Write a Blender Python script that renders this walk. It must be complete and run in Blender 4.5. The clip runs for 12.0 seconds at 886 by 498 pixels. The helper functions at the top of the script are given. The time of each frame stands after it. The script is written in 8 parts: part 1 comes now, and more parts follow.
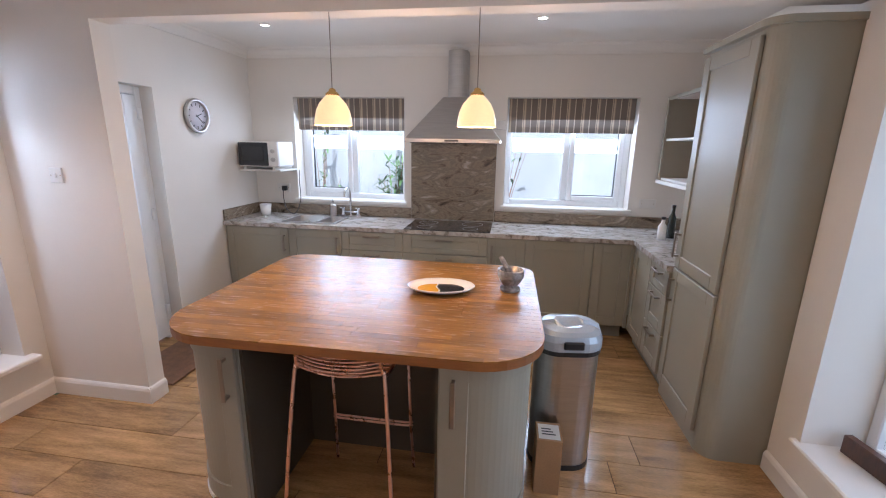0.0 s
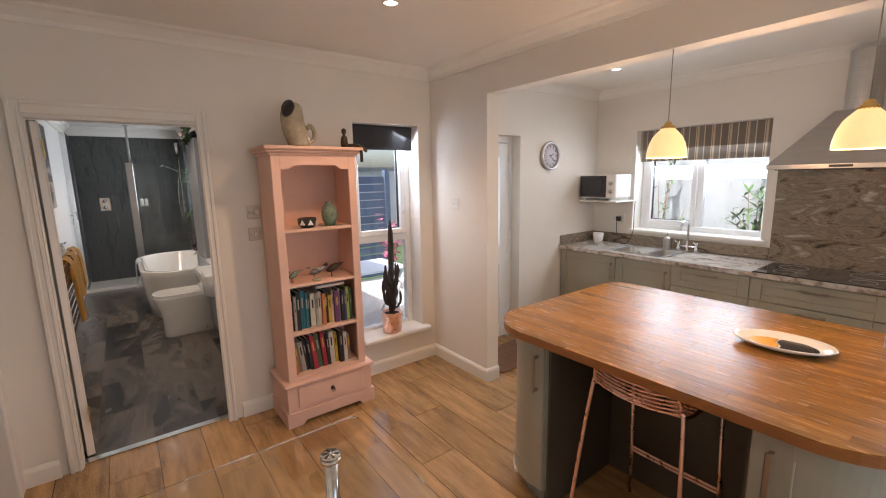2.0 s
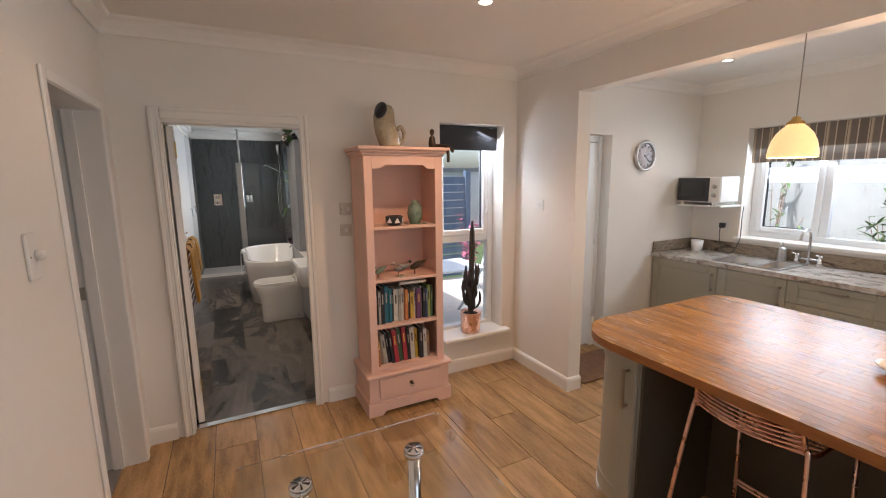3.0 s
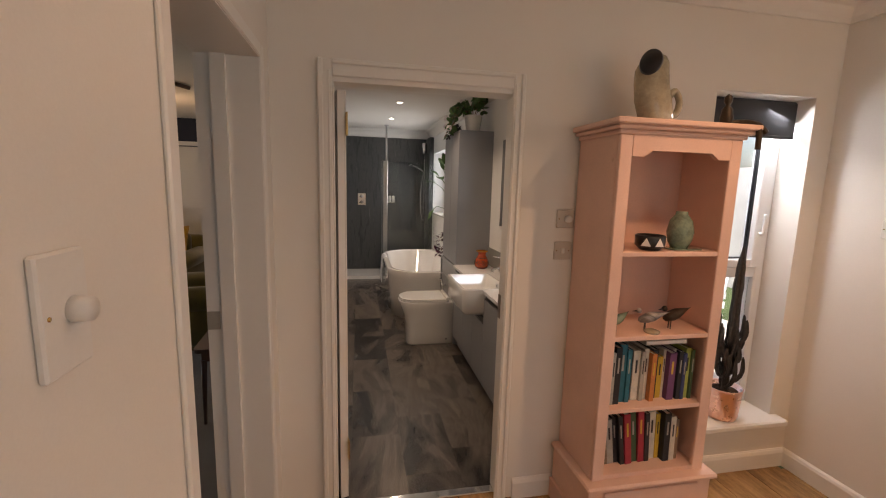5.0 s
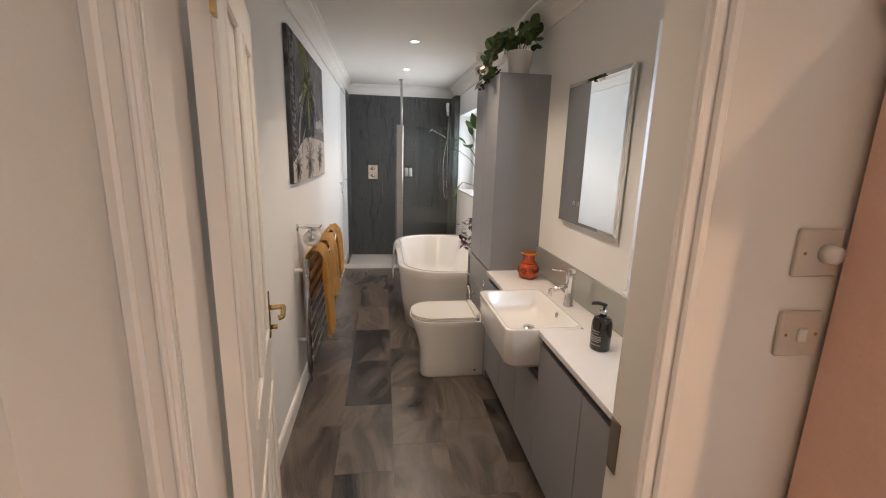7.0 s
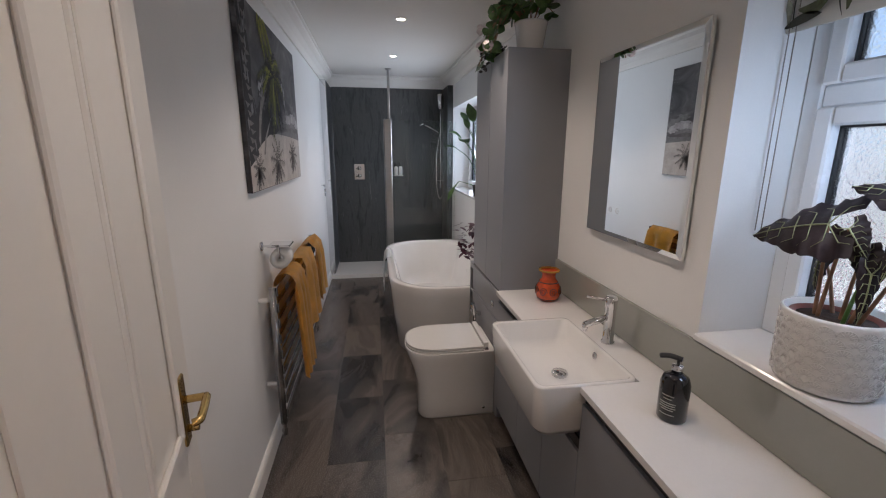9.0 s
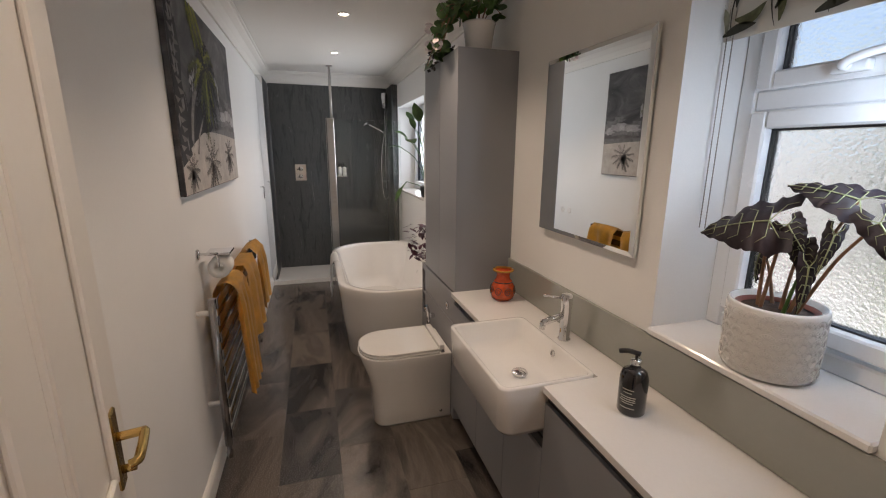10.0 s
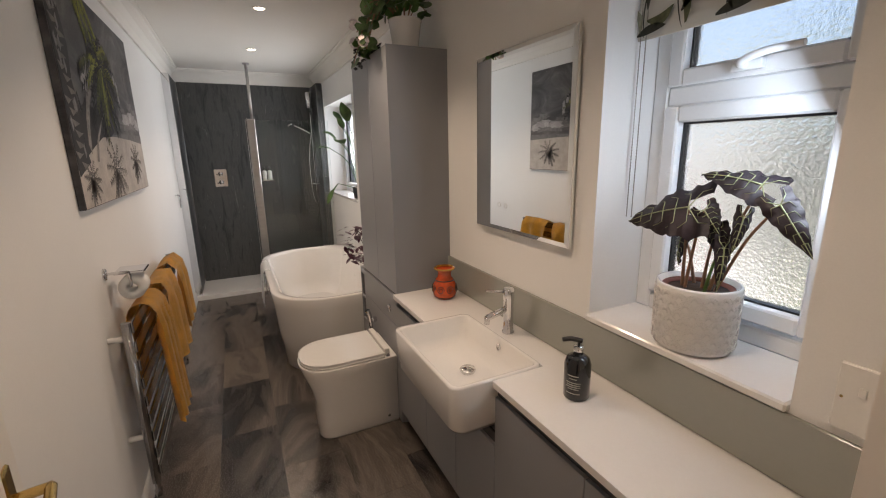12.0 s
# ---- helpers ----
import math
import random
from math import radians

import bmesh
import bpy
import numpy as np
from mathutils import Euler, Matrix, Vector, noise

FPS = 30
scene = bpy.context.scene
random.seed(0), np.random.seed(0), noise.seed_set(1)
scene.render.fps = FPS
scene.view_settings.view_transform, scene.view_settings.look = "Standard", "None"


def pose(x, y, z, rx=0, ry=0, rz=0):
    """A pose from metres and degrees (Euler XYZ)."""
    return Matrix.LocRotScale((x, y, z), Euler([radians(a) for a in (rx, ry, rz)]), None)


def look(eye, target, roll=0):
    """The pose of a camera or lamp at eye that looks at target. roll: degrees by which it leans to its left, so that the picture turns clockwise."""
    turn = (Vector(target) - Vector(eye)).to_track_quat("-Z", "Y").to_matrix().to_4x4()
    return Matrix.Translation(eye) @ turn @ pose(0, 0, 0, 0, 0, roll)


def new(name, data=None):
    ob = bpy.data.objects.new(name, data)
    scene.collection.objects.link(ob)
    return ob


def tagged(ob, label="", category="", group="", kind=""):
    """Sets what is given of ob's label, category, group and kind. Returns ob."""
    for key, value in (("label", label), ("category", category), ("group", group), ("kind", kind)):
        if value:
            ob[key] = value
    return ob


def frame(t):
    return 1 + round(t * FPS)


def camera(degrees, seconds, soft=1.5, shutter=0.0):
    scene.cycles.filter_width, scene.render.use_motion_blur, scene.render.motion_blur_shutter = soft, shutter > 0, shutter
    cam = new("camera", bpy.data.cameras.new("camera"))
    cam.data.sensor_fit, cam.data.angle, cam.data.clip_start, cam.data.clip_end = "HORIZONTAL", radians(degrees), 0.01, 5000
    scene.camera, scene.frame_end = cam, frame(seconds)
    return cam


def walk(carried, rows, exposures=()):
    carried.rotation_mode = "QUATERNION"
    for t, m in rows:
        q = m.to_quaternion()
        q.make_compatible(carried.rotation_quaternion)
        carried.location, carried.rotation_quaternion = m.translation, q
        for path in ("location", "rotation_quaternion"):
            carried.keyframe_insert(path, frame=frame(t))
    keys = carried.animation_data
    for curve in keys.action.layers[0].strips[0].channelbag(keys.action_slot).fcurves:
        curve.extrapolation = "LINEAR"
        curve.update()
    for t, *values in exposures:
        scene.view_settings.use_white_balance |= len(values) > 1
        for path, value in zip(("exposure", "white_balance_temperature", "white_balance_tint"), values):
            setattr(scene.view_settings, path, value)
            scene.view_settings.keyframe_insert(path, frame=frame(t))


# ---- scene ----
cam = camera(92.7, 12.0, 1.1)
PATH = [
    (0, (-1.801, -0.856, 1.636), (-2.091, 1.065, 1.158), 1.0),
    (0.5, (-1.727, -0.912, 1.619), (-2.715, 0.791, 1.264), 1.5),
    (1, (-1.705, -0.933, 1.65), (-2.956, 0.584, 1.281), -0.0),
    (1.5, (-1.655, -0.964, 1.653), (-3.091, 0.383, 1.301), -0.7),
    (2, (-1.632, -0.975, 1.647), (-3.204, 0.214, 1.312), -1.1),
    (2.5, (-1.626, -0.979, 1.638), (-3.258, 0.131, 1.314), -0.6),
    (3, (-1.671, -1.008, 1.643), (-3.433, -0.12, 1.317), -0.6),
    (3.5, (-1.854, -1.11, 1.612), (-3.744, -0.535, 1.3), -0.1),
    (3.7, (-1.973, -1.171, 1.605), (-3.882, -0.657, 1.3), 0.0),
    (5.5, (-3.196, -1.221, 1.568), (-5.137, -0.861, 1.25), 1.8),
    (6, (-3.548, -1.154, 1.559), (-5.474, -0.801, 1.155), 2.4),
    (6.5, (-3.842, -1.055, 1.596), (-5.771, -0.755, 1.162), 2.1),
    (7, (-4.066, -1.019, 1.591), (-5.998, -0.741, 1.155), 1.6),
    (8.8, (-4.572, -0.977, 1.595), (-6.502, -0.707, 1.143), 0.3),
    (9, (-4.594, -0.983, 1.594), (-6.517, -0.671, 1.141), 0.2),
    (9.5, (-4.626, -0.996, 1.595), (-6.526, -0.57, 1.14), 0.1),
    (10, (-4.65, -1.023, 1.594), (-6.514, -0.455, 1.143), 0.4),
    (10.5, (-4.673, -1.032, 1.598), (-6.502, -0.357, 1.149), -0.1),
    (11, (-4.683, -1.039, 1.592), (-6.481, -0.285, 1.147), -0.3),
    (11.5, (-4.678, -1.035, 1.596), (-6.452, -0.226, 1.15), -1.0),
    (12, (-4.682, -1.032, 1.594), (-6.434, -0.183, 1.137), -1.1),
]
# the picture brightens and cools a little on the way
EXPOSURES = [(0.0, 1.3, 5300, 14), (0.5, 1.25, 5600, 14), (1.0, 1.15, 6550, 17), (1.5, 1.15, 6700, 17), (2.0, 1.23, 6250, 13), (2.5, 1.23, 6150, 12), (3.0, 1.2, 6150, 12), (3.5, 1.13, 6950, 17), (5.5, 0.97, 7250, 18), (6.0, 1.67, 7550, 15), (6.5, 1.72, 7550, 16), (7.0, 1.57, 6450, 14), (8.8, 0.92, 5670, 15), (9.5, 0.97, 6220, 16), (10.5, 1.1, 6620, 16), (12.0, 1.17, 6770, 16)]
walk(cam, [(t, look(eye, target, roll)) for t, eye, target, roll in PATH], EXPOSURES)

# ---- light ----
world = bpy.data.worlds.new("sky")
scene.world = world
world.use_nodes = True
sky = world.node_tree.nodes.new("ShaderNodeTexSky")
sky.sky_type, sky.sun_disc = "NISHITA", False
sky.sun_elevation, sky.sun_rotation, sky.air_density, sky.dust_density = radians(60), radians(186), 1.0, 4.0
background = world.node_tree.nodes["Background"]
background.inputs["Strength"].default_value = 0.15
world.node_tree.links.new(sky.outputs["Color"], background.inputs["Color"])
sun = new("sun", bpy.data.lights.new("sun", "SUN"))
sun.data.energy, sun.data.angle, sun.data.color = 3.0, radians(1), (1.0, 0.97, 0.93)
sun.matrix_world = look((0, 0, 20), (1.0, 10.0, 2.0))


INDOORS = 0.6  # all lamps and window lights, against sun and sky


def window_light(name, at, towards, width, height, watts, colour=(0.86, 0.93, 1.0)):
    """An added area lamp that stands in for the sky's light through a window's opening."""
    ob = new(name, bpy.data.lights.new(name, "AREA"))
    ob.data.shape, ob.data.size, ob.data.size_y, ob.data.energy, ob.data.color = "RECTANGLE", width, height, watts * INDOORS, colour
    ob.matrix_world = look(at, towards)
    return ob


def lamp_light(name, at, watts, colour, spot=0.0, radius=0.03):
    ob = new(name, bpy.data.lights.new(name, "SPOT" if spot else "POINT"))
    ob.data.energy, ob.data.color, ob.data.shadow_soft_size = watts * INDOORS, colour, radius
    if spot:
        ob.data.spot_size, ob.data.spot_blend = radians(spot), 0.7
    ob.location = at
    return ob


WARM = (1.0, 0.62, 0.36)
for wx in (-3.42, -1.25):
    window_light("kitchen_window_light", (wx, 3.495, 1.80), (wx, 2.2, 0.8), 1.05, 0.55, 13)
window_light("dining_window_light", (-4.87, 0.8, 1.98), (-3.0, 0.2, 0.2), 0.52, 0.14, 15)
window_light("east_window_light", (0.0, 0.3, 1.2), (-2.0, 0.0, 1.0), 1.5, 1.6, 8)
window_light("back_door_light", (-4.74, 1.72, 1.3), (-3.0, 1.9, 1.0), 0.4, 1.2, 4)
# added strip hidden in the right reveal; brightens the left reveal and sill
window_light("bath_reveal_fill", (-5.115, 0.125, 1.50), (-5.70, 0.09, 1.18), 0.08, 0.74, 2.8, (0.70, 0.85, 1.0))
window_light("bath_far_window_light", (-9.45, 0.40, 1.6), (-9.0, -1.5, 1.9), 1.0, 0.9, 11)
window_light("lounge_window_light", (-7.0, -7.3, 1.4), (-7.0, -4.0, 0.9), 2.4, 1.5, 13)
for px, py in ((-2.687, 1.25), (-1.968, 1.25)):
    lamp_light("pendant_bulb", (px, py, 1.72), 5, WARM, radius=0.04)
# only the first spot is known; the other three are added fill
for dx, dy, watts in ((-3.64, 0.24, 29), (-1.6, 0.24, 8), (-3.64, -0.95, 6), (-1.6, -0.95, 9)):
    lamp_light("dining_spot_and_fill", (dx, dy, 2.49), watts, WARM, 130)
for dx in (-3.76, -1.62):
    lamp_light("kitchen_spot", (dx, 2.53, 2.49), 7, (1.0, 0.82, 0.64), 130)
# the spot at -5.45 is unseen, added to brighten the near end
for dx, watts in ((-5.45, 24), (-6.70, 28), (-7.98, 26), (-9.24, 20)):
    lamp_light("bath_spot_and_fill", (dx, -0.75, 2.50), watts, (1.0, 0.80, 0.60), 112)
lamp_light("lounge_bulb", (-8.0, -3.45, 2.02), 7, WARM, radius=0.12)

# ---- materials ----
def node(tree, kind, **values):
    n = tree.nodes.new(kind)
    for key, value in values.items():
        n.inputs[key].default_value = value
    return n


def surface(name, colour, rough=0.5, metal=0.0, vary=0.08, coarse=3.0, fine=90.0, bump=0.08, stretch=(1, 1, 1), dark=None, island=0.0, piece=0.0, sheen=0.0, coat=0.0, transmission=0.0, glow=0.0, alpha=1.0):
    """A painted, woven, metal or wooden surface: two scales of noise for colour and gloss, and fine relief."""
    m = bpy.data.materials.new(name)
    m.use_nodes = True
    t = m.node_tree
    b = t.nodes["Principled BSDF"]
    link = t.links.new
    coords = t.nodes.new("ShaderNodeNewGeometry")
    mapping = node(t, "ShaderNodeMapping", Scale=stretch)
    link(coords.outputs["Position"], mapping.inputs["Vector"])
    where = mapping.outputs["Vector"]
    info = t.nodes.new("ShaderNodeObjectInfo")
    if piece:
        shift = t.nodes.new("ShaderNodeVectorMath")
        shift.operation = "MULTIPLY_ADD"
        spread = t.nodes.new("ShaderNodeCombineXYZ")
        for axis in "XYZ":
            link(info.outputs["Random"], spread.inputs[axis])
        link(spread.outputs[0], shift.inputs[0])
        shift.inputs[1].default_value = (37.0, 53.0, 71.0)
        link(where, shift.inputs[2])
        where = shift.outputs[0]
    big = node(t, "ShaderNodeTexNoise", Scale=coarse, Detail=5.0, Roughness=0.6)
    small = node(t, "ShaderNodeTexNoise", Scale=fine, Detail=4.0, Roughness=0.65)
    link(where, big.inputs["Vector"]), link(where, small.inputs["Vector"])
    ramp = t.nodes.new("ShaderNodeValToRGB")
    low = dark or tuple(c * (1 - 1.6 * vary) for c in colour)
    high = tuple(min(1.0, c * (1 + 0.8 * vary)) for c in colour)
    ramp.color_ramp.elements[0].position, ramp.color_ramp.elements[0].color = 0.3, (*low, 1)
    ramp.color_ramp.elements[1].position, ramp.color_ramp.elements[1].color = 0.7, (*high, 1)
    mixed = t.nodes.new("ShaderNodeMath")
    mixed.operation = "MULTIPLY_ADD"
    link(small.outputs["Fac"], mixed.inputs[0])
    mixed.inputs[1].default_value = 0.45
    scaled = t.nodes.new("ShaderNodeMath")
    scaled.operation = "MULTIPLY_ADD"
    link(big.outputs["Fac"], scaled.inputs[0])
    scaled.inputs[1].default_value, scaled.inputs[2].default_value = 0.75, -0.1
    link(scaled.outputs[0], mixed.inputs[2])
    value = mixed.outputs[0]
    if piece or island:
        own = t.nodes.new("ShaderNodeMath")
        own.operation = "MULTIPLY_ADD"
        link(info.outputs["Random"] if piece else coords.outputs["Random Per Island"], own.inputs[0])
        own.inputs[1].default_value = piece or island
        less = t.nodes.new("ShaderNodeMath")
        less.operation = "SUBTRACT"
        link(value, less.inputs[0])
        less.inputs[1].default_value = 0.5 * (piece or island)
        link(less.outputs[0], own.inputs[2])
        value = own.outputs[0]
    link(value, ramp.inputs["Fac"])
    link(ramp.outputs["Color"], b.inputs["Base Color"])
    gloss = node(t, "ShaderNodeMapRange")
    gloss.inputs["To Min"].default_value, gloss.inputs["To Max"].default_value = max(0.02, rough * 0.82), min(1.0, rough * 1.2)
    link(big.outputs["Fac"], gloss.inputs["Value"])
    link(gloss.outputs[0], b.inputs["Roughness"])
    if bump:
        relief = node(t, "ShaderNodeBump", Strength=bump, Distance=0.004)
        link(small.outputs["Fac"], relief.inputs["Height"])
        link(relief.outputs[0], b.inputs["Normal"])
    b.inputs["Metallic"].default_value = metal
    b.inputs["Sheen Weight"].default_value, b.inputs["Coat Weight"].default_value = sheen, coat
    b.inputs["Transmission Weight"].default_value, b.inputs["Alpha"].default_value = transmission, alpha
    if glow:
        b.inputs["Emission Color"].default_value, b.inputs["Emission Strength"].default_value = (*colour, 1), glow
    return m


def veined(name, colours, scale=2.0, warp=1.6, stretch=(1, 1, 1), rough=0.35, piece=0.0, bump=0.04, coat=0.0, spread_to=0.30, fleck=0.0, detail=6.0):
    """Stone or stone print: drifting veins between the colours, from dark to light; fleck: grains of crystal."""
    m = bpy.data.materials.new(name)
    m.use_nodes = True
    t = m.node_tree
    b = t.nodes["Principled BSDF"]
    link = t.links.new
    coords = t.nodes.new("ShaderNodeNewGeometry")
    info = t.nodes.new("ShaderNodeObjectInfo")
    mapping = node(t, "ShaderNodeMapping", Scale=stretch)
    shift = t.nodes.new("ShaderNodeVectorMath")
    shift.operation = "MULTIPLY_ADD"
    spread = t.nodes.new("ShaderNodeCombineXYZ")
    for a in "XYZ":
        link(info.outputs["Random"], spread.inputs[a])
    link(spread.outputs[0], shift.inputs[0])
    shift.inputs[1].default_value = (31.0, 47.0, 11.0) if piece else (0, 0, 0)
    link(coords.outputs["Position"], shift.inputs[2])
    link(shift.outputs[0], mapping.inputs["Vector"])
    drift = node(t, "ShaderNodeTexNoise", Scale=scale, Detail=detail, Roughness=0.6, Distortion=warp)
    link(mapping.outputs[0], drift.inputs["Vector"])
    value = drift.outputs["Fac"]
    if fleck:
        crystal = node(t, "ShaderNodeTexNoise", Scale=55.0, Detail=4.0, Roughness=0.75)
        link(mapping.outputs[0], crystal.inputs["Vector"])
        shed = node(t, "ShaderNodeMath")
        shed.operation = "MULTIPLY_ADD"
        link(crystal.outputs["Fac"], shed.inputs[0]), link(value, shed.inputs[2])
        shed.inputs[1].default_value = fleck
        level = node(t, "ShaderNodeMath")
        level.operation = "SUBTRACT"
        link(shed.outputs[0], level.inputs[0])
        level.inputs[1].default_value = fleck / 2
        value = level.outputs[0]
    if piece:
        own = t.nodes.new("ShaderNodeMath")
        own.operation = "MULTIPLY_ADD"
        link(info.outputs["Random"], own.inputs[0])
        own.inputs[1].default_value = piece
        low = t.nodes.new("ShaderNodeMath")
        low.operation = "SUBTRACT"
        link(value, low.inputs[0])
        low.inputs[1].default_value = piece / 2
        link(low.outputs[0], own.inputs[2])
        value = own.outputs[0]
    ramp = t.nodes.new("ShaderNodeValToRGB")
    ramp.color_ramp.elements.remove(ramp.color_ramp.elements[1])
    for i, c in enumerate(colours):
        place = 0.5 - spread_to / 2 + spread_to * i / (len(colours) - 1)
        e = ramp.color_ramp.elements[0] if i == 0 else ramp.color_ramp.elements.new(place)
        e.position, e.color = place, (*c, 1)
    link(value, ramp.inputs["Fac"])
    link(ramp.outputs["Color"], b.inputs["Base Color"])
    grain = node(t, "ShaderNodeTexNoise", Scale=160.0, Detail=3.0)
    link(coords.outputs["Position"], grain.inputs["Vector"])
    gloss = node(t, "ShaderNodeMapRange")
    gloss.inputs["To Min"].default_value, gloss.inputs["To Max"].default_value = rough * 0.75, rough * 1.3
    link(grain.outputs["Fac"], gloss.inputs["Value"]), link(gloss.outputs[0], b.inputs["Roughness"])
    relief = node(t, "ShaderNodeBump", Strength=bump, Distance=0.003)
    link(value, relief.inputs["Height"]), link(relief.outputs[0], b.inputs["Normal"])
    b.inputs["Coat Weight"].default_value = coat
    return m


def clear_glass(name, tint=(0.95, 0.98, 0.97), rough=0.0, bump=0.0):
    """Clear glass, or obscure glass when it has relief: fine crinkles over soft dimples."""
    m = bpy.data.materials.new(name)
    m.use_nodes = True
    t = m.node_tree
    b = t.nodes["Principled BSDF"]
    b.inputs["Base Color"].default_value, b.inputs["Roughness"].default_value = (*tint, 1), rough
    b.inputs["Transmission Weight"].default_value, b.inputs["IOR"].default_value = 1.0, 1.45
    if bump:
        coords = t.nodes.new("ShaderNodeNewGeometry")
        crinkle = node(t, "ShaderNodeTexNoise", Scale=95.0, Detail=2.0, Distortion=2.5)
        ridge = node(t, "ShaderNodeMath")
        ridge.operation = "PINGPONG"
        ridge.inputs[1].default_value = 0.10
        dimple = node(t, "ShaderNodeTexVoronoi", Scale=110.0)
        both = node(t, "ShaderNodeMath")
        both.operation = "ADD"
        relief = node(t, "ShaderNodeBump", Strength=bump, Distance=0.012)
        for n in (crinkle, dimple):
            t.links.new(coords.outputs["Position"], n.inputs["Vector"])
        t.links.new(crinkle.outputs["Fac"], ridge.inputs[0])
        t.links.new(ridge.outputs[0], both.inputs[0]), t.links.new(dimple.outputs["Distance"], both.inputs[1])
        t.links.new(both.outputs[0], relief.inputs["Height"]), t.links.new(relief.outputs[0], b.inputs["Normal"])
    return m


def striped(name, colours, width, rough=0.9):
    """Woven stripes that run up and down, told apart by x."""
    m = surface(name, colours[0], rough, bump=0.2, fine=400)
    t = m.node_tree
    b = t.nodes["Principled BSDF"]
    coords = t.nodes.new("ShaderNodeNewGeometry")
    split = t.nodes.new("ShaderNodeSeparateXYZ")
    t.links.new(coords.outputs["Position"], split.inputs[0])
    div = t.nodes.new("ShaderNodeMath")
    div.operation = "DIVIDE"
    t.links.new(split.outputs["X"], div.inputs[0])
    div.inputs[1].default_value = width
    part_of = t.nodes.new("ShaderNodeMath")
    part_of.operation = "FLOORED_MODULO"
    t.links.new(div.outputs[0], part_of.inputs[0])
    part_of.inputs[1].default_value = 1.0
    ramp = t.nodes.new("ShaderNodeValToRGB")
    ramp.color_ramp.interpolation = "CONSTANT"
    ramp.color_ramp.elements.remove(ramp.color_ramp.elements[1])
    for i, (start, c) in enumerate(zip((0.0, 0.40, 0.46, 0.50, 0.60, 0.64, 0.94), colours)):
        e = ramp.color_ramp.elements[0] if i == 0 else ramp.color_ramp.elements.new(start)
        e.position, e.color = start, (*c, 1)
    t.links.new(part_of.outputs[0], ramp.inputs["Fac"])
    t.links.new(ramp.outputs["Color"], b.inputs["Base Color"])
    return m


WALL = surface("warm_white_wall_paint", (0.78, 0.74, 0.68), 0.7, vary=0.03, coarse=1.2, fine=220, bump=0.05)
BATH_WALL = surface("white_bathroom_paint", (0.80, 0.79, 0.77), 0.6, vary=0.03, coarse=1.2, fine=220, bump=0.05)
CEILING = surface("ceiling_paint", (0.80, 0.77, 0.72), 0.8, vary=0.03, coarse=1.0, fine=200, bump=0.05)
GLOSS = surface("white_gloss_woodwork", (0.80, 0.77, 0.72), 0.36, vary=0.015, coarse=1.5, fine=60, bump=0.0)
UPVC = surface("white_upvc", (0.82, 0.84, 0.86), 0.25, vary=0.02, coarse=5, fine=100, bump=0.01)
SAGE = surface("sage_painted_cabinet", (0.33, 0.31, 0.245), 0.38, vary=0.04, coarse=3, fine=180, bump=0.04)
SAGE_DARK = surface("kick_board_paint", (0.22, 0.215, 0.18), 0.45, vary=0.05, bump=0.03)
GREY_CAB = surface("grey_matt_cabinet", (0.27, 0.275, 0.29), 0.4, vary=0.03, coarse=3, fine=200, bump=0.02)
SHADOW_GAP = surface("dark_rail_and_niche_shade", (0.05, 0.05, 0.055), 0.5, vary=0.1)
OAK = surface("butcher_block_oak", (0.34, 0.156, 0.028), 0.26, vary=0.26, coarse=7, fine=160, bump=0.05, stretch=(1.2, 12, 3), piece=0.30)
OAK_EDGE = surface("oiled_oak_edge", (0.29, 0.108, 0.025), 0.36, vary=0.2, coarse=6, fine=120, stretch=(2, 2, 12), bump=0.05, coat=0.2)
PLANK = surface("wood_print_floor", (0.46, 0.268, 0.112), 0.15, vary=0.36, coarse=3.0, fine=45, bump=0.05, stretch=(1.0, 6, 1), piece=0.14, coat=0.25)
GROUT = surface("dark_joint", (0.035, 0.022, 0.014), 0.8, vary=0.2)
STONE_TILE = veined("smoky_floor_tile", [(0.016, 0.014, 0.014), (0.050, 0.044, 0.041), (0.082, 0.070, 0.063), (0.135, 0.113, 0.096), (0.095, 0.081, 0.071), (0.155, 0.128, 0.105)], 1.3, 1.3, (0.8, 1.9, 1), 0.26, piece=0.17, spread_to=0.36, detail=4.5)
GRANITE = veined("fantasy_brown_stone", [(0.035, 0.026, 0.018), (0.16, 0.12, 0.08), (0.30, 0.24, 0.17), (0.19, 0.15, 0.105), (0.34, 0.28, 0.21), (0.52, 0.46, 0.38)], 2.8, 2.4, (0.8, 1.0, 2.4), 0.20, coat=0.2, spread_to=0.40, fleck=0.24)
WORKTOP = veined("pale_granite_worktop", [(0.20, 0.165, 0.135), (0.42, 0.37, 0.32), (0.50, 0.46, 0.42), (0.58, 0.55, 0.51)], 9.0, 1.2, (1, 1.6, 1), 0.20, coat=0.3, fleck=0.4)
SHOWER_PANEL = veined("charcoal_shower_board", [(0.020, 0.022, 0.023), (0.050, 0.052, 0.053), (0.085, 0.087, 0.086), (0.062, 0.064, 0.064), (0.20, 0.20, 0.195)], 5.5, 0.9, (1, 2.4, 0.42), 0.40, spread_to=0.50, fleck=0.40)
STEEL = surface("brushed_steel", (0.52, 0.50, 0.48), 0.30, 1.0, 0.08, 6, 200, 0.03, (1, 1, 12))
CHROME = surface("chrome", (0.75, 0.75, 0.76), 0.08, 1.0, 0.03, 10, 50, 0.0)
DULL_CHROME = surface("dull_chrome", (0.36, 0.35, 0.345), 0.16, 1.0, 0.08, 10, 60, 0.0)
NICKEL = surface("satin_nickel", (0.34, 0.30, 0.255), 0.34, 1.0, 0.06, 20, 200, 0.02)
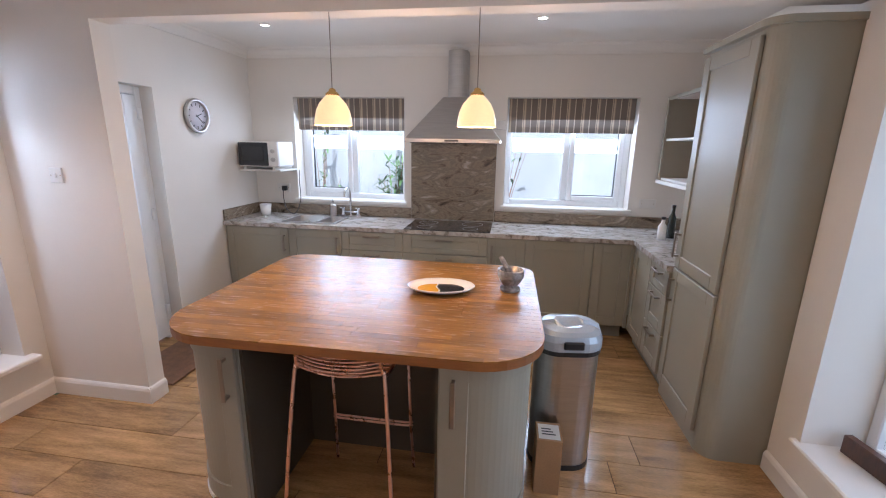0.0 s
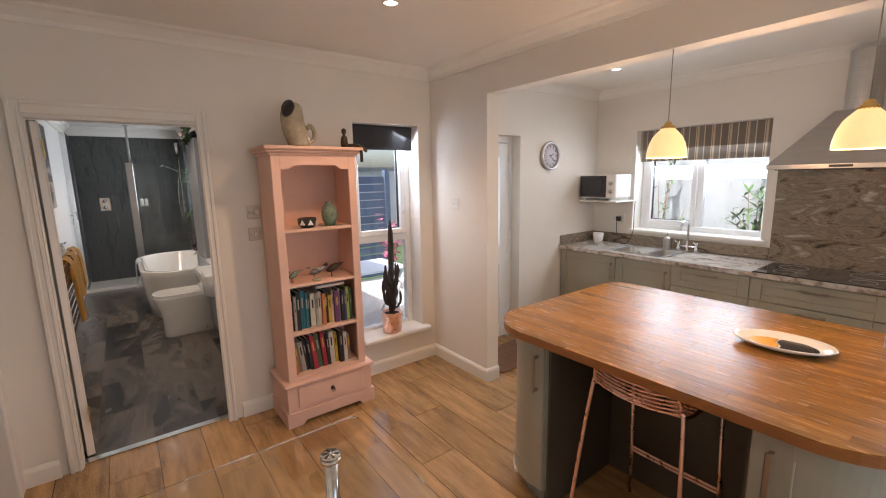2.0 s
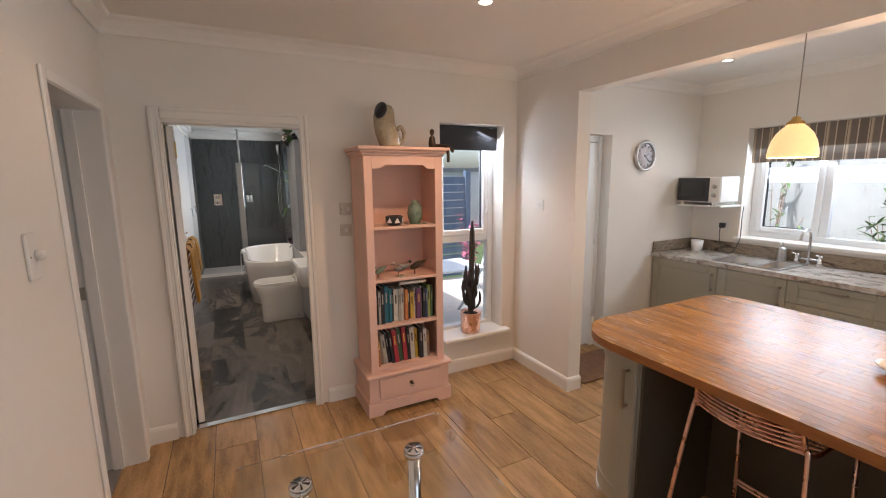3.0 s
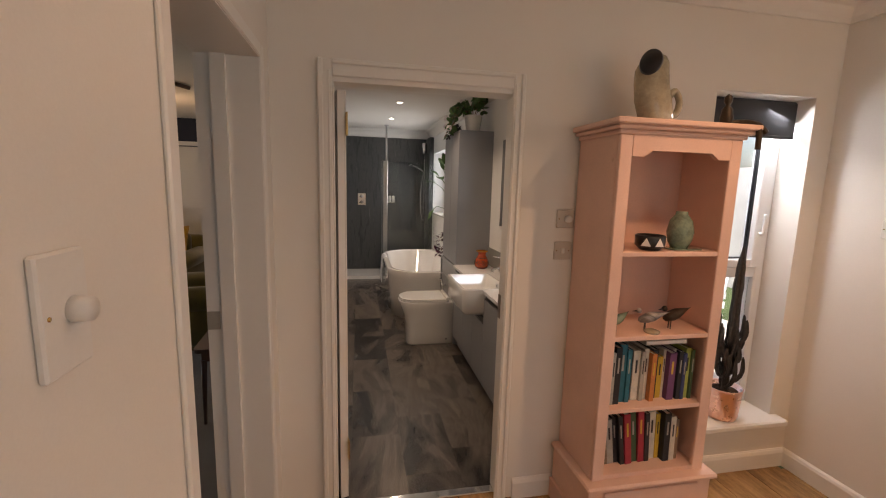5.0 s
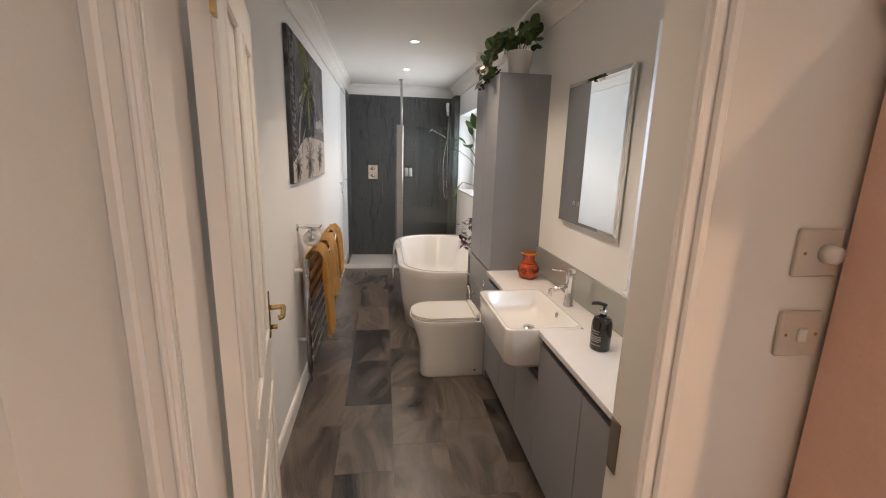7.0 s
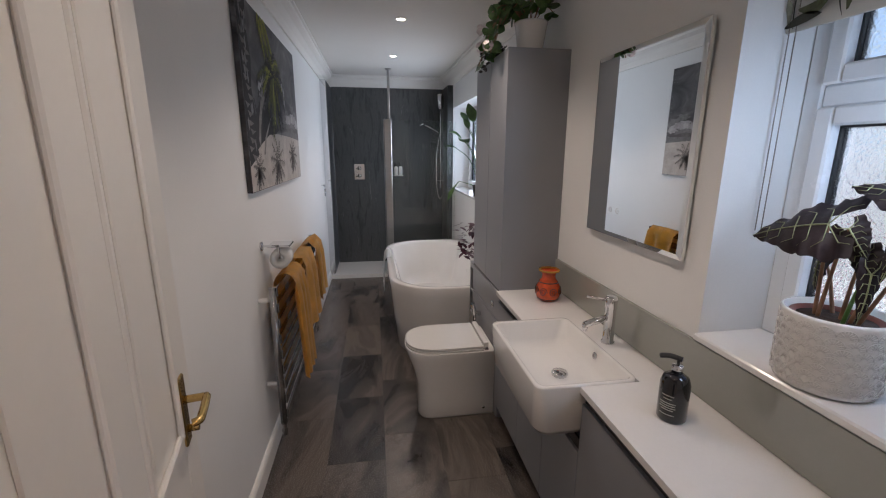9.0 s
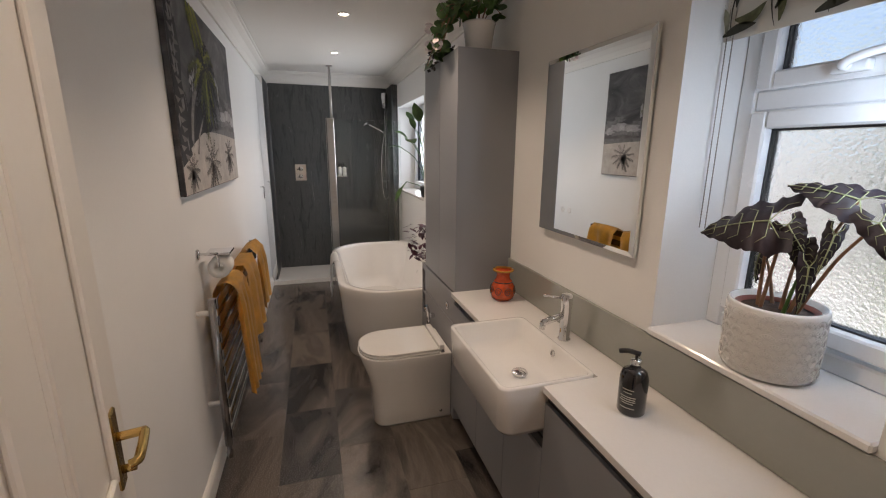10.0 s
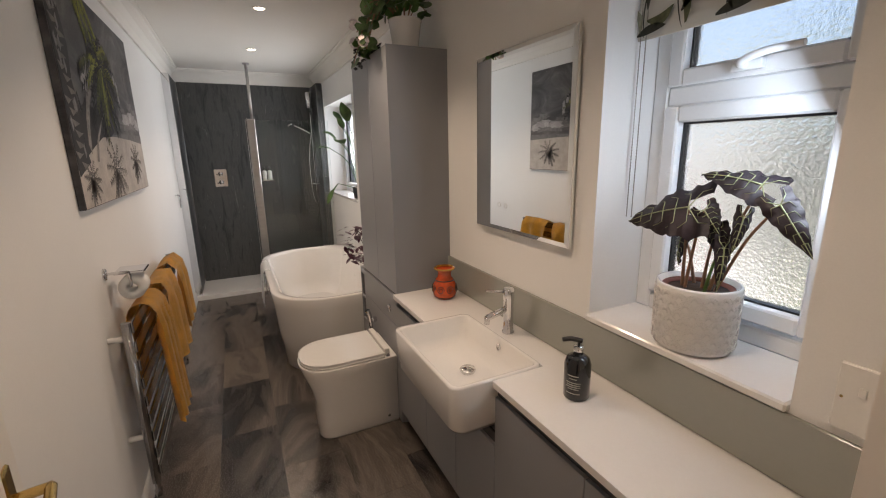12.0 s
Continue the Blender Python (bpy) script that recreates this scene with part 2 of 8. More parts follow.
BRASS = surface("aged_brass", (0.62, 0.43, 0.16), 0.25, 1.0, 0.15, 20, 150, 0.03)
COPPER = surface("copper_plating", (0.95, 0.60, 0.47), 0.28, 1.0, 0.08, 20, 150, 0.02)
BLACK = surface("black_plastic", (0.02, 0.02, 0.022), 0.3, vary=0.1)
BLACK_GLASS = surface("black_ceramic_glass", (0.012, 0.012, 0.014), 0.06, vary=0.1, bump=0.0, coat=0.5)
WHITE_PLASTIC = surface("white_plastic", (0.76, 0.74, 0.70), 0.35, vary=0.03)
CERAMIC = surface("white_ceramic", (0.80, 0.78, 0.75), 0.10, vary=0.02, bump=0.0, coat=0.5)
SOLID_TOP = surface("white_solid_surface", (0.78, 0.76, 0.74), 0.13, vary=0.02, bump=0.0)
PINK = surface("blush_chalk_paint", (0.77, 0.51, 0.41), 0.55, vary=0.06, coarse=5, fine=160, bump=0.08)
BLIND_DARK = surface("charcoal_blind", (0.035, 0.037, 0.042), 0.85, vary=0.12, fine=300, bump=0.15)
STRIPE = striped("striped_blind_cloth", [(0.17, 0.14, 0.115), (0.48, 0.40, 0.29), (0.17, 0.14, 0.115), (0.48, 0.40, 0.29), (0.30, 0.24, 0.18), (0.19, 0.16, 0.135), (0.55, 0.47, 0.36)], 0.135)
GLASS = clear_glass("window_glass")
FROST = clear_glass("obscure_glass", (0.98, 0.99, 0.97), 0.15, 0.20)
SCREEN_GLASS = clear_glass("shower_glass", (0.93, 0.97, 0.96))
MIRROR = surface("mirror_silver", (0.88, 0.90, 0.90), 0.01, 1.0, 0.0, bump=0.0)
SHADE = surface("glowing_opal_glass", (1.0, 0.74, 0.34), 0.3, vary=0.05, glow=0.3)
BULB = surface("lit_lamp", (1.0, 0.88, 0.70), 0.3, vary=0.0, glow=9.0)
MUSTARD = surface("mustard_towelling", (0.74, 0.39, 0.03), 0.95, vary=0.2, coarse=14, fine=420, bump=0.8, sheen=0.4)
WHITE_CLOTH = surface("white_towelling", (0.78, 0.77, 0.75), 0.95, vary=0.05, coarse=14, fine=420, bump=0.6, sheen=0.3)
LEAF = surface("leaf_green", (0.08, 0.17, 0.035), 0.45, vary=0.4, coarse=20, fine=120, bump=0.1, island=0.4)
LEAF_DARK = surface("dark_plum_leaf", (0.020, 0.011, 0.017), 0.46, vary=0.5, coarse=14, fine=90, bump=0.25, island=0.3)
LEAF_VEIN = surface("pale_leaf_vein", (0.30, 0.33, 0.17), 0.5, vary=0.1)
STEM = surface("plant_stem", (0.28, 0.15, 0.085), 0.6, vary=0.2)
SOIL = surface("potting_soil", (0.05, 0.03, 0.02), 0.95, vary=0.4, fine=80, bump=0.8)
NAVY = surface("navy_wall_paint", (0.004, 0.007, 0.026), 0.6, vary=0.08, coarse=1.5, fine=200, bump=0.05)
CARPET = surface("grey_carpet", (0.30, 0.27, 0.24), 0.98, vary=0.12, coarse=5, fine=350, bump=0.9, sheen=0.2)
VELVET = surface("olive_velvet", (0.15, 0.12, 0.024), 0.8, vary=0.2, coarse=6, fine=260, bump=0.2, sheen=0.5)
MAHOGANY = surface("dark_mahogany", (0.085, 0.032, 0.018), 0.3, vary=0.3, coarse=5, fine=80, stretch=(1, 1, 0.2), coat=0.2)
RENDER_WALL = surface("white_garden_render", (0.46, 0.47, 0.48), 0.9, vary=0.16, coarse=1.5, fine=60, bump=0.4)
BLUE_FENCE = surface("slate_blue_fence_paint", (0.10, 0.145, 0.22), 0.7, vary=0.15, coarse=2, fine=60, piece=0.2, bump=0.15)
PAVING = surface("garden_paving", (0.60, 0.56, 0.51), 0.9, vary=0.15, coarse=2, fine=60, piece=0.25, bump=0.3)
ORANGE_GLAZE = surface("orange_red_glaze", (0.62, 0.085, 0.02), 0.15, vary=0.3, coarse=18, fine=60, bump=0.1, coat=0.5)
CREAM_GLAZE = surface("cream_stoneware", (0.44, 0.37, 0.25), 0.25, vary=0.25, coarse=9, fine=60, bump=0.1, coat=0.3)
GREEN_GLAZE = surface("celadon_glaze", (0.20, 0.27, 0.20), 0.18, vary=0.35, coarse=12, fine=60, coat=0.5)
MARBLE = veined("grey_marble", [(0.10, 0.085, 0.08), (0.25, 0.22, 0.21), (0.42, 0.39, 0.37)], 14, 2.0, (1, 1, 1), 0.3)
BRONZE = surface("dark_bronze", (0.06, 0.04, 0.025), 0.4, 0.6, 0.3, 20, 90, 0.2)
COIR = surface("coir_mat", (0.20, 0.10, 0.05), 0.98, vary=0.25, coarse=20, fine=260, bump=0.9)
CARD = surface("brown_cardboard", (0.36, 0.21, 0.10), 0.85, vary=0.12, coarse=5, fine=120)
PLATE = surface("yellowed_switch_plastic", (0.60, 0.53, 0.45), 0.35, vary=0.03)
PAPER = surface("white_paper", (0.74, 0.72, 0.68), 0.8, vary=0.04)


# ---- building helpers ----
def box(bm, x0, x1, y0, y1, z0, z1, bevel=0.0, seg=1):
    """A box in bm, with its edges rounded off by bevel."""
    vs = [bm.verts.new((x, y, z)) for x in (x0, x1) for y in (y0, y1) for z in (z0, z1)]
    quads = ((0, 1, 3, 2), (4, 6, 7, 5), (0, 4, 5, 1), (2, 3, 7, 6), (0, 2, 6, 4), (1, 5, 7, 3))
    fs = [bm.faces.new([vs[i] for i in q]) for q in quads]
    if bevel:
        edges = list({e for f in fs for e in f.edges})
        bmesh.ops.bevel(bm, geom=edges, offset=bevel, segments=seg, profile=0.6, affect="EDGES")
    return bm


def boxed(*args, **kw):
    return box(bmesh.new(), *args, **kw)


def prism(bm, outline, z0, z1, m=None):
    """A straight-sided solid over a flat outline of (x, y)."""
    lo = [bm.verts.new((x, y, z0)) for x, y in outline]
    hi = [bm.verts.new((x, y, z1)) for x, y in outline]
    n = len(outline)
    fs = [bm.faces.new(list(reversed(lo))), bm.faces.new(hi)]
    fs += [bm.faces.new((lo[i], lo[(i + 1) % n], hi[(i + 1) % n], hi[i])) for i in range(n)]
    if m is not None:
        bmesh.ops.transform(bm, matrix=m, verts=lo + hi)
    return bm


def lathe(bm, profile, seg=28, at=(0, 0, 0), m=None, smooth=True):
    """A turned form round z: profile is (radius, height), from the bottom up."""
    rings = []
    for r, z in profile:
        if r < 1e-5:
            rings.append([bm.verts.new((at[0], at[1], at[2] + z))])
        else:
            rings.append([bm.verts.new((at[0] + r * math.cos(2 * math.pi * i / seg), at[1] + r * math.sin(2 * math.pi * i / seg), at[2] + z)) for i in range(seg)])
    made = []
    for a, b in zip(rings, rings[1:]):
        for i in range(seg):
            j = (i + 1) % seg
            if len(a) == 1 and len(b) == 1:
                continue
            if len(a) == 1:
                made.append(bm.faces.new((a[0], b[j], b[i])))
            elif len(b) == 1:
                made.append(bm.faces.new((a[i], a[j], b[0])))
            else:
                made.append(bm.faces.new((a[i], a[j], b[j], b[i])))
    for f in made:
        f.smooth = smooth
    if m is not None:
        bmesh.ops.transform(bm, matrix=m, verts=[v for ring in rings for v in ring])
    return bm


def turned(profile, **kw):
    return lathe(bmesh.new(), profile, **kw)


def tube(bm, points, radius, seg=8, closed=False, taper=None):
    """A round rod along a line of points."""
    pts = [Vector(p) for p in points]
    rings = []
    n = len(pts)
    side = None
    for i, p in enumerate(pts):
        a = pts[i - 1] if i or closed else p
        b = pts[(i + 1) % n] if i < n - 1 or closed else p
        d = (b - a).normalized()
        if side is None:
            side = d.orthogonal().normalized()
        side = (side - d * side.dot(d)).normalized()
        up = d.cross(side)
        r = radius if taper is None else radius + (taper - radius) * i / (n - 1)
        rings.append([bm.verts.new(p + r * (math.cos(2 * math.pi * k / seg) * side + math.sin(2 * math.pi * k / seg) * up)) for k in range(seg)])
    pairs = list(zip(rings, rings[1:])) + ([(rings[-1], rings[0])] if closed else [])
    for a, b in pairs:
        for k in range(seg):
            f = bm.faces.new((a[k], a[(k + 1) % seg], b[(k + 1) % seg], b[k]))
            f.smooth = True
    if not closed:
        bm.faces.new(list(reversed(rings[0]))), bm.faces.new(rings[-1])
    return bm


def rod(*args, **kw):
    return tube(bmesh.new(), *args, **kw)


def bent(points, steps=6):
    """A smooth line through the points."""
    pts = [Vector(p) for p in points]
    out = []
    for i in range(len(pts) - 1):
        p0, p1, p2, p3 = pts[max(i - 1, 0)], pts[i], pts[i + 1], pts[min(i + 2, len(pts) - 1)]
        for s in range(steps):
            u = s / steps
            out.append(0.5 * ((2 * p1) + (p2 - p0) * u + (2 * p0 - 5 * p1 + 4 * p2 - p3) * u * u + (3 * p1 - p0 - 3 * p2 + p3) * u ** 3))
    return out + [pts[-1]]


def rounded(x0, x1, y0, y1, r, seg=8):
    """The outline of a rectangle with round corners; r: one radius, or four from the lower left, counter-clockwise."""
    rs = r if isinstance(r, (tuple, list)) else (r,) * 4
    out = []
    for (cx, cy, a0), q in zip(((x0, y0, 180), (x1, y0, 270), (x1, y1, 0), (x0, y1, 90)), rs):
        sx, sy = (1 if cx == x0 else -1), (1 if cy == y0 else -1)
        if q <= 0:
            out.append((cx, cy))
            continue
        for i in range(seg + 1):
            a = radians(a0 + 90 * i / seg)
            out.append((cx + sx * q + q * math.cos(a), cy + sy * q + q * math.sin(a)))
    return out


def clip(shape, x0, x1, y0, y1):
    """The part of a flat outline that lies within a rectangle."""
    for axis, lim, keep in ((0, x0, 1), (0, x1, -1), (1, y0, 1), (1, y1, -1)):
        out = []
        for i, p in enumerate(shape):
            q = shape[(i + 1) % len(shape)]
            dp, dq = keep * (p[axis] - lim), keep * (q[axis] - lim)
            if dp >= 0:
                out.append(p)
            if dp * dq < 0:
                u = dp / (dp - dq)
                out.append((p[0] + u * (q[0] - p[0]), p[1] + u * (q[1] - p[1])))
        shape = out
        if not shape:
            return []
    return shape


def meshed(name, bm, material, smooth=False):
    bmesh.ops.recalc_face_normals(bm, faces=bm.faces)
    data = bpy.data.meshes.new(name)
    bm.to_mesh(data)
    bm.free()
    data.materials.append(material)
    if smooth:
        data.shade_smooth()
    return data


def part(name, bm, material, parent, label="", smooth=False):
    """One mesh under a thing, or under one of its parts, in the thing's own coordinates."""
    ob = new(name, meshed(name, bm, material, smooth))
    ob.parent = parent
    return tagged(ob, label)


def thing(name, label, category, at=(0, 0, 0), turn=0, group="", kind=""):
    ob = new(name)
    ob.empty_display_size = 0.1
    ob.matrix_world = pose(*at, 0, 0, turn)
    return tagged(ob, label, category, group, kind)


def single(name, bm, material, label, category, at=(0, 0, 0), turn=0, group="", kind="", smooth=False):
    ob = new(name, meshed(name, bm, material, smooth))
    ob.matrix_world = pose(*at, 0, 0, turn)
    return tagged(ob, label, category, group, kind)


def setting(name, bm, material, label, category="", parent=None):
    ob = new(name, meshed(name, bm, material))
    return tagged(ob, label, category or name.split("_")[0], kind="structure")


def leaf_blade(bm, base, tip, width, droop=0.0, curl=0.15, waves=0, seg=6):
    """One leaf, as a curved blade from base to tip."""
    a, b = Vector(base), Vector(tip)
    d = b - a
    side = d.cross(Vector((0, 0, 1)))
    side = side.normalized() if side.length > 1e-5 else Vector((1, 0, 0))
    up = side.cross(d).normalized()
    rows = []
    for i in range(seg + 1):
        u = i / seg
        w = width * (math.sin(math.pi * min(1, u * 0.93 + 0.07)) ** 0.8) * (1 - 0.25 * u)
        c = a + d * u + Vector((0, 0, -droop * u * u))
        ripple = 0.18 * width * math.sin(waves * u * math.pi * 2) if waves else 0
        rows.append([bm.verts.new(c - side * w + up * (curl * w + ripple)), bm.verts.new(c), bm.verts.new(c + side * w + up * (curl * w - ripple))])
    for r, s in zip(rows, rows[1:]):
        for k in (0, 1):
            f = bm.faces.new((r[k], r[k + 1], s[k + 1], s[k]))
            f.smooth = True
    return bm

# ---- structure ----
def wall_run(axis, at0, at1, a0, a1, z0, z1, holes=()):
    """A wall between the planes at0 and at1 of an axis, from a0 to a1 along the other, with openings (a, b, bottom, top)."""
    bm = bmesh.new()

    def block(u0, u1, w0, w1):
        if u1 - u0 > 1e-4 and w1 - w0 > 1e-4:
            box(bm, at0, at1, u0, u1, w0, w1) if axis == "x" else box(bm, u0, u1, at0, at1, w0, w1)

    here = a0
    for h0, h1, bottom, top in sorted(holes):
        block(here, h0, z0, z1)
        block(h0, h1, z0, bottom)
        block(h0, h1, top, z1)
        here = h1
    block(here, a1, z0, z1)
    return bm


H = 2.53
setting("wall_dining_west", wall_run("x", -4.82, -4.70, -1.57, 0.30, 0, H, [(-1.355, -0.50, 0, 2.02)]), WALL, "warm white plastered wall with the bathroom doorway")
setting("wall_dining_window", wall_run("x", -5.0, -4.70, 0.30, 1.235, 0, H, [(0.50, 1.10, 0.30, 2.08)]), WALL, "warm white plastered wall with a tall window")
setting("wall_nib_west", boxed(-4.70, -3.99, 1.235, 1.355, 0, H), WALL, "warm white wall stub beside the kitchen opening")
setting("wall_nib_beam", boxed(-3.99, -0.38, 1.235, 1.355, 2.24, H), WALL, "warm white beam over the kitchen opening")
setting("wall_kitchen_west", wall_run("x", -4.80, -4.47, 1.355, 3.365, 0, H, [(1.36, 2.12, 0, 2.02)]), WALL, "warm white kitchen wall with the garden door")
setting("wall_kitchen_north", wall_run("y", 3.365, 3.67, -4.80, 0.20, 0, H, [(-4.0, -2.845, 1.06, 2.08), (-1.845, -0.67, 1.06, 2.08)]), WALL, "warm white kitchen wall with two windows")
setting("wall_kitchen_east", boxed(-0.10, 0.20, 1.19, 3.365, 0, H), WALL, "warm white kitchen wall behind the tall unit")
setting("wall_kitchen_return", boxed(-0.38, -0.10, 1.235, 1.30, 0, H), WALL, "warm white return wall beside the tall unit")
setting("wall_dining_east", wall_run("x", -0.38, -0.08, -1.57, 1.235, 0, H, [(-0.70, 1.10, 0.30, 2.08)]), WALL, "warm white dining wall with a low window")
setting("wall_dining_south", wall_run("y", -1.75, -1.57, -5.0, -0.08, 0, H, [(-4.53, -3.74, 0, 2.03)]), WALL, "warm white wall with the lounge doorway")
setting("wall_bath_north", wall_run("y", 0.04, 0.36, -10.75, -5.0, 0, H, [(-10.12, -8.80, 1.12, 2.12), (-5.72, -5.105, 1.0, 2.12)]), BATH_WALL, "white bathroom wall with two windows")
setting("wall_bath_corner", boxed(-5.0, -4.82, 0.04, 0.30, 0, H), BATH_WALL, "white bathroom wall beside the doorway")
setting("wall_bath_south", boxed(-10.75, -5.0, -1.80, -1.57, 0, H), BATH_WALL, "white bathroom wall with towel rail and canvas")
setting("wall_bath_west", boxed(-10.75, -10.55, -1.57, 0.04, 0, H), BATH_WALL, "white wall behind the shower")
setting("ceiling_dining", boxed(-5.0, 0.2, -1.80, 3.67, H, H + 0.15), CEILING, "white plaster ceiling")
setting("ceiling_bath", boxed(-10.75, -5.0, -1.80, 0.36, H, H + 0.15), CEILING, "white plaster bathroom ceiling")

# lounge shell
setting("wall_lounge_east", boxed(-3.55, -3.35, -7.4, -1.75, 0, 2.45), NAVY, "navy painted lounge wall")
setting("wall_lounge_west", wall_run("x", -10.0, -9.75, -7.4, -1.75, 0, 2.45, [(-4.02, -3.25, 0, 2.06)]), NAVY, "navy painted lounge wall with a white door")
setting("wall_lounge_north", wall_run("y", -1.775, -1.75, -9.75, -3.55, 0, 2.45, [(-4.53, -3.74, 0, 2.03)]), NAVY, "navy painted lounge wall")
setting("wall_lounge_south", wall_run("y", -7.4, -7.15, -10.0, -3.35, 0, 2.45, [(-8.6, -5.4, 0.55, 2.1)]), NAVY, "navy painted lounge wall with a wide window")
setting("ceiling_lounge", boxed(-10.0, -3.35, -7.4, -1.75, 2.45, 2.60), CEILING, "white lounge ceiling")
setting("floor_lounge", boxed(-10.0, -3.35, -7.4, -1.69, -0.1, 0.004), CARPET, "grey loop-pile carpet")
setting("wall_passage", boxed(-10.6, -10.5, -4.4, -2.9, 0, 2.5), WALL, "pale passage wall beyond the lounge door")


def moulding(name, profile, a, b, material, label, closed_ends=True):
    """A strip from a to b (flat points); profile is (out from the wall, up), out to the left of the way from a to b."""
    bm = bmesh.new()
    d = (Vector((*b, 0)) - Vector((*a, 0))).normalized()
    n = Vector((-d.y, d.x, 0))
    ends = [[bm.verts.new(Vector((*p, 0)) + n * o + Vector((0, 0, z))) for o, z in profile] for p in (a, b)]
    k = len(profile)
    for i in range(k):
        bm.faces.new((ends[0][i], ends[0][(i + 1) % k], ends[1][(i + 1) % k], ends[1][i]))
    bm.faces.new(ends[0]), bm.faces.new(list(reversed(ends[1])))
    return setting(name, bm, material, label)


SKIRT = [(0, 0), (0.018, 0), (0.018, 0.085), (0.012, 0.10), (0.004, 0.108), (0, 0.108)]
for i, (a, b) in enumerate([((-4.70, 1.235), (-4.70, -0.455)), ((-4.70, -1.42), (-4.70, -1.57)), ((-3.972, 1.235), (-4.70, 1.235)), ((-3.99, 1.355), (-3.99, 1.22)), ((-4.47, 2.74), (-4.47, 2.12)),
                            ((-3.74, -1.57), (-0.38, -1.57)), ((-0.38, -1.57), (-0.38, 1.295)), ((-9.9, -1.57), (-5.0, -1.57))]):
    moulding("baseboard_%d" % (i + 1), SKIRT, a, b, GLOSS, "white painted skirting board along the wall")
CORN = [(0, H), (0, H - 0.085), (0.012, H - 0.085), (0.02, H - 0.06), (0.05, H - 0.022), (0.075, H - 0.012), (0.085, H)]
BATH_CORN = [(0, H), (0, H - 0.135), (0.014, H - 0.135), (0.016, H - 0.118), (0.03, H - 0.085), (0.06, H - 0.05), (0.095, H - 0.03), (0.10, H - 0.016), (0.115, H - 0.012), (0.115, H)]
for i, (a, b) in enumerate([((-10.55, 0.04), (-10.55, -1.57)), ((-4.82, 0.04), (-10.55, 0.04)), ((-10.55, -1.57), (-4.82, -1.57)), ((-0.10, 3.365), (-4.47, 3.365)), ((-4.47, 3.365), (-4.47, 1.355)), ((-4.70, 1.235), (-4.70, -1.57)), ((-0.38, 1.235), (-4.70, 1.235)), ((-4.70, -1.57), (-0.38, -1.57))]):
    moulding("trim_cornice_%d" % (i + 1), BATH_CORN if i < 3 else CORN, a, b, CEILING, "white moulded plaster cornice")


def doorway_lining(name, y0, y1, x0, x1, top, label):
    """Lining and moulded casing of an opening in a wall along y; casing on the side x1."""
    t = thing(name, label, "door frame", kind="structure")
    for k, (a, b) in enumerate(((y0, y0 + 0.03), (y1 - 0.03, y1))):
        part("jamb", boxed(x0, x1, a, b, 0, top), GLOSS, t)
    part("head", boxed(x0, x1, y0 + 0.03, y1 - 0.03, top - 0.03, top), GLOSS, t)
    for a, b in ((y0 + 0.03, y0 + 0.034), (y1 - 0.034, y1 - 0.03)):
        part("door_stop", boxed(x0 + 0.055, x1 - 0.002, a, b, 0, top - 0.03, 0.002), GLOSS, t)
    for a, b in ((y0 - 0.028, y0 + 0.028), (y1 - 0.05, y1 + 0.004)):
        bm = boxed(x1, x1 + 0.016, a, b, 0, top + 0.055, 0.004)
        inner = b if a < (y0 + y1) / 2 else a
        outer = a if inner == b else b
        s = 1 if outer > inner else -1
        box(bm, x1 + 0.014, x1 + 0.026, min(outer, outer - s * 0.022), max(outer, outer - s * 0.022), 0, top + 0.055, 0.005)
        box(bm, x1 + 0.014, x1 + 0.020, min(inner + s * 0.006, inner + s * 0.016), max(inner + s * 0.006, inner + s * 0.016), 0, top + 0.012, 0.003)
        part("casing", bm, GLOSS, t)
    bm = boxed(x1, x1 + 0.016, y0 + 0.028, y1 - 0.05, top - 0.012, top + 0.055, 0.004)
    box(bm, x1 + 0.014, x1 + 0.026, y0 + 0.028, y1 - 0.05, top + 0.033, top + 0.055, 0.005)
    part("head_casing", bm, GLOSS, t)
    return t


bath_frame = doorway_lining("trim_bath_doorway", -1.355, -0.50, -4.82, -4.70, 2.02, "white moulded casing round the bathroom doorway")
part("threshold", boxed(-4.79, -4.74, -1.32, -0.535, 0.0, 0.012, 0.004), CHROME, bath_frame, "bright metal threshold strip")
part("strike_plate", boxed(-4.818, -4.785, -0.533, -0.5295, 0.93, 1.05), NICKEL, bath_frame)

# lounge doorway: deep lining with a stop and a strike plate
lounge_frame = thing("trim_lounge_doorway", "white painted lining of the lounge doorway", "door frame", kind="structure")
for x0, x1, s0, s1 in ((-4.53, -4.512, -4.512, -4.497), (-3.758, -3.74, -3.773, -3.758)):
    part("lining", boxed(x0, x1, -1.78, -1.565, 0, 2.03), GLOSS, lounge_frame)
    part("door_stop", boxed(s0, s1, -1.725, -1.675, 0, 2.012), GLOSS, lounge_frame)
part("lining_head", boxed(-4.512, -3.758, -1.78, -1.565, 2.012, 2.03), GLOSS, lounge_frame)
part("strike_plate", boxed(-4.512, -4.509, -1.78, -1.735, 1.02, 1.09), surface("satin_strike_plate", (0.42, 0.38, 0.32), 0.5, 0.3), lounge_frame)
for x0, x1 in ((-4.56, -4.515), (-3.755, -3.71)):
    part("bead", boxed(x0, x1, -1.57, -1.558, 0, 2.06, 0.004), GLOSS, lounge_frame)
part("bead_head", boxed(-4.515, -3.755, -1.57, -1.558, 2.015, 2.06, 0.004), GLOSS, lounge_frame)


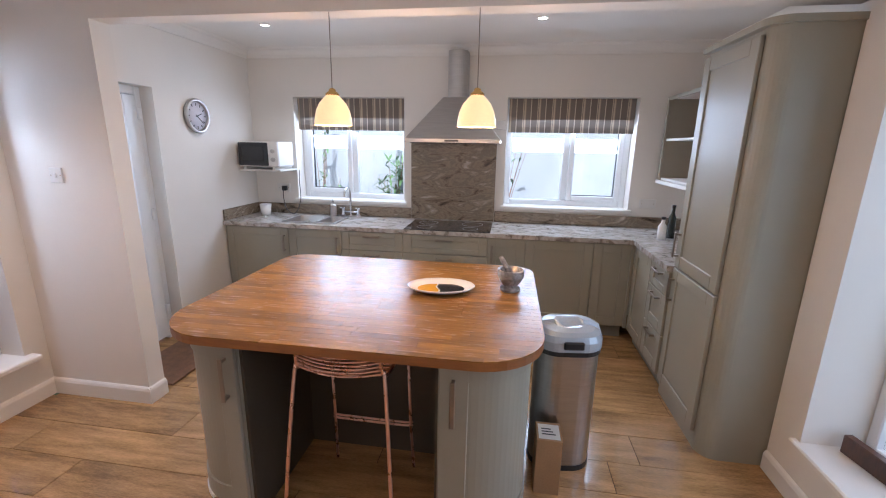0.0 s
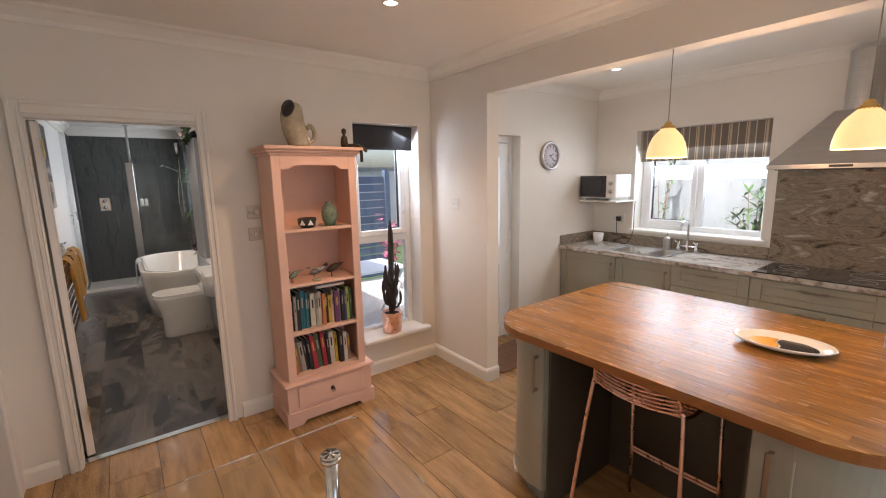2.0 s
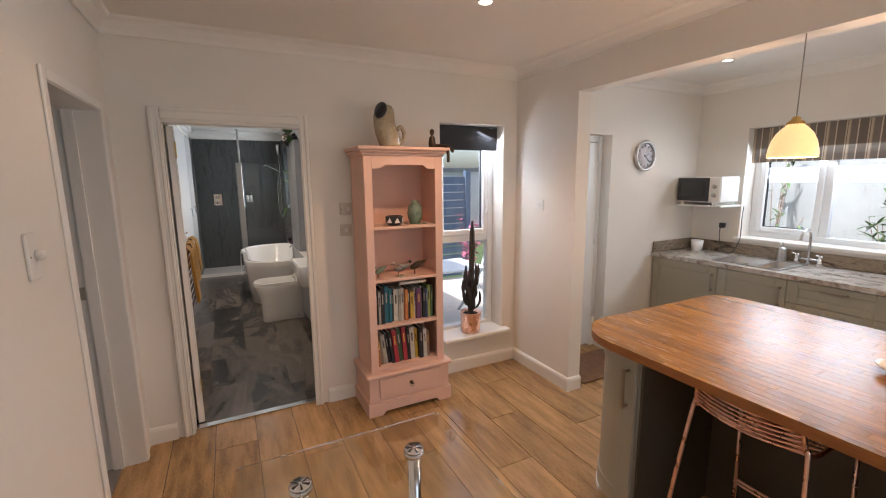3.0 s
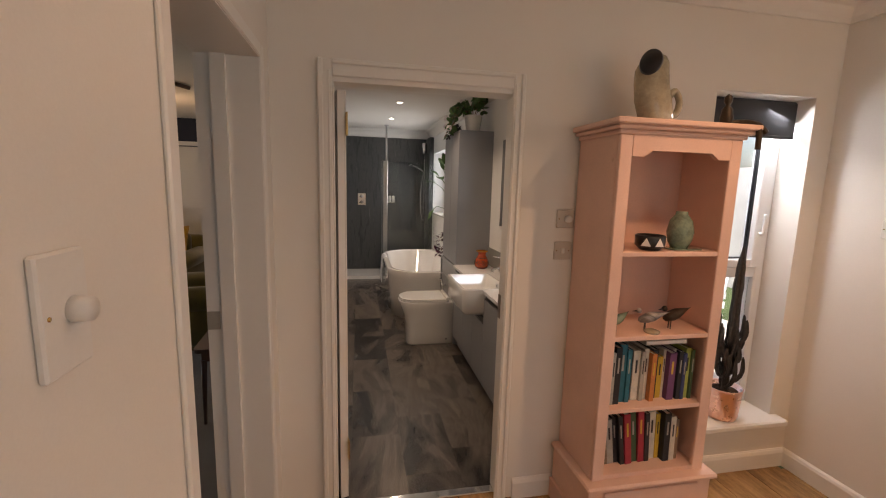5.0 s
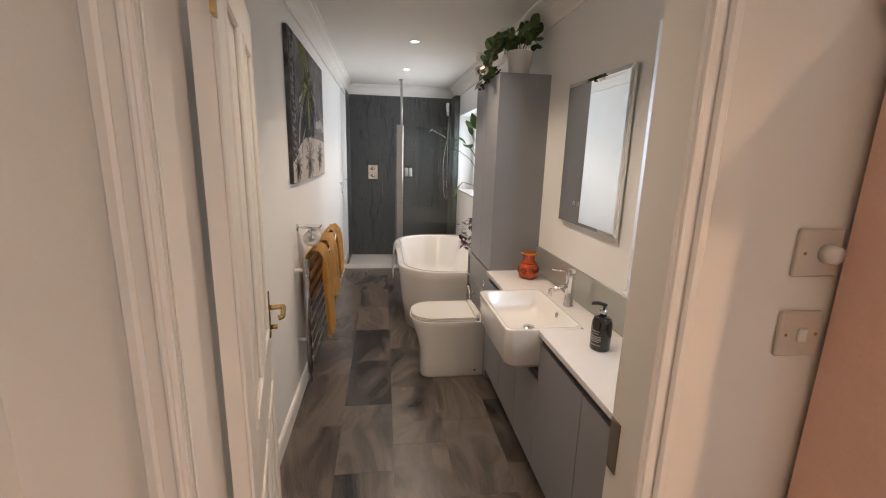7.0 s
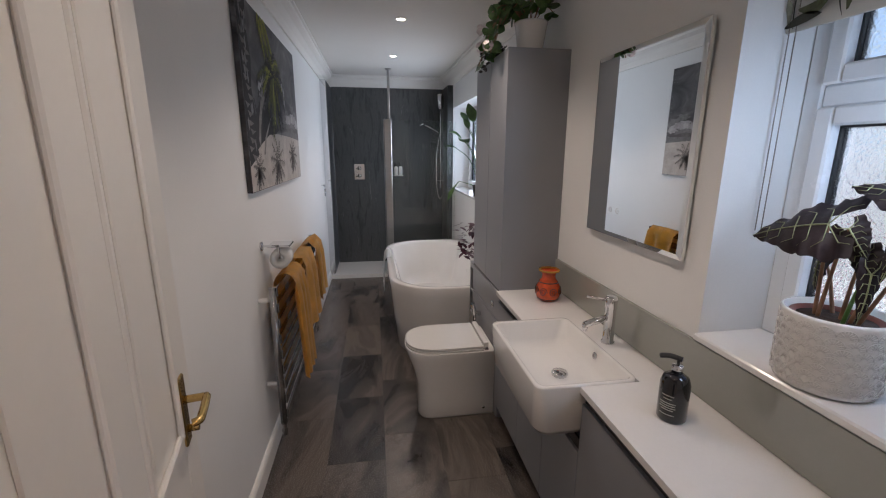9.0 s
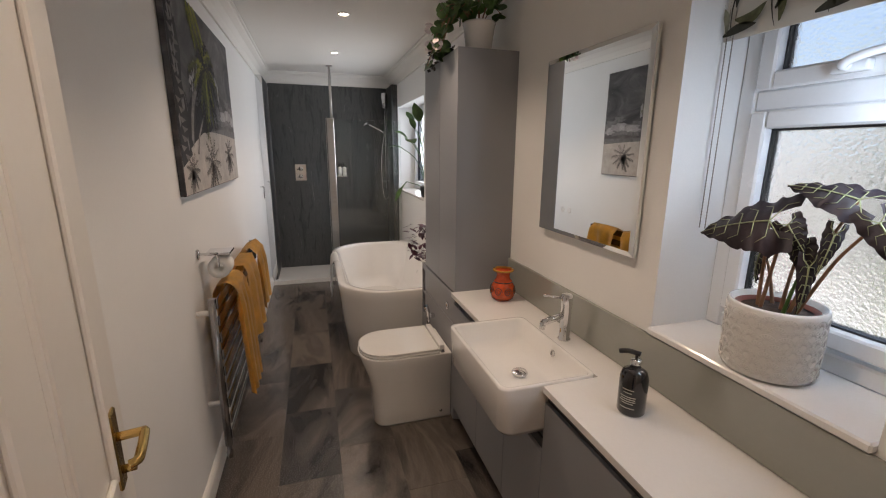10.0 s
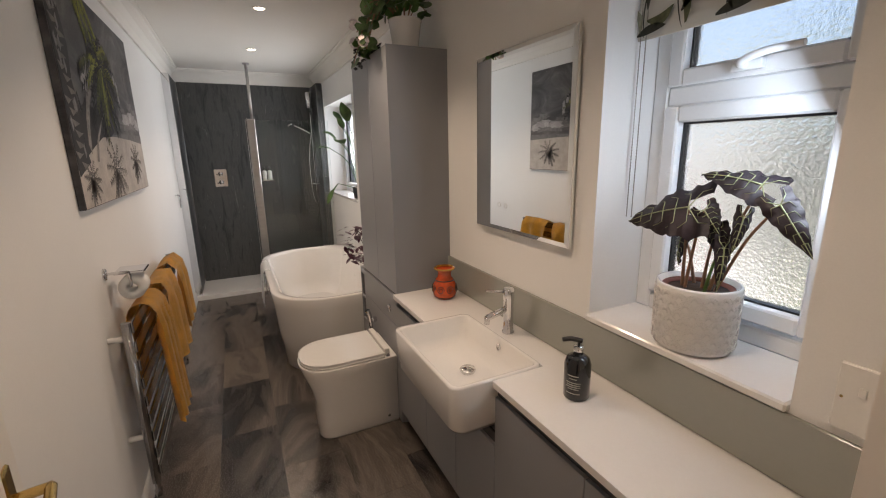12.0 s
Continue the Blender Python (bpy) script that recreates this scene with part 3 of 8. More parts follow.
def casement(name, axis, plane, a0, a1, z0, z1, bars, label, glass=GLASS, fw=0.055, depth=0.07, sashes=(), sill=None):
    """A white window in an opening: outer frame, bars, opening sashes and panes. axis: the wall's plane; bars: (kind, place)."""
    t = thing(name, label, "window", kind="structure")

    def put(u0, u1, d0, d1, w0, w1, bevel=0.006):
        return boxed(plane + d0, plane + d1, u0, u1, w0, w1, bevel=bevel) if axis == "x" else boxed(u0, u1, plane + d0, plane + d1, w0, w1, bevel=bevel)

    for u0, u1, w0, w1 in ((a0, a0 + fw, z0, z1), (a1 - fw, a1, z0, z1), (a0 + fw, a1 - fw, z0, z0 + fw), (a0 + fw, a1 - fw, z1 - fw, z1)):
        part("window_frame", put(u0, u1, 0, depth, w0, w1), UPVC, t)
    for u0, u1, w0, w1 in bars:
        part("window_bar", put(u0, u1, 0.002, depth - 0.002, w0, w1), UPVC, t)
    for u0, u1, w0, w1, sash in sashes:
        if sash:
            s = 0.05
            rim = put(u0, u0 + s, -0.012 if sash > 0 else 0.0, depth + (0.012 if sash < 0 else 0), w0, w1)
            for q in ((u1 - s, u1, w0, w1), (u0 + s, u1 - s, w0, w0 + s), (u0 + s, u1 - s, w1 - s, w1)):
                other = put(q[0], q[1], -0.012 if sash > 0 else 0.0, depth + (0.012 if sash < 0 else 0), q[2], q[3])
                data = bpy.data.meshes.new("rim")
                other.to_mesh(data)
                rim.from_mesh(data)
                other.free()
            part("sash", rim, UPVC, t)
            g = 0.006
            for q in ((u0 + s, u0 + s + g, w0 + s, w1 - s), (u1 - s - g, u1 - s, w0 + s, w1 - s), (u0 + s, u1 - s, w0 + s, w0 + s + g), (u0 + s, u1 - s, w1 - s - g, w1 - s)):
                part("gasket", put(q[0], q[1], depth * 0.3, depth * 0.7, q[2], q[3], 0.0), BLACK, t)
            u0, u1, w0, w1 = u0 + s + g, u1 - s - g, w0 + s + g, w1 - s - g
        pane = part("pane", put(u0, u1, depth * 0.45, depth * 0.45 + 0.006, w0, w1, 0.0), glass, t)
        pane.visible_shadow = False
    return t


k1 = casement("window_1", "y", 3.53, -4.0, -2.845, 1.06, 2.08, [(-3.45, -3.39, 1.115, 2.025)], "white double casement kitchen window over the sink", sashes=((-3.945, -3.45, 1.115, 2.025, 1), (-3.39, -2.90, 1.115, 2.025, 0)))
k2 = casement("window_2", "y", 3.53, -1.845, -0.67, 1.06, 2.08, [(-1.29, -1.23, 1.115, 2.025)], "white double casement kitchen window", sashes=((-1.79, -1.29, 1.115, 2.025, 0), (-1.23, -0.725, 1.115, 2.025, 1)))
for t, a0, a1 in ((k1, -4.0, -2.845), (k2, -1.845, -0.67)):
    part("window_sill", boxed(a0 - 0.03, a1 + 0.03, 3.335, 3.535, 1.03, 1.064, 0.006), GLOSS, t)
d1 = casement("window_3", "x", -4.93, 0.50, 1.10, 0.30, 2.08, [(0.555, 1.045, 1.10, 1.16)], "tall white dining window with a top-hung sash", sashes=((0.555, 1.045, 1.16, 2.025, -1), (0.555, 1.045, 0.355, 1.10, 0)))
part("window_sill", boxed(-4.93, -4.625, 0.49, 1.15, 0.29, 0.325, 0.008), GLOSS, d1)
part("window_handle", rod(bent([(-4.845, 1.02, 1.36), (-4.825, 1.02, 1.36), (-4.82, 1.02, 1.40), (-4.82, 1.02, 1.47)], 4), 0.008), UPVC, d1)
e1 = casement("window_4", "x", -0.12, -0.70, 1.10, 0.30, 2.08, [(0.17, 0.23, 0.355, 2.025)], "white dining window with a deep sill", sashes=((-0.645, 0.17, 0.355, 2.025, 0), (0.23, 1.045, 0.355, 2.025, 0)))
part("window_sill", boxed(-0.41, -0.12, -0.72, 1.14, 0.27, 0.304, 0.008), GLOSS, e1)
b1 = casement("window_5", "y", 0.27, -5.72, -5.105, 1.02, 2.12, [(-5.665, -5.16, 1.715, 1.775)], "white bathroom window with obscured glass", glass=FROST, sashes=((-5.665, -5.16, 1.775, 2.065, 1), (-5.665, -5.16, 1.09, 1.715, 1)))
part("window_sill", boxed(-5.72, -5.105, 0.02, 0.27, 1.0, 1.024, 0.005), SOLID_TOP, b1)
bm = boxed(-5.455, -5.375, 0.232, 0.259, 1.787, 1.815, 0.006, seg=2)
wh = part("handle_base", bm, UPVC, b1)
part("window_handle", rod(bent([(-5.42, 0.24, 1.802), (-5.415, 0.212, 1.804), (-5.39, 0.204, 1.814), (-5.34, 0.202, 1.822), (-5.27, 0.205, 1.824)], 5), 0.0125, 10, taper=0.009), UPVC, wh)
part("lock_button", lathe(bmesh.new(), [(0, 0), (0.006, 0), (0.005, 0.003), (0, 0.003)], 14, m=pose(-5.432, 0.232, 1.801, 90, 0, 0)), CHROME, wh)
part("window_handle", rod(bent([(-5.10, 0.235, 1.36), (-5.10, 0.205, 1.36), (-5.10, 0.20, 1.32), (-5.10, 0.20, 1.24)], 4), 0.010), UPVC, b1)
b2 = casement("window_6", "y", 0.25, -10.12, -8.80, 1.12, 2.12, [], "white bathroom window above the bath", glass=FROST, sashes=((-10.065, -8.855, 1.175, 2.065, 1),))
part("window_sill", boxed(-10.12, -8.80, 0.03, 0.25, 1.10, 1.124, 0.005), SOLID_TOP, b2)
lw = casement("window_7", "y", -7.30, -8.6, -5.4, 0.55, 2.1, [(-7.03, -6.97, 0.605, 2.045)], "white lounge window", sashes=((-8.545, -7.03, 0.605, 2.045, 0), (-6.97, -5.455, 0.605, 2.045, 0)))

# garden door of the kitchen
gd = thing("door_1", "white half-glazed garden door, shut", "door", (0.085, 0, 0), kind="structure")
for y0, y1 in ((1.36, 1.41), (2.07, 2.12)):
    part("door_frame", boxed(-4.76, -4.66, y0, y1, 0, 2.02, 0.006), UPVC, gd)
part("door_frame", boxed(-4.76, -4.66, 1.41, 2.07, 1.96, 2.02, 0.006), UPVC, gd)
for q in ((1.415, 1.53, 0.03, 1.955), (1.95, 2.065, 0.03, 1.955), (1.53, 1.95, 0.03, 0.18), (1.53, 1.95, 0.78, 0.98), (1.53, 1.95, 1.82, 1.955)):
    part("door_rail", boxed(-4.735, -4.655, *q, bevel=0.006), UPVC, gd)
part("door_panel", boxed(-4.715, -4.685, 1.53, 1.95, 0.18, 0.78), UPVC, gd)
part("door_glass", boxed(-4.70, -4.692, 1.53, 1.95, 0.98, 1.82), FROST, gd).visible_shadow = False
for z in (0.22, 1.02, 1.78):
    part("hinge", boxed(-4.66, -4.635, 2.055, 2.09, z, z + 0.09, 0.006), UPVC, gd)
hd = part("door_handle", boxed(-4.655, -4.645, 1.455, 1.49, 0.95, 1.15, 0.004), CHROME, gd)
part("lever", rod(bent([(-4.645, 1.472, 1.06), (-4.61, 1.472, 1.06), (-4.605, 1.49, 1.06), (-4.605, 1.58, 1.06)], 4), 0.008), CHROME, hd)

# white door at the far end of the lounge
ld = thing("door_2", "white casing of the far lounge doorway", "door frame", kind="structure")
for y0, y1 in ((-4.09, -4.02), (-3.25, -3.18)):
    part("casing", boxed(-9.75, -9.73, y0, y1, 0, 2.12, 0.004), GLOSS, ld)
part("casing_head", boxed(-9.75, -9.73, -4.02, -3.25, 2.06, 2.12, 0.004), GLOSS, ld)
part("leaf", boxed(-9.83, -9.79, -4.0, -3.27, 0.01, 2.05), GLOSS, ld)

# ground outside
setting("ground", boxed(-120, 120, -120, 120, -0.30, -0.16), surface("lawn", (0.06, 0.10, 0.03), 0.95, vary=0.3, coarse=0.5, fine=30, bump=0.5), "garden lawn", "ground")
setting("wall_garden_north", boxed(-12.0, 6.0, 5.6, 5.85, -0.16, 2.05), RENDER_WALL, "white rendered garden wall")

# ---- kitchen ----
def bar_handle(bm, x, z, length, upright):
    """A flat bar handle in front of a door whose face is at y = 0."""
    if upright:
        box(bm, x - 0.010, x + 0.010, -0.036, -0.028, z - length / 2, z + length / 2, 0.003)
        for s in (-1, 1):
            box(bm, x - 0.006, x + 0.006, -0.03, 0.0, z + s * (length / 2 - 0.012) - 0.006, z + s * (length / 2 - 0.012) + 0.006)
    else:
        box(bm, x - length / 2, x + length / 2, -0.036, -0.028, z - 0.008, z + 0.008, 0.003)
        for s in (-1, 1):
            box(bm, x + s * (length / 2 - 0.012) - 0.006, x + s * (length / 2 - 0.012) + 0.006, -0.03, 0.0, z - 0.006, z + 0.006)
    return bm


def shaker(x0, x1, z0, z1, stile=0.075):
    """A framed door front with a sunk panel; its face is at y = 0."""
    bm = boxed(x0, x0 + stile, 0, 0.02, z0, z1, 0.003)
    box(bm, x1 - stile, x1, 0, 0.02, z0, z1, 0.003)
    s = min(stile, (z1 - z0) * 0.3)
    box(bm, x0 + stile, x1 - stile, 0, 0.02, z0, z0 + s, 0.003)
    box(bm, x0 + stile, x1 - stile, 0, 0.02, z1 - s, z1, 0.003)
    box(bm, x0 + stile, x1 - stile, 0.009, 0.018, z0 + s, z1 - s)
    return bm


def cabinet(label, at, turn, width, fronts, depth=0.57, top=0.86, plinth=0.12, name="base_cabinet", group="fitted kitchen units", hollow=False):
    """A fitted unit; fronts are (x0, x1, z0, z1, handle), handle one of '', 'left', 'right', 'bar'."""
    t = thing(name, label, "cabinet", at, turn, group)
    if hollow:
        for a, b in ((0, 0.018), (width - 0.018, width)):
            part("side", boxed(a, b, 0.022, depth, plinth, top), SAGE, t)
        part("bottom", boxed(0.018, width - 0.018, 0.022, depth, plinth, plinth + 0.018), SAGE, t)
    else:
        part("body", boxed(0, width, 0.022, depth, plinth, top), SAGE, t)
    if plinth:
        part("kick_board", boxed(0, width, 0.07, 0.09, 0, plinth), SAGE_DARK, t)
    for x0, x1, z0, z1, grip in fronts:
        d = part("drawer_front" if grip == "bar" else "door", shaker(x0 + 0.002, x1 - 0.002, z0, z1), SAGE, t)
        if grip == "bar":
            part("handle", bar_handle(bmesh.new(), (x0 + x1) / 2, z1 - 0.04, 0.16, False), NICKEL, d, "satin nickel bar handle")
        elif grip:
            gx = x0 + 0.04 if "left" in grip else x1 - 0.04
            gz = z1 - 0.14 if "low" not in grip else z0 + 0.16
            part("handle", bar_handle(bmesh.new(), gx, gz, 0.16, True), NICKEL, d, "satin nickel bar handle")
    return t


DRAWERS = ((0.125, 0.40), (0.405, 0.68), (0.685, 0.855))
FACE = 2.765
for x0, x1, kind in ((-4.46, -3.82, "right"), (-3.82, -3.30, "right"), (-3.30, -2.715, "drawers"), (-2.715, -1.955, "wide"), (-1.955, -1.63, "left"), (-1.63, -1.06, ""), (-1.06, -0.755, "")):
    w = x1 - x0
    if kind in ("drawers", "wide"):
        cabinet("sage shaker drawer unit under the worktop", (x0, FACE, 0), 0, w, [(0, w, a, b, "bar") for a, b in DRAWERS])
    else:
        cabinet("sage shaker base cabinet under the worktop", (x0, FACE, 0), 0, w, [(0, w, 0.125, 0.855, kind)], hollow=x0 < -3.5)
# run along the other wall: local x runs towards the dining side
cabinet("sage shaker corner cabinet under the worktop", (-0.735, 2.75, 0), -90, 0.42, [(0.02, 0.42, 0.125, 0.855, "")], depth=0.6)
cabinet("sage shaker drawer unit beside the tall unit", (-0.735, 2.33, 0), -90, 0.36, [(0, 0.36, a, b, "bar") for a, b in DRAWERS], depth=0.6)
tall = thing("tall_cabinet", "tall sage shaker larder unit with a rounded corner", "cabinet", (-0.72, 1.965, 0), -90, "fitted kitchen units")
bm = bmesh.new()
prism(bm, rounded(0, 0.66, 0.022, 0.60, (0, 0.09, 0, 0), 8), 0.0, 2.165)
part("body", bm, SAGE, tall)
for z0, z1, grip in ((0.10, 0.895, "left"), (0.91, 2.14, "left low")):
    d = part("door", shaker(0.002, 0.565, z0, z1), SAGE, tall)
    part("handle", bar_handle(bmesh.new(), 0.04, z1 - 0.14 if grip == "left" else z0 + 0.14, 0.16, True), NICKEL, d, "satin nickel bar handle")
part("cornice", prism(bmesh.new(), rounded(-0.005, 0.675, -0.012, 0.60, (0, 0.1, 0, 0), 8), 2.165, 2.195), SAGE, tall)

single("corner_post", boxed(-0.757, -0.733, 2.747, 2.80, 0.12, 0.86), SAGE, "sage corner post between the base units", "corner post")
# glazed wall cabinet, open side towards the worktop
wc = thing("wall_cabinet", "sage open-fronted wall cabinet with crockery inside", "cabinet", (-0.45, 3.33, 1.36), -90, "fitted kitchen units")
part("body", boxed(0, 0.02, 0.02, 0.34, 0, 0.72), SAGE, wc)
part("side", boxed(0.72, 0.74, 0.02, 0.34, 0, 0.72), SAGE, wc)
part("back_panel", boxed(0.02, 0.72, 0.32, 0.335, 0.02, 0.70), OAK_EDGE, wc, "brown wooden back panel")
for z in (0, 0.345, 0.70):
    part("shelf", boxed(0.02, 0.72, 0.02, 0.32, z, z + 0.02), GLOSS, wc)
part("front_frame", boxed(-0.002, 0.03, 0.0, 0.02, 0, 0.72, 0.003), SAGE, wc)
part("front_frame", boxed(0.71, 0.742, 0.0, 0.02, 0, 0.72, 0.003), SAGE, wc)
part("front_rail", boxed(0.03, 0.71, 0.0, 0.02, 0.69, 0.72, 0.003), SAGE, wc)
part("light_rail", boxed(-0.01, 0.75, -0.012, 0.0, -0.03, 0.0), GLOSS, wc)
single("crockery_bowl", turned([(0.0, 0), (0.05, 0), (0.10, 0.05), (0.125, 0.14), (0.10, 0.19), (0.0, 0.2)]), PINK, "round pink pot in the glazed cabinet", "pot", (-0.28, 2.72, 1.381), smooth=True)
single("crockery_bowl", turned([(0.0, 0), (0.04, 0), (0.07, 0.05), (0.05, 0.09), (0.0, 0.10)]), BRONZE, "dark pot on the cabinet's upper shelf", "pot", (-0.28, 2.75, 1.726), smooth=True)

# worktops, upstands and splashback
def worktop_with_cutout():
    """An L-shaped slab, made of butted lengths round the sink's opening, with a small rounded nosing."""
    bm = bmesh.new()
    for q in ((-4.468, -3.918, 2.744, 3.363), (-3.918, -3.402, 2.744, 2.852), (-3.918, -3.402, 3.208, 3.363), (-3.402, -0.755, 2.744, 3.363), (-0.755, -0.102, 1.97, 3.363)):
        box(bm, *q, 0.862, 0.90)
    bmesh.ops.remove_doubles(bm, verts=bm.verts, dist=0.0002)
    return bm


single("worktop", worktop_with_cutout(), WORKTOP, "pale veined granite worktop over the base units", "worktop")
single("upstand", boxed(-4.466, -2.775, 3.345, 3.364, 0.901, 1.005, 0.003), GRANITE, "brown veined stone upstand behind the sink", "upstand")
single("upstand", boxed(-1.925, -0.104, 3.345, 3.364, 0.901, 1.005, 0.003), GRANITE, "brown veined stone upstand under the window", "upstand")
single("upstand", boxed(-4.469, -4.45, 2.76, 3.344, 0.901, 1.005, 0.003), GRANITE, "brown veined stone upstand at the worktop's end", "upstand")
single("splashback", boxed(-2.77, -1.93, 3.342, 3.364, 0.901, 1.655, 0.003), GRANITE, "brown veined stone splashback behind the hob", "splashback")
hob = thing("hob", "flush black ceramic hob in the worktop", "hob", (-2.32, 3.0, 0.901))
part("glass_top", boxed(-0.385, 0.385, -0.25, 0.25, 0, 0.006, 0.002), BLACK_GLASS, hob)
for x, y, r in ((-0.22, 0.1, 0.09), (-0.22, -0.12, 0.07), (0.2, 0.1, 0.1), (0.2, -0.12, 0.07)):
    part("zone_ring", lathe(bmesh.new(), [(r - 0.003, 0.0062), (r - 0.003, 0.0068), (r, 0.0068), (r, 0.0062)], 32, (x, y, 0)), STEEL, hob)

hood = thing("cooker_hood", "pyramid brushed steel chimney hood over the hob", "cooker hood", (-2.305, 3.36, 1.655))
bm = bmesh.new()
lo = [bm.verts.new(p) for p in ((-0.41, -0.50, 0.035), (0.41, -0.50, 0.035), (0.41, 0, 0.035), (-0.41, 0, 0.035))]
hi = [bm.verts.new(p) for p in ((-0.115, -0.25, 0.40), (0.115, -0.25, 0.40), (0.115, 0, 0.40), (-0.115, 0, 0.40))]
for i in range(4):
    bm.faces.new((lo[i], lo[(i + 1) % 4], hi[(i + 1) % 4], hi[i]))
bm.faces.new(hi), bm.faces.new(list(reversed(lo)))
part("canopy", bm, STEEL, hood)
part("rim", boxed(-0.415, 0.415, -0.505, 0, 0, 0.036, 0.003), STEEL, hood)
part("filter", boxed(-0.37, 0.37, -0.46, -0.04, -0.006, 0.0), BLACK, hood)
part("chimney", prism(bmesh.new(), rounded(-0.09, 0.09, -0.23, -0.002, (0.09, 0.09, 0, 0), 8), 0.40, 0.80), STEEL, hood)
part("button_strip", boxed(-0.06, 0.06, -0.509, -0.505, 0.01, 0.026), BLACK, hood)

sink = thing("kitchen_sink", "inset stainless steel bowl with drainer", "sink", (-3.66, 3.03, 0.902))
bm = bmesh.new()
for q in ((-0.27, 0.27, -0.19, -0.165), (-0.27, 0.27, 0.165, 0.19), (-0.27, -0.245, -0.165, 0.165), (0.245, 0.27, -0.165, 0.165), (0.06, 0.085, -0.165, 0.165)):
    box(bm, *q, 0, 0.006, 0.002)
part("rim", bm, STEEL, sink)
for name, x0, x1 in (("bowl", -0.245, 0.06), ("half_bowl", 0.085, 0.245)):
    bm = bmesh.new()
    rings = [[bm.verts.new((x, y, z)) for x, y in rounded(x0 + g, x1 - g, -0.165 + g, 0.165 - g, 0.045, 5)] for g, z in ((0.0, 0.002), (0.004, -0.008), (0.012, -0.13), (0.04, -0.15))]
    for a, b in zip(rings, rings[1:]):
        for k in range(len(a)):
            f = bm.faces.new((a[k], a[(k + 1) % len(a)], b[(k + 1) % len(b)], b[k]))
            f.smooth = True
    bm.faces.new(rings[-1])
    bw = part(name, bm, STEEL, sink)
    part("waste", turned([(0, -0.149), (0.03, -0.149), (0.032, -0.146), (0.02, -0.147), (0, -0.1475)], at=((x0 + x1) / 2, 0, 0), seg=20), CHROME, bw)
tap = thing("kitchen_tap", "tall chrome bridge mixer tap behind the sink", "tap", (-3.39, 3.27, 0.902))
part("spout", rod(bent([(0, 0, 0), (0, 0, 0.22), (0, -0.02, 0.28), (0, -0.09, 0.30), (0, -0.15, 0.26), (0, -0.16, 0.22)], 5), 0.011), CHROME, tap)
for s in (-1, 1):
    part("valve", turned([(0, 0), (0.022, 0), (0.02, 0.03), (0.014, 0.05), (0.014, 0.09), (0, 0.09)], at=(s * 0.08, 0, 0)), CHROME, tap)
    part("lever", rod([(s * 0.08, 0, 0.085), (s * 0.08, -0.07, 0.10)], 0.006), CHROME, tap)
part("bridge", rod([(-0.08, 0, 0.05), (0.08, 0, 0.05)], 0.009), CHROME, tap)
disp = thing("soap_dispenser", "brushed steel soap dispenser beside the tap", "dispenser", (-3.58, 3.27, 0.902))
part("bottle", turned([(0, 0), (0.032, 0), (0.034, 0.01), (0.034, 0.10), (0.02, 0.125), (0, 0.125)]), STEEL, disp)
part("pump", rod(bent([(0, 0, 0.12), (0, 0, 0.16), (0, -0.04, 0.16)], 3), 0.007), CHROME, disp)
pot = thing("plant_pot", "small white pot on the worktop's corner", "pot", (-4.28, 3.18, 0.902))
part("pot", turned([(0, 0), (0.045, 0), (0.058, 0.11), (0.052, 0.11), (0.048, 0.09), (0, 0.09)]), CERAMIC, pot)

mw = thing("microwave", "white microwave with a black door on a wall bracket", "microwave", (-4.43, 3.34, 1.40))
part("case", boxed(0, 0.42, -0.31, -0.02, 0, 0.24, 0.008), WHITE_PLASTIC, mw)
part("door", boxed(0.005, 0.315, -0.322, -0.31, 0.01, 0.23, 0.005), BLACK, mw, "black glass door")
part("window", boxed(0.045, 0.27, -0.325, -0.322, 0.05, 0.19), BLACK_GLASS, mw)
part("panel", boxed(0.32, 0.415, -0.318, -0.31, 0.01, 0.23, 0.003), WHITE_PLASTIC, mw)
for z in (0.07, 0.15):
    part("dial", lathe(bmesh.new(), [(0, 0), (0.022, 0), (0.02, 0.014), (0, 0.014)], 20, m=pose(0.367, -0.318, z, 90, 0, 0)), STEEL, mw)
bk = thing("wall_bracket", "white metal microwave bracket on the wall", "bracket", (-4.43, 3.36, 1.355))
for x in (0.06, 0.36):
    part("arm", boxed(x - 0.015, x + 0.015, -0.33, 0, 0.018, 0.044, 0.004), WHITE_PLASTIC, bk)
part("tray", boxed(0.0, 0.43, -0.33, 0.0, 0.0, 0.018, 0.004), WHITE_PLASTIC, bk)


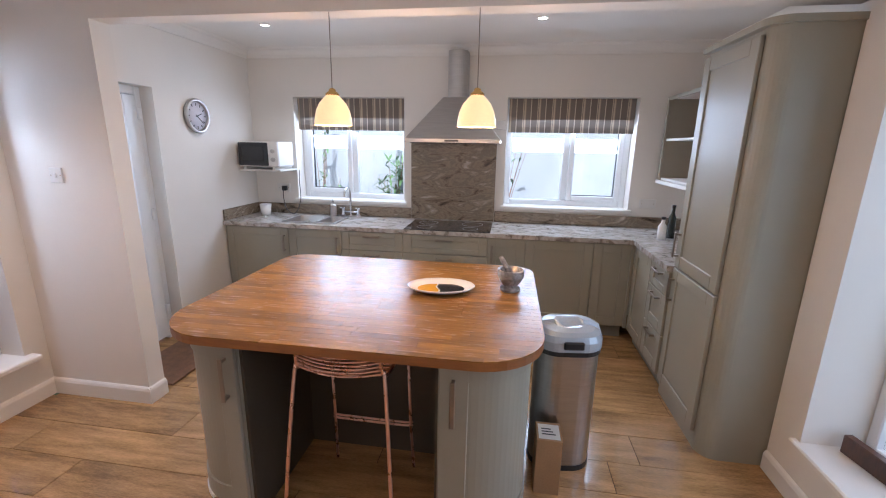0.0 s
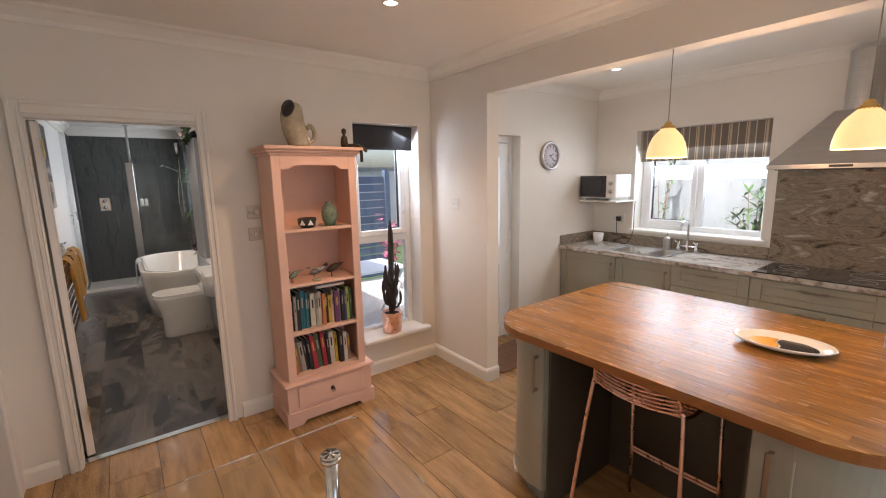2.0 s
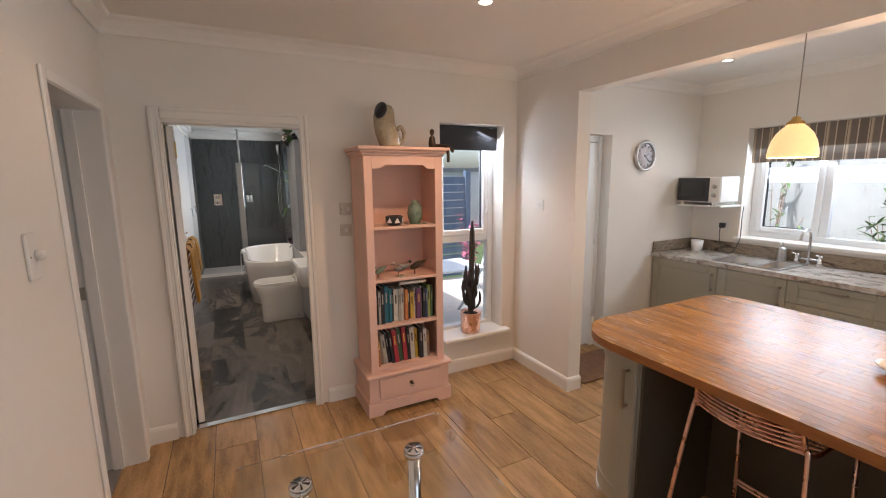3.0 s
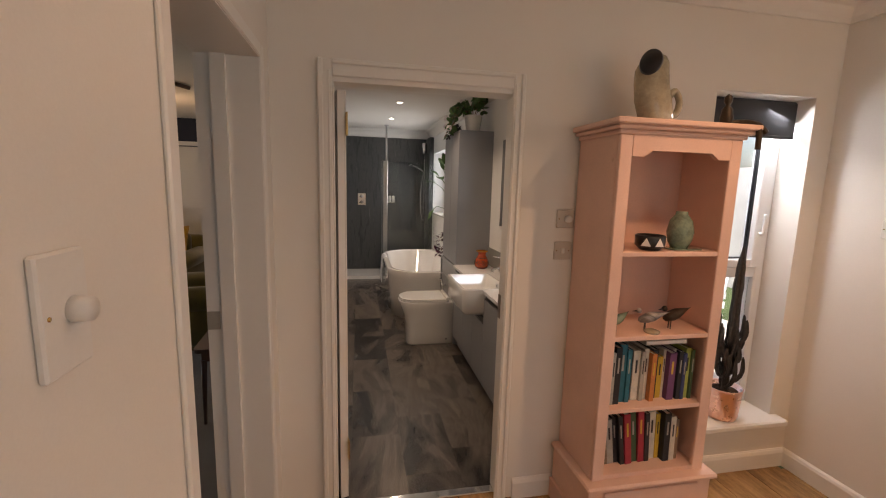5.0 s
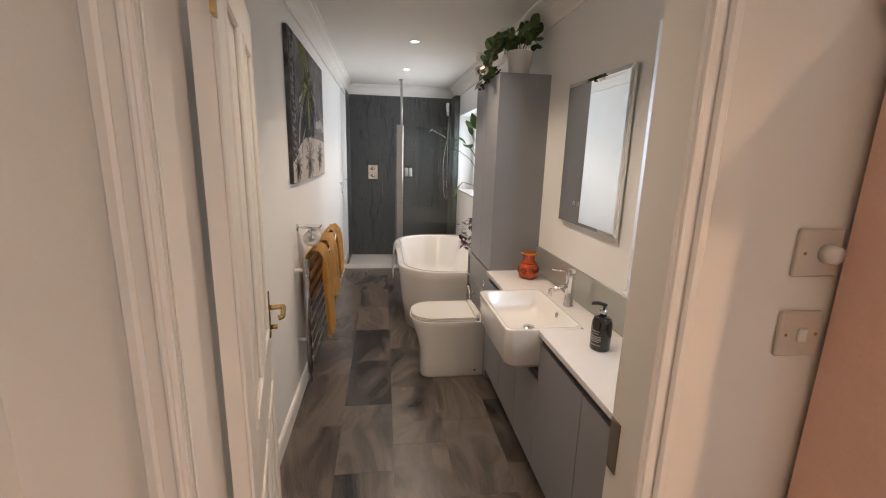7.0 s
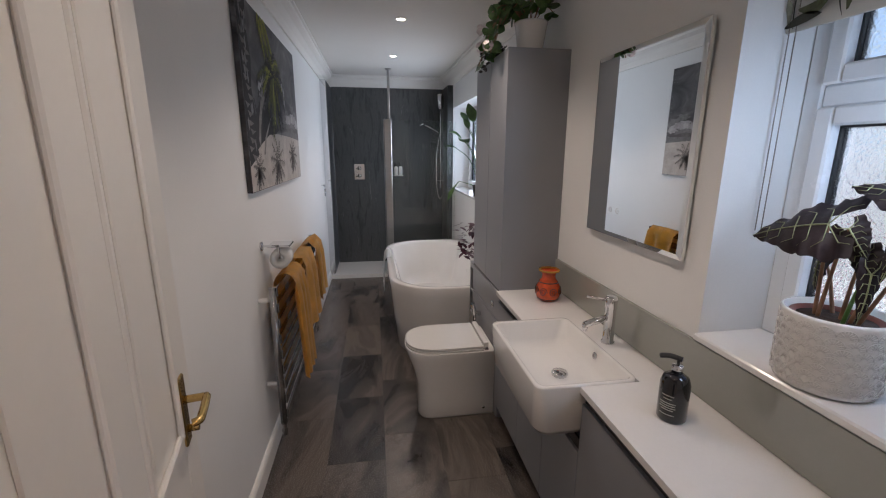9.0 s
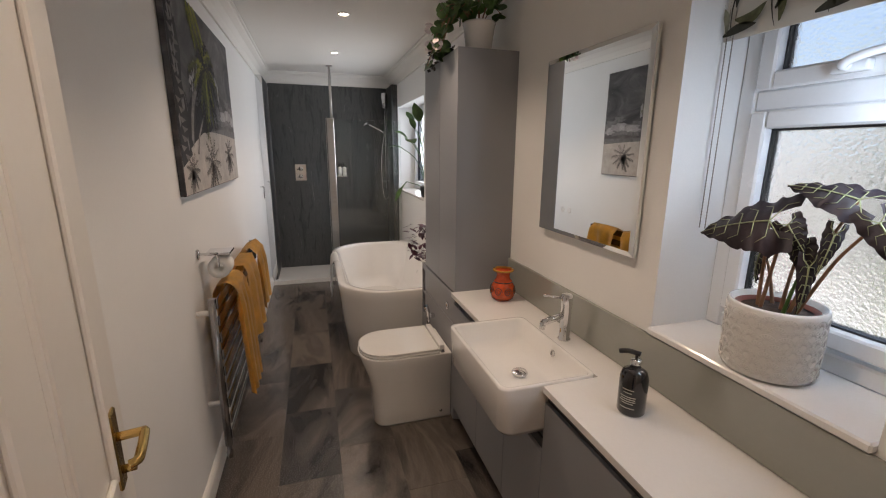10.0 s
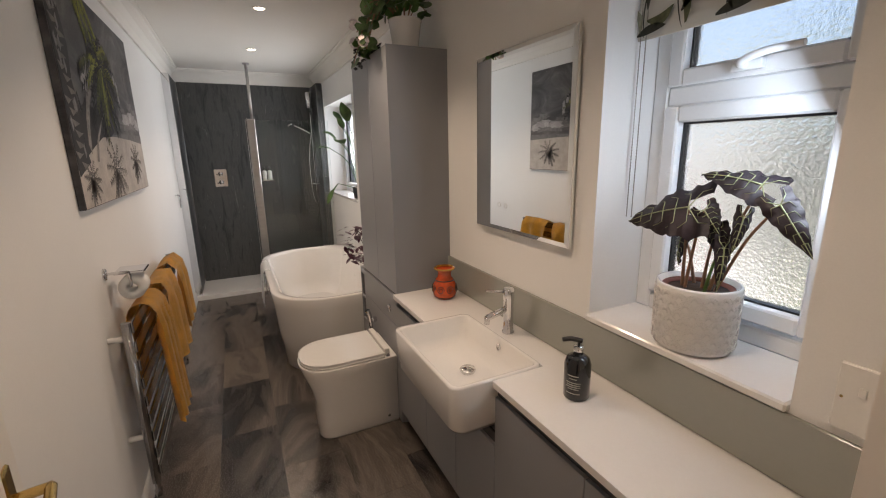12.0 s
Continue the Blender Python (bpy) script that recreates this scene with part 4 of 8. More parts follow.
def plate_socket(name, label, at, turn, w=0.086, h=0.086, kind="socket", plug=False, material=None):
    """A wall plate whose back is at y = 0 and whose face looks to -y."""
    t = thing(name, label, "socket" if kind == "socket" else "switch", at, turn)
    part("plate", boxed(-w / 2, w / 2, -0.011, 0, -h / 2, h / 2, 0.003), material or WHITE_PLASTIC, t)
    for s in (-1, 1):
        part("screw", lathe(bmesh.new(), [(0, 0), (0.003, 0), (0.003, 0.001), (0, 0.001)], 8, m=pose(s * w * 0.36, -0.011, 0, 90, 0, 0)), BRASS, t)
    if kind == "switch":
        part("rocker", boxed(-0.008, 0.008, -0.018, -0.011, -0.013, 0.013, 0.002), WHITE_PLASTIC, t)
    elif kind == "dimmer":
        part("knob", lathe(bmesh.new(), [(0, 0), (0.017, 0), (0.015, 0.02), (0, 0.021)], 20, m=pose(0.012, -0.011, 0, 90, 0, 0)), WHITE_PLASTIC, t)
    else:
        for x in ((-0.04, 0.04) if w > 0.1 else (0,)):
            part("switch_rocker", boxed(x - 0.006, x + 0.006, -0.015, -0.011, 0.012, 0.032, 0.001), WHITE_PLASTIC, t)
    if plug:
        part("plug", boxed(-0.005, 0.045, -0.05, -0.011, -0.03, 0.02, 0.006), BLACK, t, "black plug in the socket")
    return t


plate_socket("wall_socket", "white double socket with a black plug under the microwave", (-4.16, 3.364, 1.17), 0, 0.146, plug=True)
single("power_cable", rod(bent([(-4.14, 3.31, 1.165), (-4.13, 3.28, 1.08), (-4.08, 3.24, 0.96), (-3.98, 3.22, 0.92), (-3.93, 3.26, 1.05), (-3.95, 3.30, 1.25), (-3.96, 3.33, 1.36)], 6), 0.004), BLACK, "black microwave flex hanging beside the window", "cable")
plate_socket("wall_socket", "steel double socket on the wall between hood and window", (-1.93 + 0.02, 3.364, 1.83), 0, 0.146)
plate_socket("wall_socket", "steel double socket above the upstand", (-0.50, 3.364, 1.13), 0, 0.146)
ck = thing("wall_clock", "round grey-rimmed wall clock", "clock", (-4.468, 2.545, 1.84), 90)
turnface = pose(0, 0, 0, 90, 0, 0)
part("rim", lathe(bmesh.new(), [(0.115, 0), (0.14, 0), (0.145, 0.02), (0.135, 0.035), (0.118, 0.03), (0.115, 0.012)], 36, m=turnface), STEEL, ck)
part("dial", lathe(bmesh.new(), [(0, 0), (0.118, 0), (0.118, 0.012), (0, 0.012)], 36, m=turnface), surface("clock_dial", (0.62, 0.60, 0.66), 0.4), ck)
for i in range(12):
    a = math.tau * i / 12
    part("hour_mark", prism(bmesh.new(), [(-0.004, 0.085), (0.004, 0.085), (0.004, 0.105), (-0.004, 0.105)], 0.012, 0.0145, turnface @ pose(0, 0, 0, 0, 0, math.degrees(a))), BLACK, ck)
for a, l in ((-70, 0.06), (-130, 0.09)):
    part("clock_hand", prism(bmesh.new(), [(-0.004, -0.015), (0.004, -0.015), (0.003, l), (-0.003, l)], 0.015, 0.017, turnface @ pose(0, 0, 0, 0, 0, a)), BLACK, ck)


def roman_blind(x0, x1, y, top, bottom, label, material, group):
    t = thing("window_blind", label, "blind", ((x0 + x1) / 2, y, bottom), group=group)
    w, h = (x1 - x0) / 2, top - bottom
    bm = bmesh.new()
    prev = None
    for i in range(13):
        u = i / 12
        z, d = u * h, 0.002 * math.sin(u * math.pi * 3) ** 2
        row = [bm.verts.new((s * w, -d - k, z)) for s, k in ((-1, 0), (1, 0), (1, -0.006), (-1, -0.006))]
        if prev:
            for k in range(4):
                bm.faces.new((prev[k], prev[(k + 1) % 4], row[(k + 1) % 4], row[k]))
        else:
            bm.faces.new(row)
        prev = row
    bm.faces.new(list(reversed(prev)))
    part("cloth", bm, material, t)
    part("head_rail", boxed(-w, w, 0.008, 0.035, h - 0.03, h, 0.003), GLOSS, t)
    return t


roman_blind(-3.985, -2.86, 3.43, 2.075, 1.765, "striped brown roman blind drawn part way down", STRIPE, "kitchen blinds")
roman_blind(-1.83, -0.685, 3.43, 2.075, 1.765, "striped brown roman blind drawn part way down", STRIPE, "kitchen blinds")

# island
isl = thing("island", "sage kitchen island with curved ends and an open knee space", "island", (-2.41, 1.07, 0))
ox, oy = 2.41, -1.07


def shifted(outline):
    return [(x + ox, y + oy) for x, y in outline]


part("back_body", prism(bmesh.new(), shifted(rounded(-3.14, -1.68, 1.10, 1.63, (0, 0, 0.05, 0.05), 5)), 0.10, 0.88), SAGE, isl)
part("kick_board", prism(bmesh.new(), shifted(rounded(-3.10, -1.72, 1.13, 1.58, 0.02, 3)), 0.0, 0.10), SAGE_DARK, isl)


def bowed(outline, z0, z1, thick):
    """A strip that follows an open line of flat points, with its thickness to the right of the way."""
    bm = bmesh.new()
    rows = []
    for i, (x, y) in enumerate(outline):
        ax, ay = outline[max(i - 1, 0)]
        bx, by = outline[min(i + 1, len(outline) - 1)]
        d = math.hypot(bx - ax, by - ay)
        nx, ny = (by - ay) / d * thick, -(bx - ax) / d * thick
        rows.append([bm.verts.new(p) for p in ((x, y, z0), (x + nx, y + ny, z0), (x + nx, y + ny, z1), (x, y, z1))])
    for a, b in zip(rows, rows[1:]):
        for k in range(4):
            bm.faces.new((a[k], a[(k + 1) % 4], b[(k + 1) % 4], b[k]))
    bm.faces.new(rows[0]), bm.faces.new(list(reversed(rows[-1])))
    return bm


# the shade under the overhang is put into these boards' colour
KNEE_SHADED = surface("shade_darkened_taupe_board", (0.085, 0.07, 0.048), 0.5, vary=0.08)
part("knee_back", boxed(-2.83 + ox, -2.02 + ox, 1.088 + oy, 1.10 + oy, 0.0, 0.88), KNEE_SHADED, isl, "taupe inner board, darkened for the knee space's shade")
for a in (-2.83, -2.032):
    part("knee_side", boxed(a + ox, a + 0.012 + ox, 0.545 + oy, 1.088 + oy, 0.0, 0.88), KNEE_SHADED, isl, "taupe inner board, darkened for the knee space's shade")
for mirror in (False, True):
    x0, x1 = (-3.14, -2.83) if not mirror else (-2.02, -1.68)
    rs = (0.24, 0, 0, 0) if not mirror else (0, 0.24, 0, 0)
    part("end_body", prism(bmesh.new(), shifted(rounded(x0, x1, 0.53, 1.10, rs, 12)), 0.10, 0.88), SAGE, isl)
    rs2 = (0.22, 0, 0, 0) if not mirror else (0, 0.22, 0, 0)
    part("end_kick_board", prism(bmesh.new(), shifted(rounded(x0 + 0.03, x1 - 0.03, 0.57, 1.10, rs2, 12)), 0.0, 0.10), SAGE_DARK, isl)
    arc = [(0.24 - 0.24 * math.cos(radians(a)), 0.24 - 0.24 * math.sin(radians(a))) for a in range(0, 91, 6)]
    if not mirror:
        line = [(x0, 1.09)] + [(x0 + a, 0.53 + b) for a, b in arc] + [(x1 - 0.085, 0.53)]
        edge = (x1 - 0.08, x1 - 0.005)
    else:
        line = [(x0 + 0.12, 0.53)] + [(x1 - a, 0.53 + b) for a, b in reversed(arc)] + [(x1, 1.09)]
        edge = (x0 + 0.005, x0 + 0.115)
    line = shifted(line)
    door = part("curved_door", bowed(line, 0.105, 0.875, 0.010), SAGE, isl)
    for z0, z1 in ((0.105, 0.19), (0.80, 0.875)):
        part("curved_rail", bowed(line, z0, z1, 0.018), SAGE, door)
    if not mirror:
        foot = shifted([(x0 + 0.005, 0.86)] + [(x0 + 0.01 + a * 0.96, 0.535 + b * 0.96) for a, b in arc[:11]])
        part("foot_rim", bowed(foot, 0.085, 0.105, 0.03), GLOSS, isl, "pale curved lip above the kick board")
    st = part("stile", boxed(edge[0] + ox, edge[1] + ox, 0.512 + oy, 0.53 + oy, 0.105, 0.875, 0.003), SAGE, isl)
    gx = (edge[0] + edge[1]) / 2 + ox
    bm = bar_handle(bmesh.new(), gx, 0.72, 0.19, True)
    bmesh.ops.translate(bm, vec=(0, 0.512 + oy, 0), verts=bm.verts)
    part("handle", bm, NICKEL, st, "satin nickel bar handle")

TOP = rounded(-3.19, -1.63, 0.455, 1.685, (0.26, 0.26, 0.13, 0.13), 10)
wt = single("island_worktop", prism(bmesh.new(), TOP, 0.882, 0.916), OAK_EDGE, "oiled butcher block top with rounded corners on the island", "worktop")

pl = thing("serving_plate", "oval white plate painted yellow and black", "plate", (-2.11, 1.145, 0.92), 8)
sc = Matrix.Diagonal((1, 0.66, 1, 1))
part("dish", lathe(bmesh.new(), [(0, 0), (0.10, 0), (0.16, 0.022), (0.172, 0.03), (0.168, 0.034), (0.152, 0.024), (0.10, 0.008), (0, 0.008)], 40, m=sc), CERAMIC, pl)
yel, blk = surface("yellow_glaze", (0.72, 0.36, 0.02), 0.2, vary=0.15), surface("black_glaze", (0.02, 0.02, 0.022), 0.2, vary=0.3, coarse=30)
part("yellow_glaze", prism(bmesh.new(), [(-0.138, -0.012), (-0.12, -0.042), (-0.07, -0.068), (-0.02, -0.072), (-0.012, -0.02), (-0.03, 0.03), (-0.02, 0.07), (-0.07, 0.066), (-0.122, 0.036)], 0.0085, 0.0135), yel, pl)
part("black_glaze", prism(bmesh.new(), [(-0.008, -0.07), (0.07, -0.066), (0.122, -0.038), (0.138, -0.006), (0.124, 0.036), (0.07, 0.066), (-0.012, 0.07), (-0.02, 0.03), (-0.002, -0.02)], 0.0085, 0.0135), blk, pl)
mo = thing("mortar", "grey marble mortar with its pestle", "mortar", (-1.765, 1.23, 0.92))
part("bowl", turned([(0, 0), (0.05, 0), (0.052, 0.015), (0.035, 0.025), (0.05, 0.045), (0.066, 0.075), (0.068, 0.11), (0.058, 0.11), (0.05, 0.07), (0, 0.045)]), MARBLE, mo)
part("pestle", rod([(0.01, 0, 0.06), (-0.02, 0.01, 0.11), (-0.055, 0.03, 0.165)], 0.017, 12, taper=0.011), MARBLE, mo)

# copper wire stool
st = thing("bar_stool", "copper wire bar stool tucked under the island", "stool", (-2.42, 0.88, 0))
for s in (-1, 1):
    part("rear_leg", rod(bent([(s * 0.238, -0.41, 0), (s * 0.212, -0.362, 0.42), (s * 0.186, -0.318, 0.755), (s * 0.176, -0.312, 0.772)], 5), 0.0085), COPPER, st)
    part("front_leg", rod([(s * 0.208, 0.10, 0), (s * 0.198, 0.07, 0.27), (s * 0.192, 0.035, 0.76)], 0.0075), COPPER, st)
    part("seat_frame", rod(bent([(s * 0.19, 0.035, 0.765), (s * 0.19, -0.20, 0.75), (s * 0.184, -0.29, 0.752), (s * 0.178, -0.316, 0.78), (s * 0.170, -0.336, 0.862)], 5), 0.0075), COPPER, st)
for z in (0.262, 0.280):
    part("foot_rail", rod(bent([(-0.199, 0.072, z + 0.01), (-0.17, 0.072, z), (0.17, 0.072, z), (0.199, 0.072, z + 0.01)], 4), 0.006), COPPER, st)
for i in range(18):
    if i < 12:
        u = i / 11
        y, z, dip, sag, w = 0.035 - 0.32 * u, 0.764 - 0.012 * u, 0.010 * u, 0.012, 0.19 - 0.006 * u
    else:
        v = (i - 12) / 5
        y, z, dip, sag, w = -0.312 - 0.024 * v, 0.772 + 0.09 * v, 0.03, 0.014, 0.178 - 0.008 * v
    part("seat_wire", rod(bent([(-w, y, z), (-w * 0.55, y - dip * 0.7, z - sag * 0.7), (0, y - dip, z - sag), (w * 0.55, y - dip * 0.7, z - sag * 0.7), (w, y, z)], 4), 0.0048, 6), COPPER, st)

# bin and cardboard box
bn = thing("pedal_bin", "brushed steel sensor bin with a domed grey lid", "bin", (-1.465, 1.20, 0), 8)
out = rounded(-0.16, 0.16, -0.12, 0.12, (0.11, 0.11, 0.11, 0.11), 8)
part("base_ring", prism(bmesh.new(), out, 0, 0.03), BLACK, bn)
part("drum", prism(bmesh.new(), [(x * 0.98, y * 0.98) for x, y in out], 0.03, 0.65), STEEL, bn)
part("collar", prism(bmesh.new(), [(x * 1.03, y * 1.03) for x, y in out], 0.65, 0.675), BLACK, bn)
bm = bmesh.new()
rings = []
for k, z in ((1.05, 0.675), (1.05, 0.72), (0.98, 0.75), (0.8, 0.765), (0.45, 0.775)):
    rings.append([bm.verts.new((x * k, y * k, z + 0.02 * (y * k > 0))) for x, y in out])
for a, b in zip(rings, rings[1:]):
    for i in range(len(out)):
        bm.faces.new((a[i], a[(i + 1) % len(out)], b[(i + 1) % len(out)], b[i]))
bm.faces.new(rings[-1])
part("lid", bm, surface("grey_bin_lid", (0.45, 0.50, 0.56), 0.25, 0.3, 0.05), bn, "grey domed lid")
part("sensor", boxed(-0.05, 0.05, -0.135, -0.115, 0.69, 0.73, 0.006), BLACK, bn)
cb = thing("cardboard_box", "small brown cardboard box with a white label", "box", (-1.545, 0.98, 0))
part("carton", boxed(-0.06, 0.06, -0.07, 0.07, 0, 0.30, 0.002), CARD, cb)
part("label", boxed(-0.05, 0.05, -0.06, 0.05, 0.3005, 0.3015), PAPER, cb)
for i in range(3):
    part("print_line", boxed(-0.035, 0.03 - 0.01 * i, -0.03 + 0.02 * i, -0.022 + 0.02 * i, 0.302, 0.3025), BLACK, cb)

# bottles in the corner
for x, y, h, r, m, lab in ((-0.35, 2.72, 0.22, 0.035, STEEL, "steel flask on the worktop corner"), (-0.42, 2.92, 0.26, 0.032, surface("dark_bottle_glass", (0.03, 0.035, 0.03), 0.1, coat=0.5), "dark bottle on the worktop corner"), (-0.52, 2.83, 0.17, 0.035, CERAMIC, "white jar on the worktop corner"), (-0.30, 2.60, 0.20, 0.05, CHROME, "chrome kettle on the worktop corner")):
    t = thing("bottle", lab, "bottle", (x, y, 0.901))
    part("body", turned([(0, 0), (r, 0), (r, h * 0.65), (r * 0.45, h * 0.82), (r * 0.4, h), (0, h)], seg=20), m, t)
    part("cap", turned([(0, h), (r * 0.5, h), (r * 0.5, h + 0.02), (0, h + 0.02)], seg=16), BLACK, t)


def pendant(at):
    t = thing("pendant_lamp", "opal glass dome pendant, lit, on a thin flex", "pendant lamp", at, group="pendants over the island")
    part("flex", rod([(0, 0, 0.17), (0, 0, H - at[2] - 0.02)], 0.0025, 6), NICKEL, t)
    part("ceiling_rose", turned([(0, H - at[2] - 0.03), (0.045, H - at[2] - 0.03), (0.05, H - at[2]), (0, H - at[2])]), GLOSS, t)
    cap = part("cap", turned([(0, 0.143), (0.028, 0.143), (0.030, 0.150), (0.026, 0.158), (0.018, 0.162), (0.016, 0.172), (0.006, 0.178), (0, 0.178)]), BRASS, t, "fluted brass gallery")
    for k in range(14):
        a = math.tau * k / 14
        part("flute", rod([(0.029 * math.cos(a), 0.029 * math.sin(a), 0.142), (0.029 * math.cos(a), 0.029 * math.sin(a), 0.152)], 0.004, 6), BRASS, cap)
    shade = part("shade", turned([(0.092, 0), (0.0925, 0.012), (0.090, 0.035), (0.082, 0.070), (0.066, 0.105), (0.044, 0.130), (0.027, 0.146), (0.024, 0.143), (0.041, 0.127), (0.062, 0.102), (0.078, 0.068), (0.086, 0.034), (0.088, 0.012), (0.088, 0)], seg=40), SHADE, t, "glowing opal glass shade")
    shade.visible_shadow = False
    part("bulb", turned([(0, 0.03), (0.02, 0.04), (0.028, 0.062), (0.018, 0.09), (0.012, 0.12), (0, 0.12)], seg=16), BULB, t).visible_shadow = False
    return t


PENDANTS = ((-2.687, 1.25, 1.722), (-1.968, 1.25, 1.722))
for p in PENDANTS:
    pendant(p)


def downlight(at, group):
    t = thing("downlight", "round white recessed downlight, lit", "downlight", at, group=group)
    part("bezel", turned([(0.032, 0), (0.042, 0), (0.042, -0.004), (0.034, -0.006), (0.032, 0)], seg=24), GLOSS, t)
    part("lens", turned([(0, -0.003), (0.032, -0.003), (0.032, -0.001), (0, -0.001)], seg=20), BULB, t).visible_shadow = False
    return t


# all but the first fitting are assumed, to go with the added spots
for x, y in ((-3.64, 0.24), (-1.6, 0.24), (-3.64, -0.95), (-1.6, -0.95)):
    downlight((x, y, H), "dining downlights")
for x in (-3.76, -1.62):
    downlight((x, 2.53, H), "kitchen downlights")
# the fitting at -5.45 is assumed, to match the added spot
for x in (-5.45, -6.70, -7.98, -9.24):
    downlight((x, -0.75, H), "bathroom downlights")
single("door_mat", boxed(-0.22, 0.22, -0.33, 0.33, 0, 0.014, 0.004), COIR, "brown coir door mat inside the garden door", "mat", (-4.22, 1.75, 0.004))

# ---- dining room ----
bc = thing("bookcase", "blush pink painted bookcase with a drawer base", "bookcase", (-4.685, 0.05, 0))
# local: x out from the wall, y along it
yl, yr, dp = -0.265, 0.30, 0.315
for y0, y1 in ((yl, yl + 0.055), (yr - 0.055, yr)):
    part("side", boxed(0, dp - 0.022, y0 if y0 == yl else y1 - 0.025, y0 + 0.025 if y0 == yl else y1, 0.30, 1.80), PINK, bc)
    part("front_stile", boxed(dp - 0.022, dp, y0, y1, 0.30, 1.80, 0.003), PINK, bc)
    part("side_panel_bead", boxed(0.03, dp - 0.04, y0 - 0.004 if y0 == yl else y1, y0 if y0 == yl else y1 + 0.004, 1.695, 1.71), PINK, bc)
part("back_panel", boxed(0, 0.012, yl + 0.025, yr - 0.025, 0.30, 1.80), PINK, bc)
bm = bmesh.new()
w0, w1 = yl + 0.055, yr - 0.055
face = [(w0, 1.80), (w0, 1.715), (w0 + 0.055, 1.715), (w0 + 0.075, 1.73), (w0 + 0.09, 1.74), (w1 - 0.09, 1.74), (w1 - 0.075, 1.73), (w1 - 0.055, 1.715), (w1, 1.715), (w1, 1.80)]
prism(bm, face, 0, 0.022, Matrix(((0, 0, 1, dp - 0.022), (1, 0, 0, 0), (0, 1, 0, 0), (0, 0, 0, 1))))
part("shaped_apron", bm, PINK, bc)
SHELVES = (0.325, 0.635, 0.965, 1.33)
for z in SHELVES:
    part("shelf", boxed(0.012, dp - 0.004, yl + 0.026, yr - 0.026, z - 0.02, z, 0.002), PINK, bc)
part("cornice_bead", boxed(0, dp + 0.01, yl - 0.012, yr + 0.012, 1.80, 1.818, 0.004), PINK, bc)
part("cornice_cove", boxed(0, dp + 0.03, yl - 0.032, yr + 0.032, 1.818, 1.835, 0.006), PINK, bc)
part("cornice_top", boxed(0, dp + 0.045, yl - 0.045, yr + 0.045, 1.835, 1.858, 0.005), PINK, bc)
part("base_top", boxed(0, dp + 0.05, yl - 0.045, yr + 0.045, 0.28, 0.305, 0.008), PINK, bc)
part("base_body", boxed(0, dp + 0.025, yl - 0.025, yr + 0.025, 0.10, 0.28), PINK, bc)
drw = part("drawer_front", boxed(dp + 0.025, dp + 0.037, yl + 0.045, yr - 0.045, 0.125, 0.265, 0.003), PINK, bc)
part("drawer_pull", lathe(bmesh.new(), [(0, 0), (0.014, 0), (0.014, 0.004), (0.006, 0.01), (0.010, 0.022), (0, 0.024)], 16, m=pose(dp + 0.037, 0.017, 0.20, 0, 90, 0)), BRONZE, drw, "dark metal knob")
part("drop_ring", tube(bmesh.new(), [(dp + 0.057, 0.017 + 0.013 * math.sin(a * math.tau / 14), 0.19 + 0.013 * math.cos(a * math.tau / 14)) for a in range(14)], 0.002, 6, True), BRONZE, drw)
bm = bmesh.new()
f2 = [(yl - 0.04, 0.0), (yl - 0.04, 0.10), (yr + 0.04, 0.10), (yr + 0.04, 0.0), (yr - 0.06, 0.0), (yr - 0.085, 0.028), (yl + 0.085, 0.028), (yl + 0.06, 0.0)]
prism(bm, f2, 0, 0.02, Matrix(((0, 0, 1, dp + 0.022), (1, 0, 0, 0), (0, 1, 0, 0), (0, 0, 0, 1))))
part("bracket_plinth", bm, PINK, bc)
for y0 in (yl - 0.04, yr + 0.022):
    part("plinth_side", boxed(0, dp + 0.022, y0, y0 + 0.018, 0.0, 0.10), PINK, bc)

# books: thickness, height, colour, lean
BX = -4.685
COLS = {"k": (0.02, 0.02, 0.025), "t": (0.02, 0.14, 0.19), "g": (0.05, 0.10, 0.05), "w": (0.62, 0.58, 0.50), "y": (0.62, 0.42, 0.05), "r": (0.36, 0.03, 0.05), "b": (0.05, 0.07, 0.18), "n": (0.25, 0.17, 0.11), "l": (0.38, 0.46, 0.12), "p": (0.16, 0.06, 0.16), "o": (0.55, 0.20, 0.06), "s": (0.40, 0.38, 0.34)}
book_mats = {k: surface("book_cloth_" + n, c, 0.55, vary=0.15, coarse=25, fine=150, bump=0.1) for (k, c), n in zip(COLS.items(), ("black", "teal", "green", "ivory", "yellow", "red", "blue", "brown", "lime", "plum", "orange", "grey"))}
NAMES = {"k": "black", "t": "teal", "g": "dark green", "w": "ivory", "y": "yellow", "r": "dark red", "b": "navy", "n": "brown", "l": "lime green", "p": "plum", "o": "orange", "s": "grey"}


